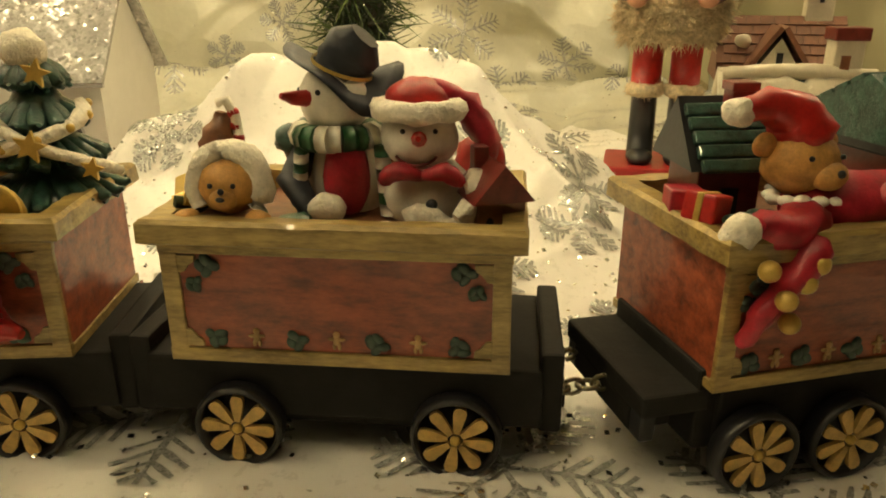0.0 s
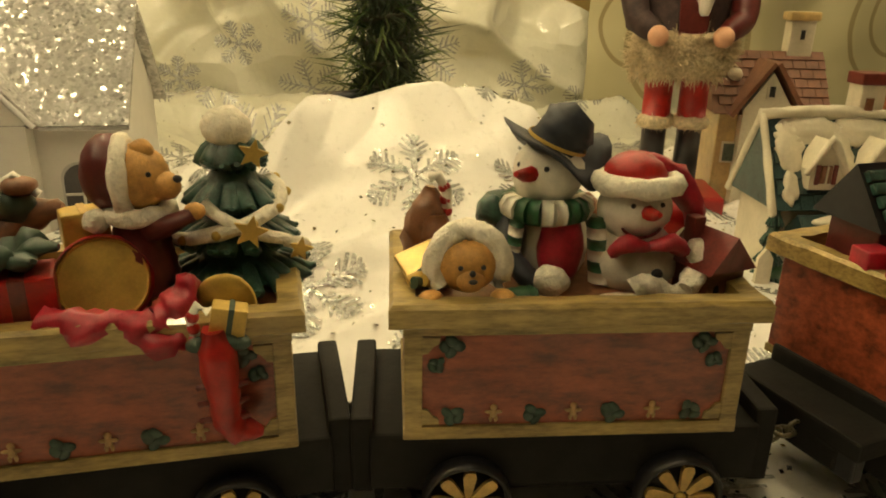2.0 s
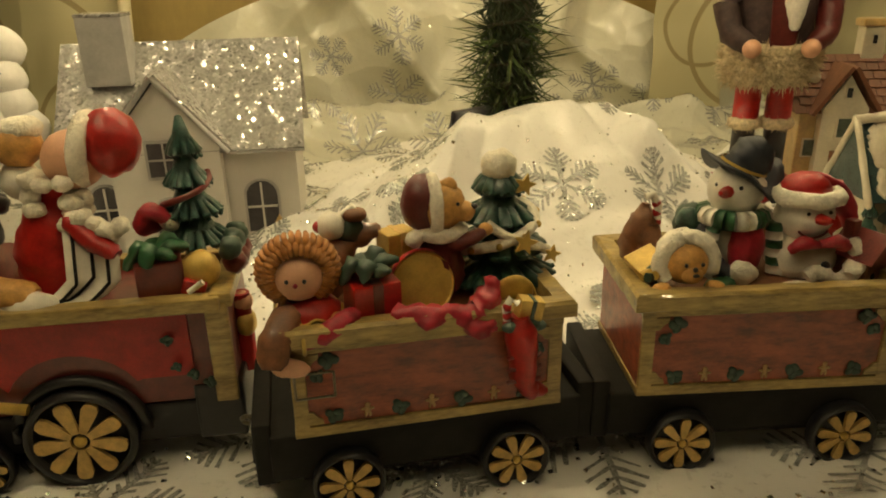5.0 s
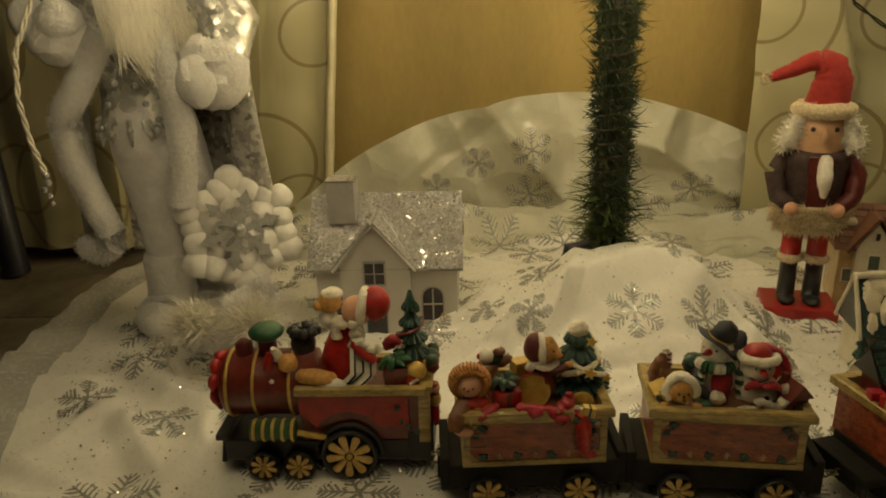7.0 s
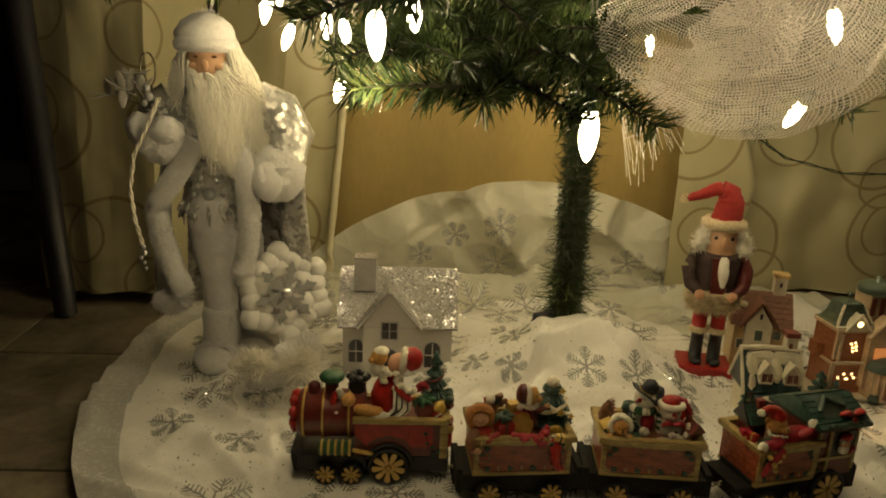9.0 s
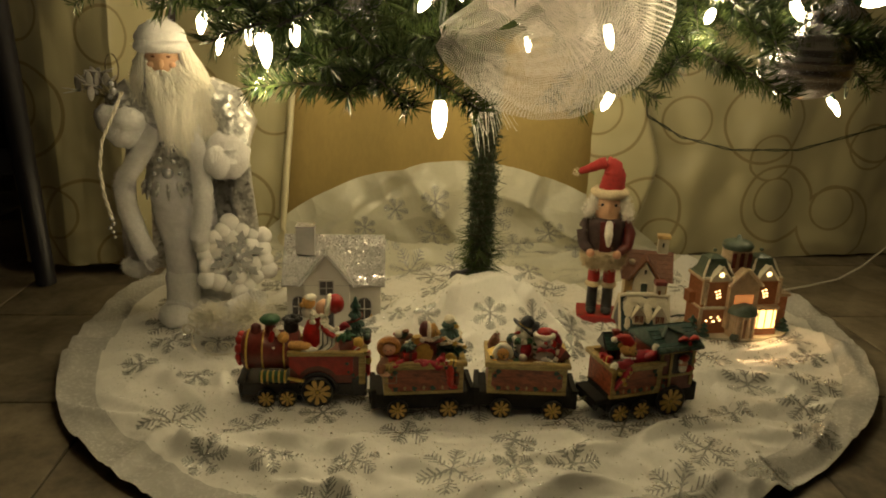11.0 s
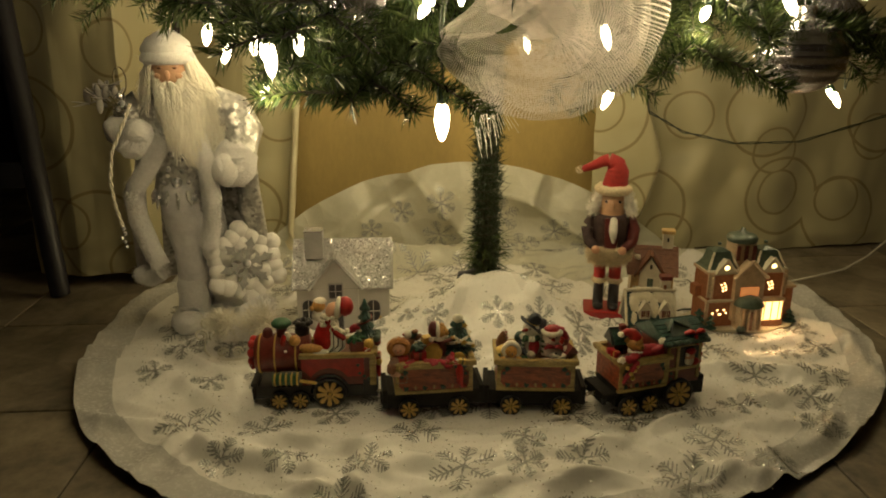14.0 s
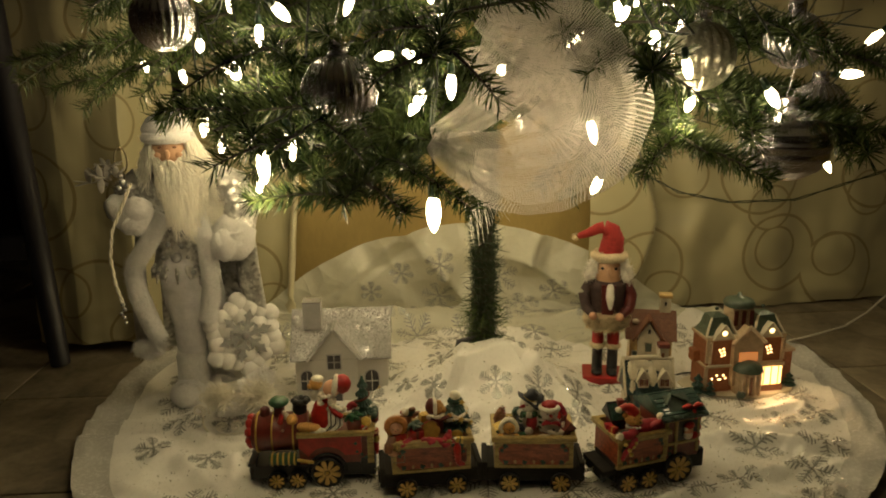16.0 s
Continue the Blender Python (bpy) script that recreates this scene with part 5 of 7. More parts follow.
    k.part("gilt_basket", th, "gilt basket of greenery", adj(1, 2, -4))
    for p, r, mt in (((-18, 14, 92), (8, 7, 9), HOLLY), ((-22, 8, 96), (5, 5, 5), PINE), ((10, 20, 88), (12, 8, 10), BROWN), ((40, 14, 88), (9, 9, 10), RED)):
        MM().blob(p, r, mt, 1.2).part("wrapped_gift", th)


def doll_wagon():
    th = wagon_at((-0.168, 0.225), 3.5, "brick red resin wagon with a doll, teddy and pine")
    chassis(th, 124, 57, 15, 35)
    for x in (-33.5, 33.0):
        wheel_parts(th, x, -33, 13.6, 14.0)
        wheel_parts(th, x, 31, 13.6, 14.0)
    box_body(th, 102, 60, 35, 73)
    t = MM()
    painted_tree(t, (36, 4, 78), 23, 48, PINE, 4)
    t.blob((35.5, 2, 128), (7.2, 6.8, 6.2), FLEECE, 1.2)
    garl = [(36 + r * math.cos(a), 4 + r * math.sin(a), z) for a, r, z in [(math.radians(170 + 17 * i), 24.5 * (1 - 0.72 * (15 + 1.3 * i) / 48), 93 + 1.3 * i) for i in range(14)]]
    t.tube(garl, 2.8, FLEECE, 8, 0.7, 0.5, flat=0.8)
    g2 = [(36 + r * math.cos(a), 4 + r * math.sin(a), z) for a, r, z in [(math.radians(235 + 17 * i), 24.5 * (1 - 0.72 * (29 - 2.4 * i) / 48), 107 - 2.4 * i) for i in range(9)]]
    t.tube(g2, 2.6, FLEECE, 8, 0.7, 0.5, flat=0.8)
    for i in range(1, 14, 2):
        p = Vector(garl[i])
        d = (p - Vector((36, 4, p.z))).normalized()
        t.blob(p + d * 2.2, 1.5, BRASS, seg=8, rings=6)
    for c, r in (((41, -17, 101), 5.2), ((43, -9, 122), 4.6), ((55, -9, 92), 4.0)):
        t.star(c, r, BRASS, 1.4, rot(0, 15, 0))
    t.part("pine_figure", th, "painted green pine with a white garland", adj(1, 4, -4))
    b = MM()
    b.blob((8, -6, 119), (11, 10.5, 11), TEDDY, 0.5)
    b.blob((17, -10, 117), (5.5, 5, 4.6), TEDDY, 0.3)
    b.blob((21.5, -12, 119.5), (1.6, 1.6, 1.3), BLACK, seg=8, rings=6)
    b.blob((13.5, -15.2, 122), 0.9, BLACK, seg=8, rings=6)
    b.blob((11, -8, 128), (4, 3, 4), TEDDY, 0.2)
    b.blob((0, -3, 120), (9.5, 11, 13), BURGUNDY, 0.6)
    b.tube([(4.5 + 0.0 * i, -5 + 11.2 * math.cos(a), 119 + 12 * math.sin(a)) for i, a in enumerate([2 * math.pi * i / 18 for i in range(18)])], 2.9, FLEECE, 8, 0.8, 0.5, close=True)
    b.tube([(8 + 9 * math.cos(a), -6 + 8.5 * math.sin(a), 107.5) for a in [2 * math.pi * i / 18 for i in range(18)]], 3.2, FLEECE, 8, 0.9, 0.5, close=True)
    b.blob((-5, -10, 106), 4.2, FLEECE, 0.7)
    b.cloth([(8, -4, 106), (7, -5, 96), (8, -6, 84)], [9, 11, 12], BURGUNDY, 0.7, 0.9)
    b.cloth([(12, -12, 102), (20, -15, 106), (25, -14, 108)], [5, 4.5, 3.5], BURGUNDY, 0.5)
    b.blob((26, -14, 109), (3.4, 3, 3), TEDDY, 0.2)
    b.part("teddy_figure", th, "painted teddy in a maroon cap, looking sideways", adj(3, 4, -3, 0.88, (8, -6, 84)))
    d = MM()
    c = Vector((-46, -21, 103))
    d.blob(c, (11, 9.5, 10.5), SKIN)
    for i in range(58):
        a = math.radians(-55 + 290 * (i % 29) / 28 + (5 if i > 28 else 0))
        ring = 0.0 if i < 29 else 2.6
        p = c + Vector(((12 + ring) * math.cos(a), 2 + ring, 2 + (10.8 + ring) * math.sin(a)))
        o = Vector((math.cos(a), 0, math.sin(a)))
        d.tube([p - o * 2.2 + Vector((0, -5.6, 0)), p - o * 0.4 + Vector((0, -6.6, 0)), p + o * 1.8 + Vector((0, -5.4, 0)), p + o * 2.9 + Vector((0, -2, 0)), p + o * 2.2 + Vector((0, 3, 0))], [0.5, 1.25, 1.45, 1.45, 1.0], GINGER, 7, 0.5, 0.6)
    d.blob(c + Vector((0, 6, 3)), (14, 9, 12.5), GINGER, 1.0)
    face(d, c, 9.9, -10, nose=CRIMSON, nose_r=1.1, up=0.16, eye_r=1.0, spread=0.42)
    rows = []
    for r, z in ((4, 93.5), (9, 92), (13, 88.5), (13.4, 86.8)):
        rows.append([(-43 + r * math.cos(a) * 1.05, -20 + r * math.sin(a) * 0.95, z + (1.0 * math.cos(9 * a) if r > 12 else 0)) for a in [2 * math.pi * i / 36 for i in range(36)]])
    d.grid(rows, RED, close_u=True)
    d.tube([(-43 + 13.8 * math.cos(a) * 1.05, -20 + 13.2 * math.sin(a), 86.6 + 1.1 * math.cos(9 * a)) for a in [2 * math.pi * i / 54 for i in range(54)]], 0.7, BRASS, 5, close=True)
    d.cloth([(-44, -18, 90), (-46, -20, 80), (-47, -24, 78)], [9, 10, 8], BURGUNDY, 0.6, 0.9)
    d.cloth([(-52, -26, 88), (-58, -36, 82), (-60, -41, 74)], [7.5, 7.5, 6.5], BROWN, 0.6)
    d.blob((-53, -39, 69.5), (8.5, 4, 4.2), SKIN, 0.3, rot(0, 12, 0))
    d.cloth([(-44, -33, 80), (-38, -36, 81), (-31, -34, 85), (-24, -30, 87)], [6.4, 5.2, 5.4, 4], CRIMSON, 0.9, 0.85)
    d.tube([(-46.5, -36 + 4.6 * math.cos(a), 79 + 4.8 * math.sin(a)) for a in [2 * math.pi * i / 16 for i in range(16)]], 1.0, BRASS, 6, close=True)
    d.part("doll_figure", th, "painted rag doll with ginger curls leaning over the rim", adj(1, 3, -4, 0.84, (-46, -26, 78)))
    fr = MM()
    for x0, x1, z0, z1 in ((-50, -36, 64, 64), (-50, -36, 54, 54), (-50, -50, 54, 64), (-36, -36, 54, 64)):
        fr.tube([(x0, -34.5, z0), (x1, -34.5, z1)], 0.5, STEEL, 5)
    fr.part("wire_square", th, "thin square outline on the panel")
    p = MM()
    p.box((-20, -20, 86), (18, 16, 18), RED, rot(0, 0, 12), 0.8)
    p.box((-20, -20, 86), (4, 16.8, 18.6), DARK_RED, rot(0, 0, 12), 0.4)
    gb = p.part("gift_box", th, "red gift box", adj(1, 3, -4))
    for i in range(7):
        a = i * 0.9
        MM().cloth([(-21, -19, 97), (-21 + 6 * math.cos(a), -19 + 6 * math.sin(a), 101 + 2 * math.sin(2 * a)), (-21 + 11 * math.cos(a), -19 + 9 * math.sin(a), 98 + 3 * math.cos(a))], [2, 4, 2], HOLLY, 0.8).part("bow_loop", gb)
    g = MM()
    g.lathe([(0.01, -2), (12, -2), (12.8, 0), (12, 2), (11.4, 1.2), (0.01, 1.2)], BRASS, Matrix.Translation((0, -16, 89)) @ rot(68, 0, 8), 28, smooth=False)
    g.lathe([(12.6, -2.4), (13.4, 0), (12.6, 2.4)], RED, Matrix.Translation((0, -16, 89)) @ rot(68, 0, 8), 28)
    g.part("toy_drum", th, "gold toy drum lying on its side", adj(1, 3, -4))
    sp = MM()
    sp.blob((33, -24, 84), (8.4, 3, 9.4), BRASS, 0.2, rot(14, 0, 0))
    sp.lathe([(8.2, 0), (8.8, 0.6), (8.2, 1.2)], BRASS, Matrix.Translation((33, -26.4, 84)) @ rot(76, 0, 0), 24)
    sp.part("horn", th, "gold horn bell facing out", adj(1, 2, -4))
    r = MM()
    r.cloth([(-12, -30, 84), (-2, -33, 83), (8, -34, 83.5), (16, -33, 82), (21, -31, 86), (24, -28, 93)], [5, 5.6, 4.6, 5.2, 5.4, 3], CRIMSON, 2.6, 0.8)
    r.cloth([(12, -34, 81), (17, -36, 78), (22, -35, 78)], [5, 5.6, 4], CRIMSON, 2.4)
    r.part("red_drape", th, "crimson cloth draped along the rim", adj(1, 3, -4))
    st = MM()
    st.cloth([(32, -40, 74), (32.5, -41, 66), (33, -41, 58), (33, -41, 51), (36, -41, 46), (41, -41, 44.5)], [11, 10.6, 9.4, 9, 8.4, 5], RED, 0.6, 0.5)
    for z in (62, 56.5, 51):
        st.tube([(26 + 14 * i / 8, -44.6 + 0.08 * (i - 4) ** 2, z + 0.8 * math.sin(i)) for i in range(9)], 0.9, DARK_RED, 6)
    sk = st.part("stocking", th, "red stocking hung over the rim", adj(0, 2, 2, 0.92, (32, -40, 60)))
    g = MM()
    for i in range(5):
        g.blob((27 + i * 3, -42 - (i % 2), 75 + (i % 2)), (3, 2.6, 2.2), HOLLY, 0.7)
    g.part("holly_sprig", sk)
    MM().box((36, -39, 81), (10, 7, 9), BRASS, rot(0, 12, 0), 0.6).box((36.5, -39.2, 81), (1.6, 7.6, 9.4), HOLLY, rot(0, 12, 0), 0.2).part("small_gift", sk)
    cc = MM()
    cc.tube([(27, -40, 74), (26, -40, 83), (28, -40, 86.5), (31, -40, 84.5)], 1.6, WHITE, 8)
    for t in range(3):
        cc.blob((26.5, -40.4, 76 + t * 3.6), 1.9, RED, seg=8, rings=6)
    cc.part("candy_cane", sk)
    s = MM()
    s.blob((-32, 2, 110), (6, 6, 5.6), WHITE, 0.3)
    s.blob((-26, 4, 108), (6, 6, 6), HOLLY, 1.0)
    s.blob((-23, 2, 114), (5, 5, 3), BROWN, 0.4)
    s.tube([(-30, 2, 113), (-24, 2, 117), (-18, 2, 111)], 1.4, WHITE, 7)
    s.cloth([(-34, 6, 84), (-32, 6, 98), (-24, 6, 104), (-14, 4, 106)], [10, 11, 6, 3], BROWN, 1.0)
    s.blob((-37, 2, 110), 2.4, RED)
    s.part("tiny_snowman", th, "tiny snowman with a brown hat", adj(1, 3, -5))
    MM().box((-6, 4, 96), (13, 11, 11), BRASS, rot(0, 0, 20), 0.8).box((-6, 4, 96), (2.4, 11.6, 11.6), SPOKE, rot(0, 0, 20), 0.3).part("gold_gift", th)


def engine():
    th = holder("toy_engine", "maroon resin steam engine carrying a bearded gift bringer", "toy train", pose(-0.325, 0.257, 0.0015, 0, 0, 0), "toy train")
    c = MM()
    c.box((-2, 0, 22), (158, 50, 18), BLACK, bevel=1.5)
    c.box((74, 0, 26), (20, 54, 26), BLACK, bevel=1.5)
    c.part("chassis", th, "black chassis")
    cow = MM()
    for i in range(-5, 6):
        cow.tube([(-80, i * 4.4, 34), (-90 + abs(i) * 1.4, i * 4.8, 12)], 2.2, CHARCOAL, 7)
    cow.box((-82, 0, 34), (10, 52, 5), BLACK, bevel=1)
    cow.part("cowcatcher", th)
    for x, r, z in ((-49, 12.5, 12.5), (-21, 12.5, 12.5), (19, 22, 22)):
        wheel_parts(th, x, -32, z, r)
        wheel_parts(th, x, 27, z, r)
    b = MM()
    m = Matrix.Translation((-84, 0, 70)) @ rot(0, 90, 0)
    b.lathe([(0.01, 2), (20, 2), (25, 5), (26, 10), (26, 28), (27.2, 29), (27.2, 33), (26, 34), (26, 56), (27, 57), (27, 61), (26, 62), (26, 76), (0.01, 76)], DARK_RED, m, 32)
    b.part("boiler", th, "maroon boiler")
    hb = MM()
    for z in (31, 59, 10):
        hb.lathe([(26.6, z - 1.4), (27.8, z - 1), (27.8, z + 1), (26.6, z + 1.4)], BRASS, m, 32)
    hb.part("boiler_band", th, "brass bands")
    n = MM()
    for i in range(9):
        a = 2 * math.pi * i / 9
        n.blob((-85, 17 * math.cos(a), 72 + 17 * math.sin(a)), (5, 7, 7), RED, 1.0, seg=9, rings=7)
    n.blob((-84, 0, 72), (5, 12, 12), DARK_RED, 0.8)
    n.part("wreath", th, "red wreath on the boiler front")
    d = MM()
    d.lathe([(7.5, 92), (7, 98), (6.6, 104), (3, 107), (0.01, 107.4)], BURGUNDY, Matrix.Translation((-64, 0, 0)), 18)
    d.part("dome", th)
    s = MM()
    s.lathe([(8.5, 92), (7.2, 100), (7.2, 112), (9, 114), (8, 115)], DARK_RED, Matrix.Translation((-45, 0, 0)), 20)
    s.lathe([(8, 113), (13, 117), (14, 120), (10.5, 124), (4, 126), (0.01, 126.3)], GREEN, Matrix.Translation((-45, 0, 0)), 24)
    s.part("smoke_pipe", th, "stack with a flared green cap", adj(0, 0, -6))
    p = MM()
    p.lathe([(0.01, 0), (8, 0), (8, 34), (0.01, 34)], GREEN, Matrix.Translation((-56, -30, 44)) @ rot(0, 90, 0), 20)
    for i in range(5):
        p.lathe([(8.2, 2 + i * 7.4), (9.2, 3.2 + i * 7.4), (8.2, 4.6 + i * 7.4)], BRASS, Matrix.Translation((-56, -30, 44)) @ rot(0, 90, 0), 20)
    p.tube([(-20, -31, 42), (-8, -32, 40), (2, -32, 38)], 2.4, BRASS, 8)
    p.part("cylinder", th, "banded brass and green cylinder")
    cab = MM()
    cab.box((32, 0, 53), (100, 52, 42), DARK_RED, bevel=1.2)
    cab.part("cab", th)
    pan = MM()
    o = [(-18, 72), (66, 72), (66, 45), (46, 45)] + [(19 + 27 * math.cos(a), 34 + 24 * math.sin(a)) for a in [math.radians(25 + 130 * i / 10) for i in range(11)]] + [(-18, 58)]
    pan.slab(o, 2.2, RED, Matrix.Translation((0, -28, 0)))
    pan.part("side_panel", th, "bright red curved side panel")
    ar = MM()
    ar.tube([(19 + 25 * math.cos(a), -28, 22 + 25 * math.sin(a)) for a in [math.radians(0 + 180 * i / 16) for i in range(17)]], 3.0, BLACK, 8, flat=0.8)
    ar.part("wheel_arch", th)
    g = MM()
    g.box((30, -28, 76.5), (100, 8, 6), GOLD, bevel=1)
    g.box((78, -28, 54), (9, 4, 44), GOLD, bevel=1)
    g.box((80, 0, 77), (9, 58, 6), GOLD, bevel=1)
    g.box((30, 24, 76.5), (100, 8, 6), GOLD, bevel=1)
    for x, z in ((60, 50), (66, 46), (72, 42), (58, 62)):
        holly(g, x, -30, z, 0.7)
    g.part("frame", th, "old gold painted frame")
    nut = MM()
    nut.tube([(84.5, -6, 34), (84.5, -6, 70)], 4.0, RED, 10)
    nut.blob((85, -6, 66), 4.6, SKIN)
    nut.blob((85.5, -6, 56), (4.6, 6.5, 6), BRASS, 0.3)
    nut.part("soldier_figure", th, "small painted soldier on the cab's back")
    sf = MM()
    sf.cloth([(14, 2, 78), (12, 2, 92), (16, 2, 106), (20, 2, 116)], [18, 17, 14, 9], RED, 0.9, 0.9)
    sf.blob((27, 0, 130), (12, 11, 12), SKIN, 0.3)
    for i in range(26):
        a = rng.uniform(0, 2 * math.pi)
        sf.blob((20 + 9 * math.cos(a), -6 + 5 * math.sin(a), 118 + rng.uniform(-9, 7)), (4.2, 4, 3.4), FLEECE, 0.8, seg=9, rings=7)
    sf.tube([(32 + 2.0 * math.cos(a), 0 + 11.5 * math.sin(a), 134 + 12 * math.cos(a)) for a in [2 * math.pi * i / 18 for i in range(18)]], 3.6, FLEECE, 8, 0.9, 0.5, close=True)
    sf.blob((42, 0, 136), (11.5, 11.5, 13.5), RED, 0.8)
    sf.cloth([(26, -10, 108), (34, -14, 100), (40, -16, 96)], [6.5, 6.5, 5], RED, 0.7)
    for i in range(7):
        sf.blob((24 + i * 3.4, -12 - i * 0.6, 107 + 3 * math.sin(i)), (4, 3.6, 3.4), FLEECE, 0.8, seg=9, rings=7)
    sf.part("bearded_figure", th, "painted gift bringer in red with a white beard")
    bl = MM()
    rows = []
    for i in range(14):
        t = i / 13
        z = 106 - 28 * min(1, t * 1.35)
        y = -13 - 12 * t
        x0 = 22 - (20 * max(0, t - 0.55) / 0.45)
        rows.append([(x0 + k * 20 / 10 - 0 * t, y - 1.2 * math.sin(k * 0.9), z + 1.0 * math.cos(k * 1.2)) for k in range(11)])
    bl.grid(rows, WHITE)
    bl.grid([[(x, y + 1.6, z - 1.2) for x, y, z in r] for r in rows], WHITE)
    for k in (2, 5, 8):
        bl.tube([Vector(r[k]) + Vector((0, -0.4, 0.3)) for r in rows], 0.7, CHARCOAL, 5)
    bl.blob((8, -24, 78), (12, 5, 7), WHITE, 0.8)
    bl.part("list_scroll", th, "white striped scroll draped over the side")
    te = MM()
    te.blob((6, 4, 136), (9.5, 9, 9), TEDDY, 0.5)
    te.blob((8, 5, 142), (8.5, 8, 5), FLEECE, 0.8)
    te.blob((-2, 0, 134), (4, 4, 3.6), TEDDY, 0.2)
    te.blob((4, 4, 122), (8, 7, 8), WHITE, 0.7)
    te.part("teddy_figure", th, "teddy in a white cap held up")
    o2 = MM()
    o2.blob((-18, 4, 100), (10, 10, 12), BLACK, 1.6)
    for i in range(8):
        a = i * 0.8
        o2.blob((-16 + 9 * math.cos(a), 4 + 8 * math.sin(a), 112), (5, 5, 4), BLACK, 1.0, seg=9, rings=7)
    o2.part("coal_sack", th, "black sack top")
    b2 = MM()
    b2.blob((-26, -16, 94), (8, 7.5, 7.5), TEDDY, 0.5)
    b2.cloth([(-16, -18, 84), (-4, -20, 84), (8, -21, 82)], [7, 8, 7], TEDDY, 0.6, 0.8)
    b2.cloth([(-34, -12, 96), (-36, -14, 104)], [6, 4.5], FLEECE, 0.8)
    b2.blob((-38, -20, 80), 4, FLEECE, 0.6)
    b2.cloth([(-40, -14, 100), (-42, -15, 90)], [5, 6], RED, 0.6)
    b2.part("teddy_figure", th, "teddy lying along the boiler")
    tr = MM()
    painted_tree(tr, (68, 4, 88), 15, 50, PINE, 4)
    tr.tube([(68 + r * math.cos(a), 4 + r * math.sin(a), z) for a, r, z in [(math.radians(150 + 26 * i), 12 - 0.4 * i, 106 + 1.6 * i) for i in range(10)]], 1.4, DARK_RED, 6)
    tr.part("pine_figure", th)
    pr = MM()
    pr.box((56, -16, 85), (18, 15, 14), DARK_RED, rot(0, 0, 14), 0.8)
    gb = pr.part("gift_box", th, "dark red gift")
    for i in range(7):
        a = i * 0.9
        MM().cloth([(56, -16, 93), (56 + 6 * math.cos(a), -16 + 5 * math.sin(a), 97 + 2 * math.sin(2 * a)), (56 + 12 * math.cos(a), -16 + 9 * math.sin(a), 93 + 3 * math.cos(a))], [2, 4, 2.4], GREEN, 0.8).part("bow_loop", gb)
    MM().blob((72, -16, 86), (8, 7, 8), BRASS, 0.6).part("gold_ball", th)
    MM().box((70, -22, 81), (9, 6, 6), RED, rot(0, 20, 0), 0.6).tube([(68, -25, 80), (74, -25, 84)], 1.3, WHITE, 6).part("small_gift", th)
    MM().cloth([(50, 0, 100), (54, -4, 108), (60, -4, 104)], [6, 5.5, 4], CRIMSON, 0.8).blob((60, -4, 103), (4, 4, 4), FLEECE, 0.7).part("toy_cap", th)
    w = MM()
    for i in range(6):
        w.blob((84, -10 + 5 * i, 92 - (i % 2) * 8), (5, 5, 5), DARK_RED if i % 2 else HOLLY, 0.9, seg=9, rings=7)
    w.part("garland", th)


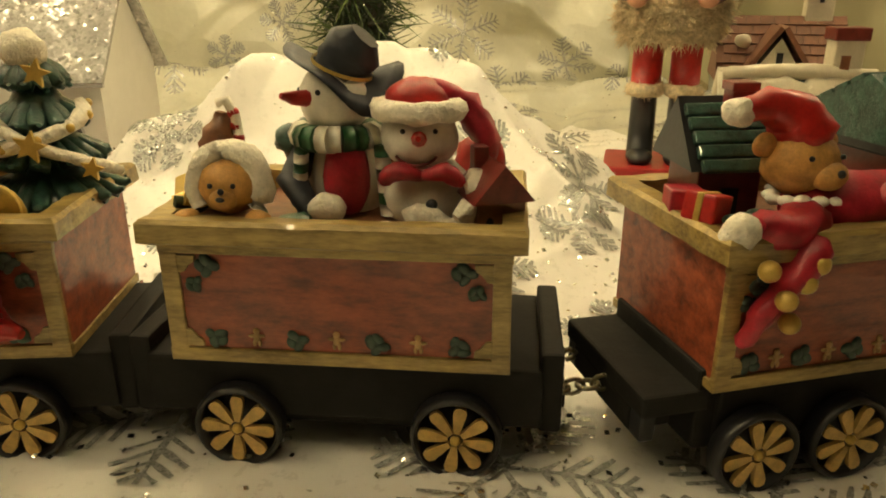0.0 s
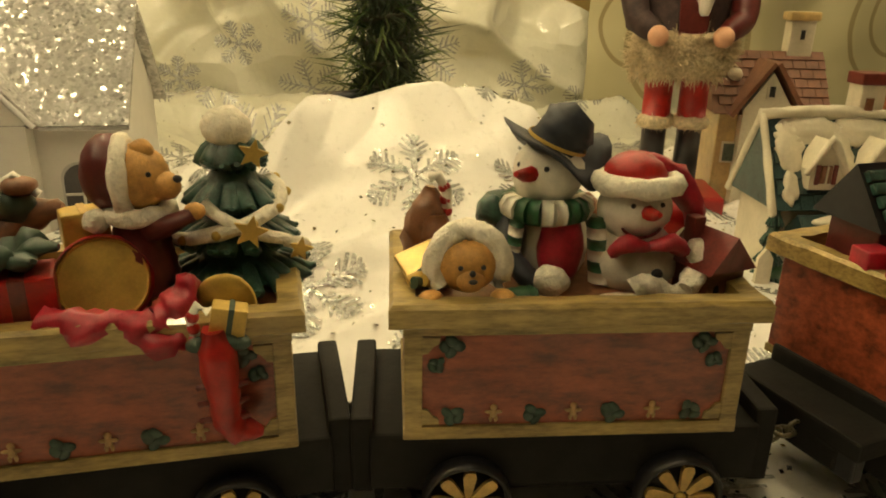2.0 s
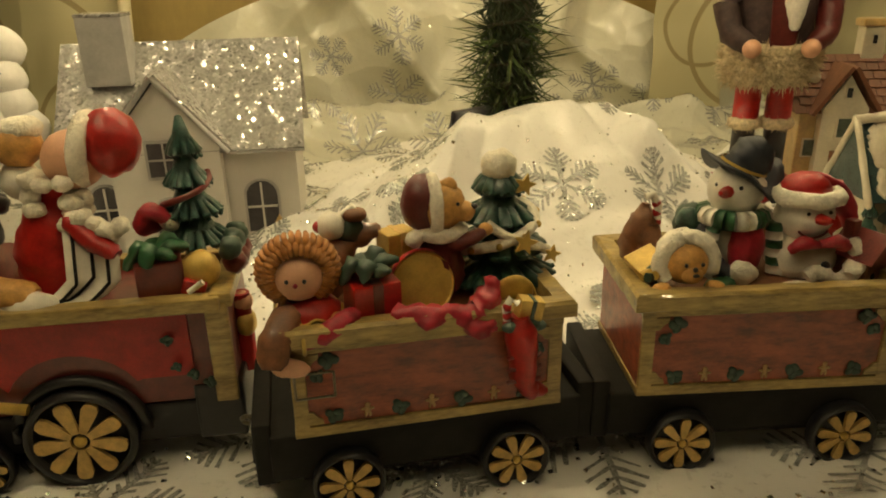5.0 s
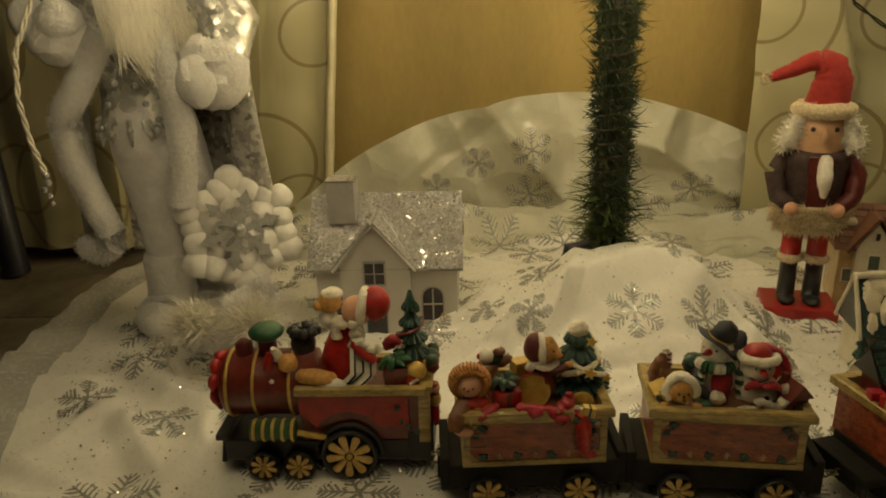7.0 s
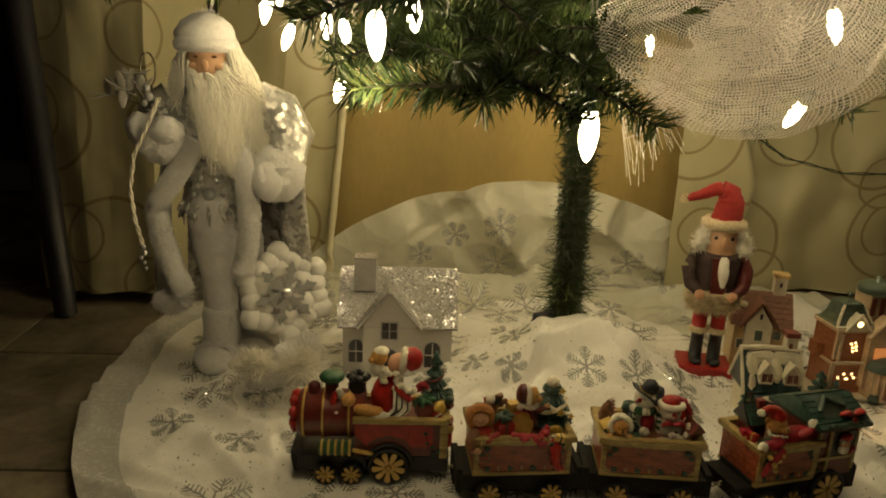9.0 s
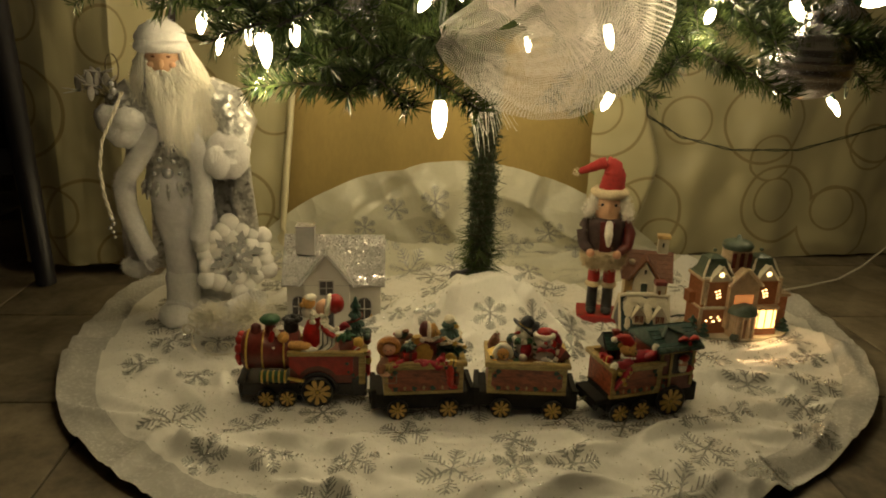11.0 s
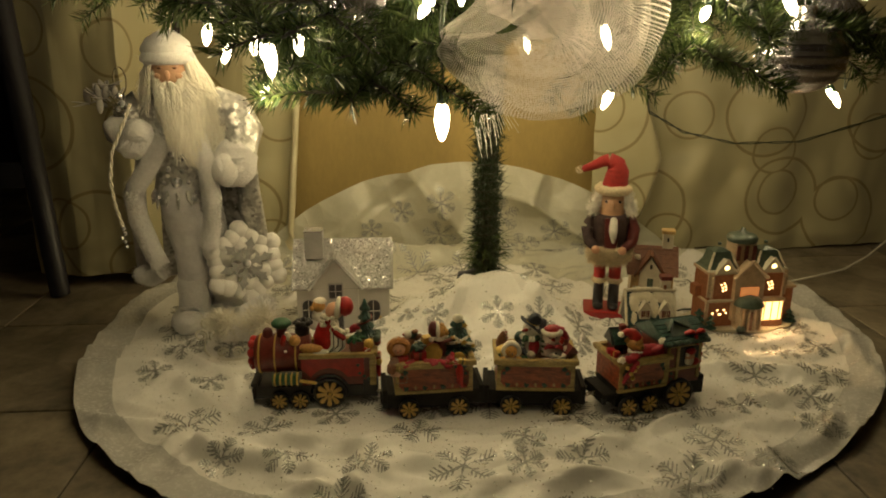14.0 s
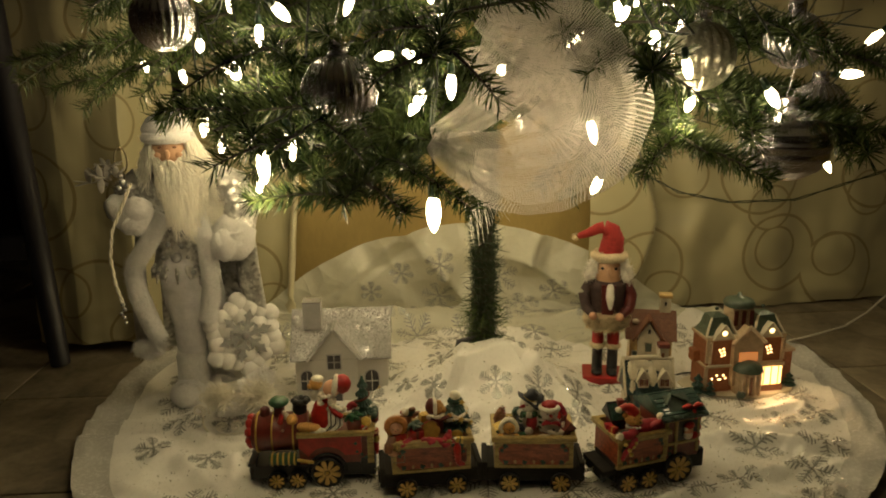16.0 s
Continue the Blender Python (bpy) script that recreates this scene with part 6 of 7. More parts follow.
def caboose():
    th = holder("toy_caboose", "maroon resin caboose with a lying teddy and green roof", "toy train", pose(0.1345, 0.2225, 0.0015, 0, 0, 14), "toy train")
    chassis(th, 126, 56, 15, 35)
    for x, r in ((-52, 14), (-20, 14), (25, 21.5)):
        wheel_parts(th, x, -33, r, r)
        wheel_parts(th, x, 31, r, r)
    pl = MM()
    pl.box((-76, 0, 30), (22, 54, 7), CHARCOAL, bevel=1.2)
    pl.box((-80, 0, 23), (14, 40, 9), CHARCOAL, bevel=1.2)
    for k in (-1, 1):
        pl.box((-84, k * 22, 25), (5, 8, 14), BLACK, bevel=1)
    pl.part("end_platform", th, "charcoal end platform with steps")
    ln = MM()
    for k in range(4):
        ln.tube([(-88 - 5 * k + 3.6 * math.cos(a), -4 + (2.6 * math.sin(a) if k % 2 else 0), 26 + (0 if k % 2 else 2.6 * math.sin(a))) for a in [2 * math.pi * q / 12 for q in range(12)]], 0.8, STEEL, 6, close=True)
    ln.part("coupling_chain", th, "short bright metal chain")
    box_body(th, 73, 60, 35, 74, -31)
    c = MM()
    c.box((29, 0, 66), (56, 58, 62), DARK_RED, bevel=1)
    c.part("cabin", th, "dark red cabin")
    y = -30
    for x in (5, 20, 54):
        MM().box((x, y, 68), (4, 3, 54), GOLD, bevel=0.5).part("post", th, "old gold post")
    for z in (58, 92):
        MM().box((29, y, z), (53, 3, 4), GOLD, bevel=0.5).part("rail", th, "old gold rail")
    for z in (52, 44):
        o = MM()
        holly(o, 12, y - 0.5, z, 0.8)
        o.part("holly_sprig", th)
    w = MM()
    w.box((37, y, 75), (30, 2, 28), BLACK, bevel=0.4)
    w.blob((37, y - 3, 74), (7, 4, 7), SKIN, 0.3)
    w.blob((36, y - 4, 69), (7, 4, 6), FLEECE, 0.8)
    w.blob((38, y - 3, 82), (8, 4, 5), RED, 0.5)
    w.blob((32, y - 3.5, 79), (3, 3, 3), FLEECE, 0.5)
    w.blob((47, y - 2, 66), (6, 4, 5), RED, 0.8)
    w.part("window_figure", th, "red-capped painted face at the window")
    r = MM()
    r.prism((29, 0, 98), (70, 76, 20), PINE, "x")
    r.box((29, 0, 97), (70, 76, 4), BLACK, bevel=0.8)
    roof = r.part("roof", th, "dark green roof")
    for i in range(6):
        for s in (-1, 1):
            MM().box((29, s * (36 - i * 6.0), 100 + i * 3.2), (68, 5.6, 1.8), PINE, rot(-s * 28, 0, 0), 0.4).part("roof_slat", roof)
    # reflection on the front slope, put in as a plate of lighter colour
    MM().box((28, -17, 110.6), (36, 26, 1.6), GREY_GREEN, rot(28, 0, 0), 0.4).part("roof_reflection", roof, "lighter green plate for the reflection on the front slope")
    for k in (-1, 1):
        MM().cloth([(44, -28, 106), (44 + k * 8, -30, 110), (44 + k * 14, -28, 107)], [2.4, 5, 3], RED, 1.2).part("bow_loop", th, "red bow")
    MM().cloth([(44, -32, 104), (42, -39, 95)], [3, 2.4], RED, 0.5).part("bow_tail", th, "red bow")
    for i in range(9):
        MM().blob((0 + i * 7, -37 + 2 * (i % 2), 98 + (i % 3)), (5, 3.6, 3), HOLLY, 1.0, seg=9, rings=7).part("holly_leaf", th)
    MM().cloth([(8, -22, 112), (22, -8, 119), (40, -20, 112)], [3, 3, 3], HOLLY, 1.0).part("garland", th)
    side = MM()
    for z in (50, 62, 74, 86):
        side.blob((58, -22, z), (4, 7, 6), RED if z % 4 else HOLLY, 1.0)
    side.part("garland", th)
    h = MM()
    mm = rot(0, 0, -8)
    h.box((-52, 8, 90), (22, 24, 26), BURGUNDY, mm, 0.6)
    h.prism((-52, 8, 100), (32, 34, 22), BLACK, "x", mm)
    for i in range(5):
        MM().box((-52, -8 + i * 3.4 - 2, 102 + i * 4), (31, 4.6, 2.4), PINE, mm @ rot(52, 0, 0), 0.8).part("roof_log", th, "", adj(4, 3, -6, 0.9, (-52, 8, 78)))
    h.box((-50, 2, 118), (8, 7, 16), DARK_RED, mm, 0.5)
    h.box((-50, 2, 126), (9.4, 8.4, 3), DARK_RED, mm, 0.5)
    h.box((-54, -5, 88), (6, 1.4, 10), CHARCOAL, mm)
    h.part("toy_house", th, "small toy hut with a dark green log roof", adj(4, 3, -6, 0.9, (-52, 8, 78)))
    t = MM()
    t.blob((-37, -16, 102), (11, 10, 9.5), TEDDY, 0.5)
    t.blob((-34, -24, 99.5), (5.5, 4.6, 4.2), TEDDY, 0.3)
    t.blob((-33.4, -28.2, 101), 1.2, BLACK, seg=8, rings=6)
    for k in (-1, 1):
        t.blob((-36 + k * 5, -25, 105), 0.8, BLACK, seg=8, rings=6)
        t.blob((-38 + k * 10, -14, 107), (3.6, 3, 3.6), TEDDY, 0.3)
    t.cloth([(-36, -14, 109), (-40, -13, 115), (-47, -12, 118), (-56, -13, 117)], [10, 8, 5.5, 3.4], RED, 0.7, 0.9)
    t.blob((-58, -13.5, 116.5), 4.2, FLEECE, 0.9)
    for i in range(14):
        a = 2 * math.pi * i / 14
        t.blob((-35 + 11 * math.cos(a), -19 + 8 * math.sin(a), 93 + 0.6 * math.cos(3 * a)), (2.6, 2.4, 1.5), WHITE, 0.3, seg=8, rings=6)
    t.cloth([(-36, -18, 90), (-26, -20, 89), (-12, -20, 90), (0, -22, 90)], [9, 11, 11, 9], CRIMSON, 0.9, 0.85)
    t.cloth([(-40, -26, 88), (-50, -32, 87), (-60, -33, 89)], [7, 7, 6], CRIMSON, 0.9, 0.85)
    t.blob((-66, -33, 88), (6, 5, 6), FLEECE, 0.5, rot(0, 30, 0))
    t.cloth([(-46, -36, 84), (-52, -38, 76), (-58, -37, 67), (-62, -36, 58)], [6.5, 5.5, 5, 4], CRIMSON, 1.0, 0.7)
    t.cloth([(-16, -26, 92), (-8, -30, 98), (-4, -30, 103)], [6, 5.4, 5], CRIMSON, 0.7)
    t.blob((-4, -30, 106), (6, 5, 6), FLEECE, 0.9)
    t.part("teddy_figure", th, "teddy in a red cap and suit lying over the rim", adj(0, 3, -6))
    for p in ((-47, -41, 81), (-56, -42, 72), (-50, -41, 76), (-52, -40, 64), (-61, -40, 80)):
        bl = MM()
        bl.bell(p, 3.0, BRASS)
        bl.part("bell", th, "", adj(0, 3, -6))
    MM().box((-66, -14, 85), (9, 10, 8), RED, rot(0, 10, 25), 0.8).box((-66, -14, 85), (9.5, 2, 8.5), BRASS, rot(0, 10, 25), 0.3).part("small_gift", th, "shiny red gift")
    MM().box((-66, -2, 84), (10, 9, 7), CRIMSON, rot(0, 0, -15), 0.8).part("small_gift", th, "shiny red gift")
    g = MM()
    for i in range(8):
        g.blob((-64 + i * 2, -24 + (i % 3) * 2, 81 + (i % 2) * 2), (3.4, 3, 2), HOLLY, 0.8, seg=9, rings=7)
    g.part("holly_sprig", th)


engine()
doll_wagon()
snowman_wagon()
caboose()


# ---- the card house with a glitter roof ----
def glitter_house():
    th = holder("paper_house", "white card house with a silver glitter roof", "ornament house", pose(-0.303, 0.482, 0.002, 0, 0, 0))
    b = MM()
    x0, x1, y0, y1, ze, zr = -77, 77, 0, 96, 88, 146
    b.raw([(x0, y0, 0), (x1, y0, 0), (x1, y1, 0), (x0, y1, 0), (x0, y0, ze), (x1, y0, ze), (x1, y1, ze), (x0, y1, ze), (x0, 48, zr), (x1, 48, zr)],
          [(0, 1, 5, 4), (2, 3, 7, 6), (1, 2, 6, 9, 5), (3, 0, 4, 8, 7), (3, 2, 1, 0), (4, 5, 9, 8), (6, 7, 8, 9)], CARD, False)
    b.part("wall", th)
    g = MM()
    o = [(-38, 0), (36, 0), (36, 88), (-1, 130), (-38, 88)]
    g.slab(o, 14, CARD, Matrix.Translation((-10, -12, 0)))
    g.part("gable", th, "projecting white gable")
    for s in (-1, 1):
        r = MM()
        ya, yb = (-10, 50) if s < 0 else (106, 46)
        za, zb = ze - 8, zr + 4
        n = Vector((0, -(zb - za), (yb - ya))).normalized() * 3 * (1 if s < 0 else -1)
        v = [Vector((-84, ya, za)), Vector((84, ya, za)), Vector((84, yb, zb)), Vector((-84, yb, zb))]
        r.raw(v + [p + n for p in v], [(3, 2, 1, 0), (4, 5, 6, 7), (0, 1, 5, 4), (1, 2, 6, 5), (2, 3, 7, 6), (3, 0, 4, 7)], ROOF_GLITTER, False)
        r.part("roof", th, "silver glitter roof slope")
    gr = MM()
    for s in (-1, 1):
        xe = -11 + s * 44
        v = [Vector((xe, -17, 82)), Vector((-11, -17, 134)), Vector((-11, 34, 134)), Vector((xe, 10, 82))]
        n = Vector((s * 2.2, 0, 2.0))
        gr.raw(v + [p + n for p in v], [(3, 2, 1, 0), (4, 5, 6, 7), (0, 1, 5, 4), (1, 2, 6, 5), (2, 3, 7, 6), (3, 0, 4, 7)], ROOF_GLITTER, False)
    gr.part("gable_roof", th, "silver glitter gable roof")
    e = MM()
    for s in (-1, 1):
        e.tube([(-11, -18, 134), (-11 + s * 44, -18, 82)], 1.8, CARD_EDGE, 6)
    e.tube([(-84, -10, 80), (-55, -10, 80)], 1.6, CARD_EDGE, 6)
    e.tube([(33, -10, 80), (84, -10, 80)], 1.6, CARD_EDGE, 6)
    e.part("eave", th, "grey card edge under the roof")
    c = MM()
    c.box((-47, 30, 148), (30, 26, 46), CARD_EDGE, bevel=0.5)
    c.box((-47, 30, 172), (31, 27, 2.4), ROOF_GLITTER, bevel=0.4)
    c.part("chimney", th, "grey chimney with glitter top")

    def arch(x, y, w, z0, z1, name):
        o = [(-w, z0), (w, z0)] + [(w * math.cos(a), z1 - w + w * math.sin(a)) for a in [math.radians(180 * i / 10) for i in range(11)]]
        k = MM()
        k.slab(o, 1.2, PANE, Matrix.Translation((x, y - 1.6, 0)))
        k.slab([(px * 1.16, pz if pz == z0 else pz + 1.6) for px, pz in o], 0.8, CARD_EDGE, Matrix.Translation((x, y - 0.9, 0)))
        if name == "window":
            k.box((x, y - 2.2, (z0 + z1) / 2), (1.4, 1.2, z1 - z0 - 2), CARD)
            k.box((x, y - 2.2, (z0 + z1) / 2), (2 * w - 1, 1.2, 1.4), CARD)
        k.part(name, th)

    arch(-58, 0, 10, 24, 58, "window")
    arch(50, 0, 11, 18, 56, "window")
    arch(-11, -12, 11, 2, 50, "door")
    k = MM()
    k.box((-11, -13, 78), (25, 2, 28), CARD_EDGE)
    for sx in (-1, 1):
        for sz in (-1, 1):
            k.box((-11 + sx * 5.6, -14, 78 + sz * 6.2), (9.6, 1.6, 10.8), PANE)
    k.part("window", th, "square four-pane window")
    s = MM()
    s.slab([(-9, 0), (9, 0), (8, 20), (0, 34), (-7, 22)], 3, OCHRE, Matrix.Translation((62, -16, 0)))
    s.part("cut_out_tree", th, "small tan cut-out tree by the wall")


glitter_house()


# ---- the nutcracker ----
def fur(b, pts, r, mat, n, length):
    """Short fur standing out from a line."""
    b.tube(pts, r, mat, 12, r * 0.25, 0.3)
    P = [Vector(p) for p in pts]
    verts, faces = [], []
    for _ in range(n):
        s = rng.random() * (len(P) - 1)
        i = min(int(s), len(P) - 2)
        p = P[i].lerp(P[i + 1], s - i)
        d = Vector((rng.gauss(0, 1), rng.gauss(0, 1), rng.gauss(0, 1))).normalized()
        p = p + d * r * 0.8
        d = (d + Vector((rng.gauss(0, 0.5), rng.gauss(0, 0.5), rng.gauss(-0.2, 0.5)))).normalized()
        w = d.cross(Vector((rng.gauss(0, 1), rng.gauss(0, 1), 1))).normalized() * length * 0.10
        k = len(verts)
        verts += [p - w, p + w, p + d * length * rng.uniform(0.6, 1.1)]
        faces.append((k, k + 1, k + 2))
    b.raw(verts, faces, mat, False)


def nutcracker():
    b = MM()
    b.box((0, 0, 10), (76, 62, 20), BASE_RED, bevel=2.5)
    for k in (-1, 1):
        b.tube([(k * 13, 0, 24), (k * 13, 0, 70)], [9.4, 9.0], BLACK, 18)
        b.blob((k * 13, -8, 24), (9.6, 15, 6), BLACK)
        b.tube([(k * 13, 0, 74), (k * 13, 0, 112)], 10.4, RED, 18)
        ring = [(k * 13 + 9 * math.cos(a), 9 * math.sin(a), 71) for a in [2 * math.pi * i / 12 for i in range(13)]]
        fur(b, ring, 5.0, FUR_TAN, 420, 5)
    for z, r, n in ((110, 27, 1300), (117, 30, 1500), (124, 31, 1400), (131, 31, 1000)):
        ring = [(r * math.cos(a), r * 0.78 * math.sin(a), z) for a in [2 * math.pi * i / 18 for i in range(19)]]
        fur(b, ring, 6.0, FUR_TAN, n, 11)
    b.lathe([(0.01, 108), (30, 110), (33, 120), (31, 135), (30, 150), (31, 170), (33, 182), (28, 192), (0.01, 196)], PLAID, Matrix.Scale(0.8, 4, (0, 1, 0)), 28)
    b.slab([(-9, 0), (9, 0), (12, 60), (-12, 60)], 3, BURGUNDY, Matrix.Translation((0, -27, 128)))
    b.cloth([(3, -28, 186), (3, -35, 168), (4, -35, 150)], [10, 12, 5], WHITE_FUR, 1.2, 0.6)
    for k in (-1, 1):
        b.cloth([(k * 31, 0, 184), (k * 40, -4, 165), (k * 36, -14, 144), (k * 24, -25, 136)], [10, 11, 10, 8], PLAID if k < 0 else BURGUNDY, 0.6, 0.9)
        b.blob((k * 22 - 2, -31, 134), 7.2, SKIN)
    b.lathe([(22, 190), (23, 204), (23, 228), (0.01, 230)], ROSE_SKIN, None, 26)
    b.blob((0, -24, 210), (3.4, 5, 8), ROSE_SKIN)
    for k in (-1, 1):
        b.blob((k * 11, -20.6, 216), (2.6, 1.6, 2.6), BLACK)
        fur(b, [(k * 21, -6, 226), (k * 27, -8, 212), (k * 33, -8, 196)], 9, WHITE_FUR, 700, 11)
    b.cloth([(0, 16, 228), (0, 24, 208), (0, 26, 190)], [18, 20, 14], WHITE_FUR, 1.0, 0.7)
    ring = [(23.5 * math.cos(a), 23.5 * math.sin(a), 234) for a in [2 * math.pi * i / 18 for i in range(19)]]
    fur(b, ring, 8.0, FUR_TAN, 900, 6)
    b.cloth([(2, 0, 236), (4, 0, 250), (5, 0, 264), (2, 0, 276), (-8, -1, 283), (-20, -2, 281), (-36, -3, 273), (-52, -3, 267)], [23, 22, 20, 17, 13, 10.5, 8, 6], FELT_RED, 1.0, 0.9)
    fur(b, [(-57, -3, 266), (-58, -3, 265)], 6.5, FUR_TAN, 300, 4)
    b.thing("nutcracker", "wooden nutcracker in red cap on a red base", "nutcracker", m=pose(0.157, 0.519, 0.002, 0, 0, -14))


nutcracker()


# ---- the tall bearded figure ----
def winter_figure():
    b = MM()
    # trousers and plush boots
    b.cloth([(5, 4, 70), (5, 2, 105), (4, 0, 140), (0, 0, 180), (-1, 0, 212), (0, 2, 250)], [24, 26, 28, 33, 38, 40], VELVET, 2.2, 0.85)
    b.cloth([(46, 22, 50), (44, 22, 120), (34, 18, 200), (22, 10, 250)], [24, 28, 32, 36], VELVET, 2.0, 0.8)
    for x, y in ((1, -6), (50, 18)):
        b.lathe([(0.01, 8), (26, 10), (29, 30), (26, 60), (27, 84), (24, 94), (0.01, 95)], PLUSH, Matrix.Translation((x + 3, y + 8, 0)), 22)
        b.ball((x - 3, y - 12, 24), (31, 36, 25), PLUSH, None, 20, 14, 3.0, 0.12)
        fur(b, [(x - 3, y - 24, 24), (x, y + 6, 30)], 25, PLUSH, 900, 5)
        fur(b, [(x + 3, y + 8, 40), (x + 3, y + 8, 84)], 25, PLUSH, 700, 5)
    # waistcoat with a flared, pointed hem
    b.lathe([(45, 226), (43, 240), (38, 262), (37, 290), (46, 330), (56, 366), (40, 404), (0.01, 412)], BROCADE, Matrix.Translation((2, 0, 0)) @ Matrix.Scale(0.78, 4, (0, 1, 0)), 30, 0.03, 8)
    for k in range(-3, 4):
        a = math.radians(k * 24)
        b.cloth([(2 + 40 * math.sin(a), -33 * math.cos(a), 244), (2 + 45 * math.sin(a), -37 * math.cos(a), 232), (2 + 47 * math.sin(a), -38 * math.cos(a), 220 + 5 * (k % 2))], [9, 8, 3], BROCADE, 0.6, 0.4)
    for x, z, r in ((2, 262, 9), (-2, 308, 5), (14, 302, 6), (6, 326, 4.5), (-14, 240, 4), (2, 246, 4.5), (26, 236, 5), (-8, 284, 4.5), (12, 280, 4), (20, 262, 3.6), (-18, 262, 3.6), (8, 344, 4), (-6, 336, 3.4), (30, 246, 3.4), (-28, 238, 3.4)):
        b.blob((x, -31 - 0.05 * (z - 240), z), r, JEWEL, seg=10, rings=8)
    # coat that hangs open: brocade outside, satin lining
    rows = []
    for i in range(17):
        t = i / 16
        z = 378 - 300 * t
        w = 84 + 40 * t
        rows.append([(6 + w * math.sin(a), 14 + (26 + 34 * t) * math.cos(a) + 5 * math.sin(8 * a + 2 * t) * t, z) for a in [math.radians(-30 + 138 * k / 34) for k in range(35)]])
    b.grid(rows, BROCADE)
    b.grid([[(x * 0.985, y - 3, z) for x, y, z in r] for r in rows], BROCADE)
    rows = []
    for i in range(13):
        t = i / 12
        z = 330 - 222 * t
        rows.append([(-44 - 16 * math.sin(2.2 * t) - (18 + 10 * t) * u, 2 + 12 * math.sin(3 * u + 2 * t) * t + 16 * u, z) for u in [k / 10 for k in range(11)]])
    b.grid(rows, VELVET)
    b.grid([[(x, y + 3, z) for x, y, z in r] for r in rows], BROCADE)
    b.tube([(90, -4, 330), (108, -8, 290), (108, -6, 230), (112, 2, 170), (118, 8, 120)], [20, 24, 22, 22, 20], BROCADE, 18, 5, 0.05, flat=0.5)
    # plush edges of the coat
    for line, r, n in (([(-8, -38, 334), (-34, -40, 290), (-58, -38, 258), (-64, -36, 240), (-60, -36, 205), (-48, -34, 160), (-38, -32, 128)], 14.5, 3200), ([(42, -36, 336), (50, -42, 290), (55, -42, 235), (51, -40, 195), (43, -38, 158)], 14.5, 2600), ([(-72, -18, 110), (-56, -28, 106), (-38, -30, 116)], 15, 900)):
        fur(b, line, r, PLUSH, n * 2, 8)
    # sleeves, cuffs and mittens
    b.tube([(-42, 4, 378), (-66, 0, 362), (-68, -14, 346)], [28, 27, 24], BROCADE, 14, 2, 0.05)
    b.ball((-52, -34, 330), (31, 25, 29), PLUSH, None, 22, 16, 5, 0.09)
    fur(b, [(-54, -34, 332), (-48, -35, 326)], 26, PLUSH, 1700, 6)
    b.ball((-74, -38, 346), (20, 18, 22), PLUSH, None, 20, 14, 4, 0.09)
    b.ball((-42, -50, 346), (21, 17, 19), PLUSH, None, 20, 14, 4, 0.09)
    b.tube([(58, 2, 384), (88, 0, 366), (106, -8, 336), (98, -20, 306)], [28, 34, 32, 28], BROCADE, 16, 2.5, 0.06)
    b.ball((92, -28, 292), (34, 28, 40), PLUSH, None, 22, 16, 5, 0.09)
    fur(b, [(92, -28, 302), (92, -29, 280)], 29, PLUSH, 1900, 6)
    b.ball((80, -52, 284), (20, 16, 26), PLUSH, None, 20, 14, 1.5, 0.09)
    b.cloth([(74, -58, 302), (76, -66, 288)], [8, 6], PLUSH, 0.5)
    # head, cap, beard and long hair
    b.ball((8, -16, 430), (29, 29, 34), ROSE_SKIN)
    b.blob((8, -46, 427), (4.6, 4.6, 7), ROSE_SKIN)
    for k in (-1, 1):
        b.blob((8 + k * 11, -42.5, 437), (3.2, 2.0, 1.8), BROWN)
        b.blob((8 + k * 15, -39, 425), (6, 4, 5), ROSE_SKIN)
        b.cloth([(8 + k * 4, -46, 445), (8 + k * 11, -45, 448), (8 + k * 19, -41, 444)], [2, 2.6, 1.6], HAIR, 0.6)
    b.ball((4, -12, 462), (37, 38, 27), PLUSH, None, 22, 14, 3, 0.1)
    fur(b, [(5 + 31 * math.cos(a), -15 + 32 * math.sin(a), 451) for a in [2 * math.pi * k / 18 for k in range(19)]], 9, PLUSH, 2200, 6)
    fur(b, [(2, -8, 466), (4, -8, 472)], 26, PLUSH, 1200, 6)
    b.ball((14, -34, 386), (24, 16, 24), HAIR, None, 20, 14, 4, 0.1)
    locks = [(rng.uniform(-1, 1), rng.uniform(0, 6.28), rng.uniform(0.75, 1.1)) for _ in range(46)]
    for i in range(1700):
        # beard: locks that spread from the cheeks and chin and end in points
        u, ph, ln = locks[i % 46]
        v = u + rng.gauss(0, 0.05)
        a = math.radians(-90 + 66 * v)
        x, y = 8 + 23 * math.cos(a), -16 + 30 * math.sin(a)
        z = 404 + 24 * abs(v) ** 1.5 + rng.uniform(-8, 6)
        l = (130 - 58 * abs(v) ** 1.2) * ln * rng.uniform(0.45, 1.0)
        pts = []
        for k in range(7):
            t = k / 6
            pts.append((8 + (x - 8) * (1.0 + 1.0 * t * (1 - 0.75 * t)) + 11 * math.sin(4.8 * t + ph) * t + 20 * t + rng.gauss(0, 0.8), y - 4 - 15 * math.sin(min(1, t * 1.8) * math.pi / 2) + 8 * t + 4 * math.cos(3.4 * t + ph) * t, z - l * t))
        b.tube(pts, [0.9, 1.0, 1.0, 0.9, 0.7, 0.5, 0.2], HAIR, 3)
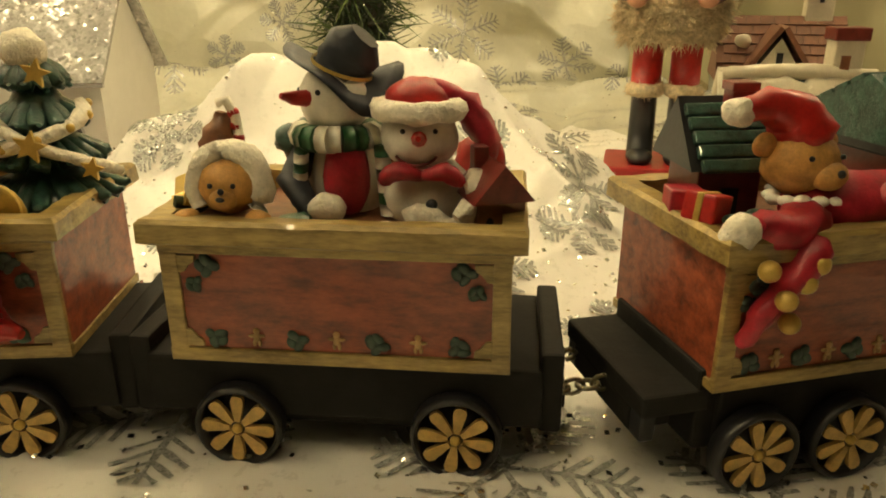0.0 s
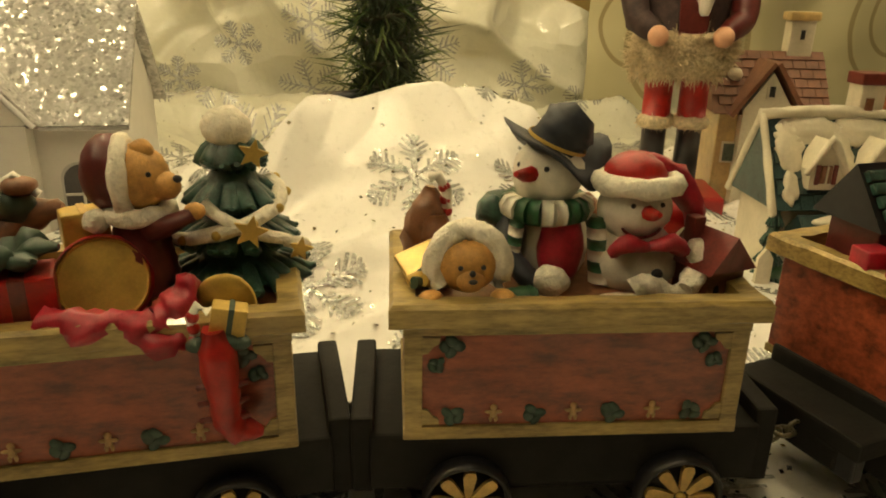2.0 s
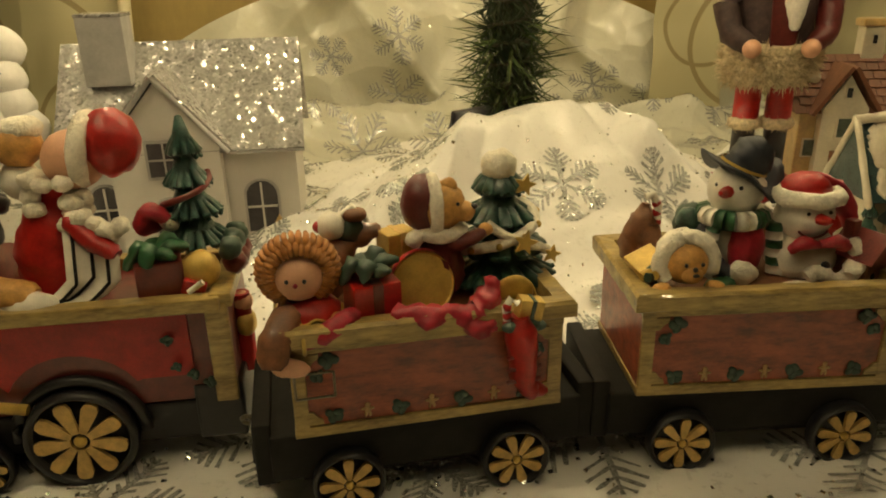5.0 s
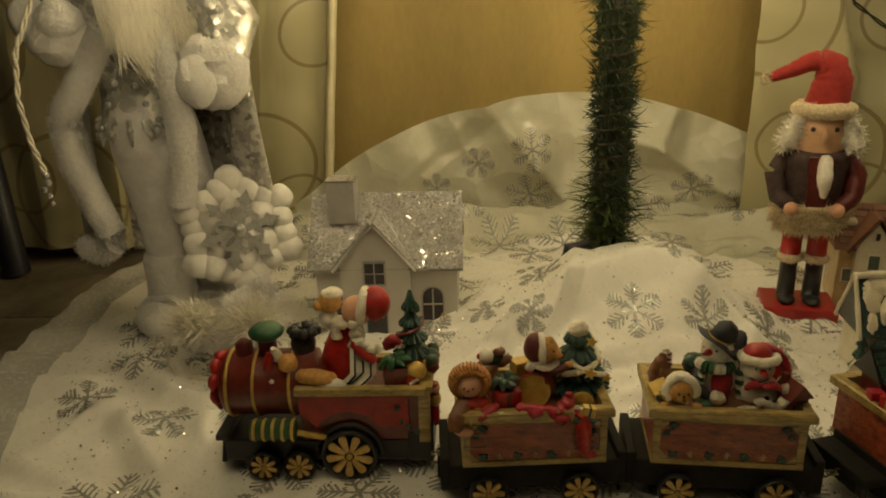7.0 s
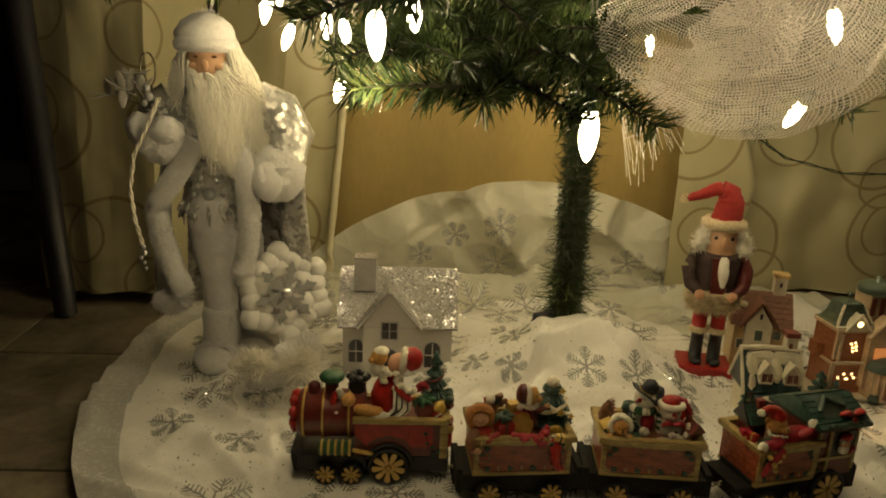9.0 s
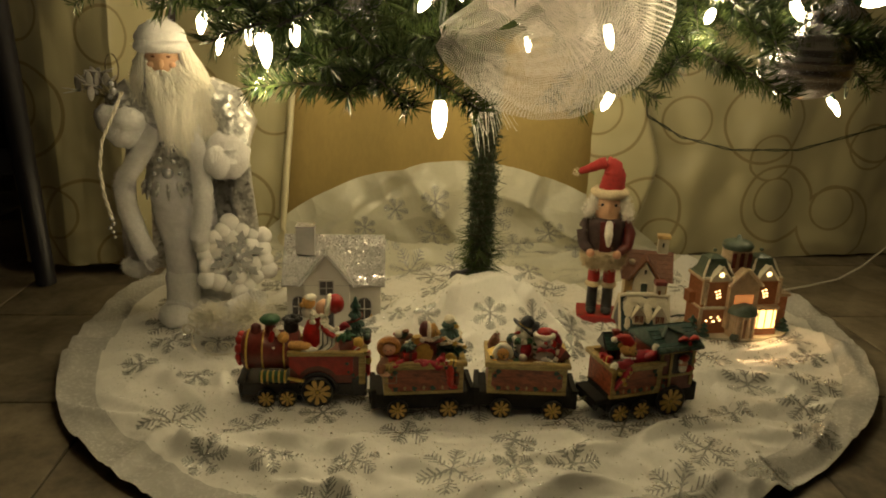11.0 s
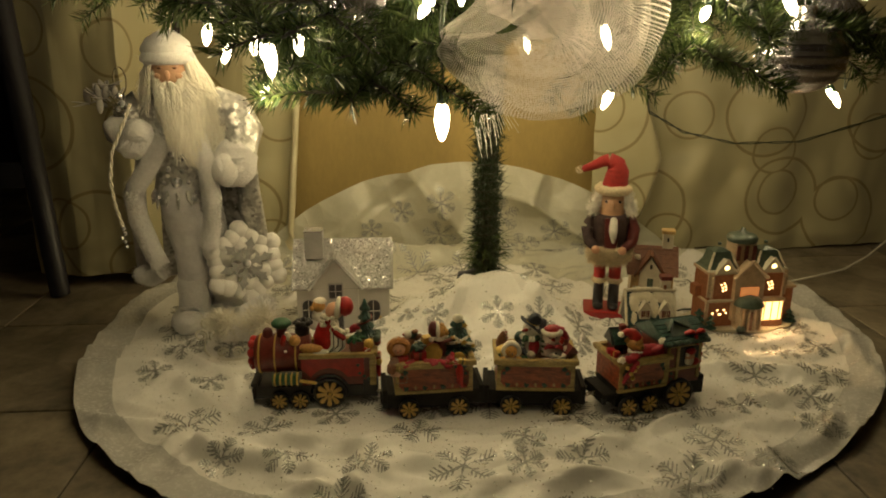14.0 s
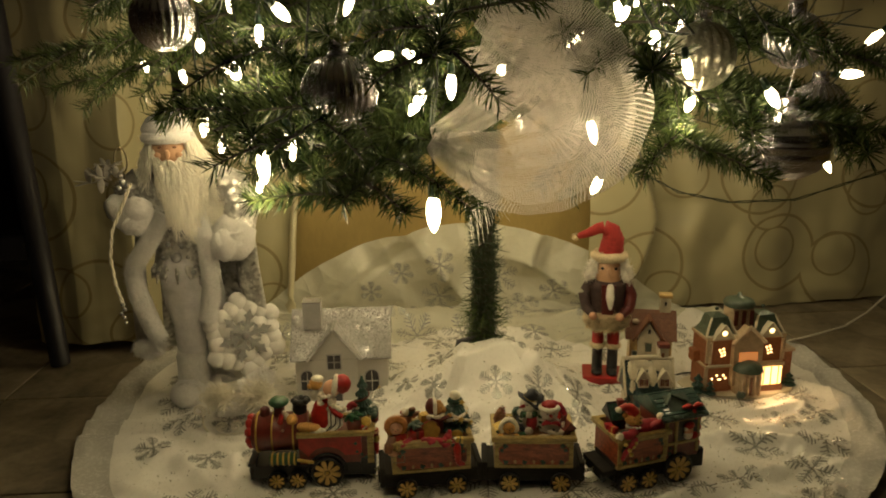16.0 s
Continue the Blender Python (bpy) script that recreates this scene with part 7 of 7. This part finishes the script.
    for i in range(280):
        # moustache
        s = 1 if i % 2 else -1
        l = rng.uniform(18, 46)
        z = 415 + rng.uniform(-4, 3)
        pts = [(8 + s * (2 + 0.5 * l * t) + rng.gauss(0, 0.7), -47 - 5 * math.sin(math.pi * t) + 6 * t + rng.uniform(-2, 1), z - l * 0.75 * t * t) for t in (0, 0.25, 0.5, 0.75, 1)]
        b.tube(pts, [1.2, 1.4, 1.2, 0.9, 0.3], HAIR, 3)
    for i in range(1300):
        # long hair at both sides of the face, out over the shoulders
        s = 1 if rng.random() < 0.8 else -1
        a = math.radians(rng.uniform(-42, 60))
        x, y = s * 31 * math.cos(a), -10 + 30 * math.sin(a)
        l = rng.uniform(70, 150) * (1.0 if s > 0 else 0.62)
        ph = (i % 17) * 0.37
        pts = [(8 + x * (1 + (1.25 if s > 0 else 0.5) * t) + s * 8 * math.sin(5 * t + ph) * t + rng.gauss(0, 0.8), y - 14 * t + 5 * math.cos(3 * t + ph), 456 - l * t) for t in (0, 0.2, 0.4, 0.6, 0.8, 1)]
        b.tube(pts, [1.2, 1.3, 1.3, 1.1, 0.8, 0.25], HAIR, 3)
    spot = pose(-0.558, 0.508, 0.002, 0, 0, 4)
    b.thing("winter_figure", "tall bearded winter figure in white plush and silver brocade", "figurine", m=spot)
    # what he carries: a cord with tassel, and a sprig of clear petals
    c = MM()
    line = [Vector(p) for p in ((-44, -66, 388), (-60, -72, 350), (-76, -74, 318), (-84, -72, 276), (-82, -70, 235), (-75, -68, 200))]
    fine = [line[i].lerp(line[i + 1], k / 10) for i in range(5) for k in range(10)]
    for side in (0, 1):
        c.tube([p + Vector((1.5 * math.cos(q * 0.8 + side * math.pi), 1.5 * math.sin(q * 0.8 + side * math.pi), 0)) for q, p in enumerate(fine)], 1.6, FLEECE, 6)
    for k in range(5):
        c.blob((-76 + 3 * math.sin(k * 2.1), -69 + 2 * math.cos(k * 2.1), 200 - 7 * k), 3.8 - 0.3 * k, JEWEL, seg=9, rings=7)
    c.thing("tassel_cord", "pale twisted cord with a beaded tassel at the hand", "cord", m=spot)
    th = holder("winter_sprig", "frosted sprig with clear petals and beads", "ornament", spot)
    root = Vector((-62, -36, 372))
    for i in range(11):
        a = rng.uniform(0, 6.28)
        d = Vector((math.cos(a) * 0.7 - 0.62, math.sin(a) * 0.4, 0.25 + 0.7 * rng.random())).normalized()
        q = root + d * rng.uniform(28, 62)
        s = MM()
        s.tube([root, root + d * 22, q], [0.9, 0.8, 0.6], STEEL, 5)
        tw = s.part("twig", th)
        for k in range(3):
            e = (d + Vector((rng.gauss(0, 0.8), rng.gauss(0, 0.5), rng.gauss(0, 0.8)))).normalized()
            MM().ball(q + e * 10, (5.0, 1.2, 13), PETAL, e.to_track_quat("Z", "Y").to_matrix().to_4x4(), 9, 6).part("petal", tw)
    for x, z, r in ((-58, 388, 5.5), (-64, 380, 4.5), (-52, 382, 4), (-60, 398, 4.5), (-55, 374, 4)):
        MM().blob((x, -56, z), r, JEWEL, seg=10, rings=8).part("bead", th, "clear bead")
    MM().tube([(-58 + 9 * math.sin(k * 0.4), -52, 420 + 20 * math.cos(k * 0.4)) for k in range(16)], 1.3, STEEL, 6).part("wire_loop", th, "dark wire loop")
    MM().tube([(-62, -36, 352), (-60, -40, 372), (-56, -48, 402)], 1.6, STEEL, 6).part("stem", th)


winter_figure()


def cotton_snowflake():
    th = holder("cotton_snowflake", "large snowflake of cotton balls with a silver star", "ornament", pose(-0.462, 0.492, 0.124, -16, 4, 20))
    for i in range(6):
        a = math.pi / 3 * i + 0.62
        d = Vector((math.cos(a), 0, math.sin(a)))
        e = Vector((-math.sin(a), 0, math.cos(a)))
        for r, o, s in ((12, 0, 14), (30, 0, 15), (57, 2, 14.5), (45, 15, 13.5), (43, -16, 13.5)):
            k = MM()
            k.ball(d * r + e * o + Vector((0, rng.uniform(-3, 3), 0)), s * rng.uniform(0.94, 1.08), COTTON, None, 18, 13, 1.6, 0.10)
            k.part("cotton_ball", th)
    s = MM()
    for i in range(6):
        a = 60 * i + 12
        m = Matrix.Translation((0, -18, 0)) @ rot(0, a, 0) @ Matrix.Diagonal((1.25, 1.0, 0.98, 1.0))
        s.slab([(-3.4, 0), (3.4, 0), (3.0, 14), (10, 22), (7, 25), (3, 22), (3, 28), (7, 34), (4, 36), (0, 46), (-4, 36), (-7, 34), (-3, 28), (-3, 22), (-7, 25), (-10, 22), (-3.0, 14)], 1.6 + 0.05 * i, FELT_SILVER, m)
    s.part("star", th, "silver felt star")
    j = MM()
    j.blob((0, -20, 0), (7, 4, 7), JEWEL)
    j.part("jewel", th, "clear centre jewel")
    p = MM()
    p.tube([(0, 4, -30), (2, 8, -80), (2, 10, -110)], 3, FEATHER, 8)
    p.part("stick", th)


cotton_snowflake()


def sleigh():
    th = holder("wire_sleigh", "small white scrolled wire sleigh filled with feathers", "ornament", pose(-0.462, 0.40, 0.002, 0, 0, 4))
    for y in (-22, 22):
        r = MM()
        r.tube([(-52 + 10 * math.cos(a) * (1 - k * 0.035), y, 46 + 10 * math.sin(a) * (1 - k * 0.035)) for k, a in [(k, math.radians(-60 + 28 * k)) for k in range(20)]], 1.8, WIRE_WHITE, 6)
        r.tube([(-47, y, 37), (-48, y, 22), (-40, y, 8), (-25, y, 3), (10, y, 3), (50, y, 4), (62, y, 12), (62, y, 22), (54, y, 24)], 2.0, WIRE_WHITE, 6)
        r.part("runner", th)
        for x in (-22, 0, 24, 44):
            s = MM()
            s.tube([(x + (9 - k * 0.4) * math.cos(0.55 * k), y, 16 + (9 - k * 0.4) * math.sin(0.55 * k)) for k in range(20)], 1.4, WIRE_WHITE, 6)
            s.part("scroll", th)
    b = MM()
    fur(b, [(-26, 0, 44), (0, 2, 42), (40, 4, 46)], 19, PLUSH, 2200, 9)
    fur(b, [(10, 8, 62), (36, 12, 74), (46, 12, 80)], 17, PLUSH, 1800, 9)
    b.part("seat", th, "cream fluffy filling")
    f = MM()
    verts, faces = [], []
    for i in range(1500):
        c = Vector((rng.choice((-22, -16, 34, 40)) + rng.gauss(0, 7), -14 + rng.gauss(0, 6), 62 + rng.gauss(0, 6)))
        d = Vector((rng.gauss(-0.1, 0.8), rng.gauss(-0.3, 0.5), rng.gauss(0.35, 0.6))).normalized() * rng.uniform(14, 30)
        w = d.cross(Vector((rng.gauss(0, 1), rng.gauss(0, 1), rng.gauss(0, 1)))).normalized() * 0.7
        k = len(verts)
        verts += [c - w * 0.5, c + w * 0.5, c + d * 0.6 + w, c + d * 0.6 - w, c + d]
        faces += [(k, k + 1, k + 2, k + 3), (k + 3, k + 2, k + 4)]
    f.raw(verts, faces, FEATHER, False)
    tagged(f.part("feather_tuft", th, "tufts of cream feather"), kind="stuff")


sleigh()


# ---- the glazed village houses ----
def shingles(b, x0, x1, y0, z0, y1, z1, rows, per, mat):
    """Overlapping shingles on a slope between two level edges."""
    n = Vector((0, -(z1 - z0), (y1 - y0))).normalized()
    if n.z < 0:
        n = -n
    for i in range(rows):
        t0, t1 = i / rows, (i + 1.25) / rows
        for k in range(per):
            xa = x0 + (x1 - x0) * (k + 0.5 * (i % 2) * 0.999) / per
            xb = min(x1, xa + (x1 - x0) / per * 0.95)
            if xb - xa < 0.8:
                continue
            a = Vector((xa, y0 + (y1 - y0) * t0, z0 + (z1 - z0) * t0)) + n * 1.7
            c = Vector((xa, y0 + (y1 - y0) * min(1, t1), z0 + (z1 - z0) * min(1, t1))) + n * 0.3
            w = Vector((xb - xa, 0, 0))
            v = [a, a + w, c + w, c]
            MM().raw(v + [p - n * 1.2 for p in v], [(0, 1, 2, 3), (0, 4, 5, 1), (3, 7, 4, 0), (1, 5, 6, 2)], mat, False).part("shingle", b)


def red_roof_house():
    th = holder("ceramic_house", "ochre ceramic house with terracotta shingle roof", "ornament house", pose(0.251, 0.560, 0.002, 0, 0, -15) @ Matrix.Diagonal((1.03, 1.03, 1.0, 1)))
    w = MM()
    w.box((0, 0, 38), (72, 58, 76), OCHRE, bevel=2)
    w.part("wall", th)
    r = MM()
    r.prism((0, 0, 74), (86, 72, 44), TERRACOTTA, "x")
    shingles(r.part("roof", th, "terracotta shingle roof"), -43, 43, -37, 73, 0, 119, 7, 9, TERRACOTTA)
    g = MM()
    g.slab([(-18, 0), (18, 0), (18, 78), (0, 106), (-18, 78)], 20, SNOW, Matrix.Translation((-4, -40, 0)))
    g.part("gable", th, "cream front gable")
    gr = MM()
    for s in (-1, 1):
        v = [Vector((-4, -45, 112)), Vector((-4 + s * 26, -45, 72)), Vector((-4 + s * 26, -20, 72)), Vector((-4, 0, 112))]
        n = Vector((s * 2.5, 0, 2))
        gr.raw(v + [p + n for p in v], [(0, 1, 2, 3), (4, 5, 6, 7), (0, 1, 5, 4), (1, 2, 6, 5), (2, 3, 7, 6), (3, 0, 4, 7)], TERRACOTTA, False)
    gr.part("gable_roof", th)
    c = MM()
    c.box((24, 4, 124), (18, 16, 40), SNOW, bevel=1)
    c.box((24, 4, 146), (23, 20, 7), OCHRE, bevel=2)
    c.box((24, -4.4, 132), (3, 1, 7), BLACK)
    c.part("chimney", th)
    for x, y, z, sx, sz in ((-4, -41, 92, 4, 8), (-4, -41, 62, 10, 16), (24, -30, 60, 9, 12), (-26, -30, 42, 8, 14)):
        k = MM()
        k.box((x, y, z), (sx + 3, 1.6, sz + 3), SNOW, bevel=0.5)
        k.box((x, y - 0.8, z), (sx, 1.2, sz), GREY_GREEN if sz > 9 else BLACK)
        k.part("window", th)
    s = MM()
    s.blob((-26, -20, 102), (6, 3, 5), SNOW, 0.6, rot(0, 30, 0))
    s.part("snow_patch", th)
    d = MM()
    d.box((-4, -41, 24), (16, 2, 36), BROWN, bevel=1)
    d.part("door", th)


red_roof_house()


def snow_house():
    th = holder("ceramic_house", "snow-covered ceramic house with teal roof and dormers", "ornament house", pose(0.188, 0.392, 0.002, 0, 0, -6) @ Matrix.Diagonal((0.89, 0.90, 1.13, 1)))
    w = MM()
    w.box((0, 0, 22), (78, 44, 44), SNOW, bevel=2)
    w.slab([(-24, 0), (24, 0), (0, 34)], 76, TERRACOTTA, Matrix.Translation((-38, 0, 40)) @ rot(0, 0, -90))
    w.part("wall", th)
    r = MM()
    r.prism((0, 0, 42), (86, 60, 42), TEAL, "x")
    shingles(r.part("roof", th, "teal shingle roof"), -43, 43, -31, 41, 0, 84, 6, 9, TEAL)
    MM().cloth([(-44, 0, 86), (-20, 0, 87), (10, 0, 87), (44, 0, 86)], [3, 4, 4, 3], SNOW, 1.4, 0.9).part("snow_ridge", th, "thick cream snow")
    for x in (-43, 43):
        for k in (-1, 1):
            MM().cloth([(x, 0, 86), (x, k * 16, 63), (x, k * 33, 40)], [2.6, 2.6, 2.6], SNOW, 0.7, 0.9).part("bargeboard", th)
    for x, z, w, k in ((-28, 70, 9, 14), (6, 66, 8, 18), (37, 64, 7, 20), (-14, 78, 24, 9), (22, 78, 22, 9), (-30, 52, 5, 9)):
        MM().blob((x, -(84 - z) * 0.74 - 1, z), (w, 3.0, k), SNOW, 2.2, rot(-36, 0, 0), 18, 12).part("snow_patch", th)
    for x in (-12, 24):
        d = MM()
        d.slab([(-9, 0), (9, 0), (10, 10), (0, 25), (-10, 10)], 18, SNOW, Matrix.Translation((x, -30, 52)))
        d.box((x, -31, 60), (7, 2, 9), BROWN, bevel=0.6)
        d.box((x, -32.2, 60), (1, 1, 9), SNOW)
        for k in (-1, 1):
            d.box((x + k * 5.6, -31.4, 60), (2.6, 1.6, 10), DARK_RED, bevel=0.4)
        d.cloth([(x - 13, -32, 61), (x - 6, -32, 71), (x, -32, 78), (x + 6, -32, 71), (x + 13, -32, 61)], [2.4, 2.6, 2.6, 2.6, 2.4], SNOW, 0.8)
        d.part("dormer", th)
    c = MM()
    c.box((28, 6, 90), (17, 15, 26), SNOW, bevel=1)
    c.box((28, 6, 104), (20, 18, 6), DARK_RED, bevel=1)
    c.box((26, -2, 90), (5, 1.4, 9), BROWN)
    c.part("chimney", th)
    p = MM()
    p.prism((6, -34, 28), (66, 30, 12), TEAL, "x")
    p.blob((4, -38, 37), (24, 8, 3.5), SNOW, 1.2)
    p.box((6, -30, 14), (56, 18, 28), PORCELAIN, bevel=1)
    p.part("porch", th, "teal porch roof with snow")
    for x, z in ((-16, 16), (6, 14), (26, 16)):
        k = MM()
        k.box((x, -40, z), (10, 1.6, 18), GREY_GREEN, bevel=0.5)
        k.part("window", th)
    for x in (-46, -38):
        f = MM()
        f.slab([(-5, 0), (5, 0), (5, 18), (0, 24), (-5, 18)], 3, SNOW, Matrix.Translation((x, -40 + (x + 46), 0)))
        f.part("fence_board", th)
    t = MM()
    painted_tree(t, (-38, -28, 0), 11, 40, PINE, 4)
    t.blob((-36, -30, 8), (9, 8, 6), GREEN, 1.5)
    t.part("bush", th, "small glazed evergreen")


snow_house()


def lit_house():
    th = holder("lit_house", "glazed orange brick mansion lit from inside", "ornament house", pose(0.376, 0.470, 0.002, 0, 0, 4) @ Matrix.Diagonal((1.0, 1.0, 0.92, 1.0)))
    b = MM()
    o = [(-92, -20), (-70, -34), (-10, -42), (40, -44), (80, -34), (100, -16), (100, 30), (60, 52), (-60, 52), (-92, 30)]
    v = [(x, y, 0) for x, y in o] + [(x, y, 8) for x, y in o]
    n = len(o)
    b.raw(v, [tuple(range(n - 1, -1, -1)), tuple(range(n, 2 * n))] + [(i, (i + 1) % n, (i + 1) % n + n, i + n) for i in range(n)], SNOW, False)
    b.part("base", th, "snowy base plate")
    for x in (-68, -16, 16, 68):
        for z in (12, 66):
            q = MM()
            q.box((x, -20.5, z + 22), (6, 4, 44), PORCELAIN, bevel=1)
            q.part("quoin", th)
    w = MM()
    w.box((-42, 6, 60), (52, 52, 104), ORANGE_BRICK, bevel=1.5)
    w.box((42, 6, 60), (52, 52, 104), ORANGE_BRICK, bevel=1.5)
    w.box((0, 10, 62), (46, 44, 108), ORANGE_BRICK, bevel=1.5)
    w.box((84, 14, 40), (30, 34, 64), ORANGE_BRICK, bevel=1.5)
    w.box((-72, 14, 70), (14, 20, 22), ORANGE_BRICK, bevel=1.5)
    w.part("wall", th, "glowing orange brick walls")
    t = MM()
    for x in (-42, 42):
        t.box((x, 6, 58), (57, 57, 5), PORCELAIN, bevel=1.5)
        t.box((x, 6, 112), (58, 58, 6), PORCELAIN, bevel=1.5)
    t.box((84, 14, 74), (36, 40, 6), PORCELAIN, bevel=1.5)
    t.box((84, 14, 86), (14, 14, 20), GREY_GREEN, bevel=1)
    t.part("cornice", th, "pale moulded cornices")
    for x in (-42, 42):
        r = MM()
        r.lathe([(40, 114), (33, 118), (26, 128), (22, 142), (20, 148), (10, 152), (0.01, 154)], GREY_GREEN, Matrix.Translation((x, 8, 0)) @ rot(0, 0, 45), 4, smooth=False)
        r.prism((x, -18, 113), (36, 14, 26), SNOW, "y")
        r.cloth([(x - 28, -18, 116), (x, -20, 116), (x + 28, -18, 116)], [3, 3.4, 3], SNOW, 1.0)
        r.blob((x, 8, 160), 3.5, GREY_GREEN)
        for k in (-1, 1):
            r.cloth([(x + k * 19, -24, 112), (x + k * 9, -25, 127), (x, -25, 140)], [2.4, 2.6, 2.2], SNOW, 0.8)
            r.cloth([(x + k * 27, -16, 118), (x + k * 21, -10, 132), (x + k * 15, -6, 147)], [2.2, 2.4, 2.0], SNOW, 0.8)
        r.part("roof", th, "dark green mansard roof")
        k = MM()
        k.blob((x, -24, 124), (5, 2.5, 5), WINDOW_DIM)
        k.part("window", th, "round lit attic window")
        for dx, dz in ((-4, 90), (2, 92), (4, 86), (-1, 84), (0, 78), (5, 80)):
            k = MM()
            k.blob((x + dx, -20.5, dz), (1.9, 1.2, 1.7), WINDOW_DIM, seg=8, rings=6)
            k.part("window", th, "bright pinhole of a window")
    f = MM()
    f.slab([(-26, 0), (26, 0), (26, 84), (0, 112), (-26, 84)], 20, PORCELAIN, Matrix.Translation((0, -30, 22)))
    f.slab([(-16, 0), (16, 0), (16, 17), (-16, 17)], 2, WINDOW_ORANGE, Matrix.Translation((0, -32, 70)))
    f.part("gable", th, "front gable with an amber panel")
    g = MM()
    for s in (-1, 1):
        g.tube([(0, -31, 136), (s * 30, -31, 104)], 3.2, PORCELAIN, 7)
    g.part("gable_trim", th)
    to = MM()
    to.box((0, 12, 138), (36, 34, 50), PORCELAIN, bevel=1.5)
    for x in (-14, 0, 14):
        to.box((x, -7, 144), (7, 2, 28), BURGUNDY, bevel=0.6)
    to.lathe([(24, 162), (26, 168), (23, 174), (14, 178), (5, 180), (3, 187), (0.01, 188)], GREY_GREEN, Matrix.Translation((0, 12, 0)), 28)
    to.part("tower", th, "square tower with a green cap")
    po = MM()
    po.lathe([(26, 54), (24, 62), (16, 70), (0.01, 74)], GREY_GREEN, Matrix.Translation((0, -30, 0)), 24)
    po.box((0, -30, 30), (40, 26, 46), PORCELAIN, bevel=1.5)
    for x in (-16, -5, 6, 16):
        po.tube([(x, -45, 8), (x, -45, 54)], 2.6, PORCELAIN, 8)
    po.box((0, -44.2, 26), (12, 1.6, 36), BROWN)
    po.part("porch", th, "columned porch with a domed roof")
    bay = MM()
    bay.box((44, -24, 38), (40, 12, 36), WINDOW_LIT, bevel=2)
    bay.part("bay_window", th, "bright lit bay window")
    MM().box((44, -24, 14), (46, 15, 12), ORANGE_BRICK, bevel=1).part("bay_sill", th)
    MM().box((44, -24, 60), (46, 15, 7), PORCELAIN, bevel=1).part("bay_lintel", th)
    for x in (31, 44, 57):
        MM().box((x, -31, 38), (1.6, 1.6, 36), PORCELAIN, bevel=0.3).part("bay_mullion", th)
    for x in (-64, -20, 20, 64):
        MM().tube([(x, -24, 64), (x, -24, 108)], 2.4, PORCELAIN, 8).part("column", th)
    for x in (-42, 42):
        MM().cloth([(x - 26, -23, 61), (x - 8, -25, 62), (x + 8, -25, 61), (x + 26, -23, 61)], [2.4, 3, 3, 2.4], SNOW, 1.0).part("snow_ledge", th)
    for dx, dz in ((-14, 34), (-6, 40), (0, 32), (6, 40), (10, 34), (-2, 32)):
        k = MM()
        k.blob((-42 + dx, -20.5, dz), (1.8, 1.2, 1.8), WINDOW_DIM, seg=8, rings=6)
        k.part("window", th, "bright pinhole of a window")
    k = MM()
    k.blob((78, -3.5, 44), (4, 1.4, 2.4), WINDOW_DIM)
    k.part("window", th, "bright pinhole of a window")
    ev = MM()
    painted_tree(ev, (-78, -16, 8), 14, 34, PINE, 3)
    painted_tree(ev, (-62, -28, 8), 10, 26, PINE, 3)
    painted_tree(ev, (90, -14, 8), 12, 24, PINE, 3)
    ev.blob((-16, -46, 12), (8, 6, 7), GREY_GREEN, 1.5)
    ev.part("bush", th, "glazed evergreens round the walls")
    lamp("house_lamp_light", "AREA", (0.422, 0.428, 0.046), 0.07, (1.0, 0.62, 0.28), 0.034, (0.445, 0.36, 0.0))
    cab = MM()
    cab.tube([(60, 40, 4), (90, 90, 1), (130, 150, 1), (200, 195, 1), (290, 230, 1), (370, 262, 4), (450, 310, 16), (554, 382, 41), (700, 430, 90)], 2.2, WIRE_WHITE, 8)
    cab.thing("power_cable", "white power cable running to the curtain", "cable", m=pose(0.366, 0.468, 0.004))
    dk = MM()
    dk.tube([(-88, -22, 4), (-108, -40, 4), (-120, -10, 4), (-100, 40, 4), (-60, 62, 4), (20, 62, 4)], 1.6, WIRE_DARK, 8)
    dk.thing("lamp_cord", "thin dark cord lying by the lit house", "cable", m=pose(0.366, 0.468, 0.004))


lit_house()
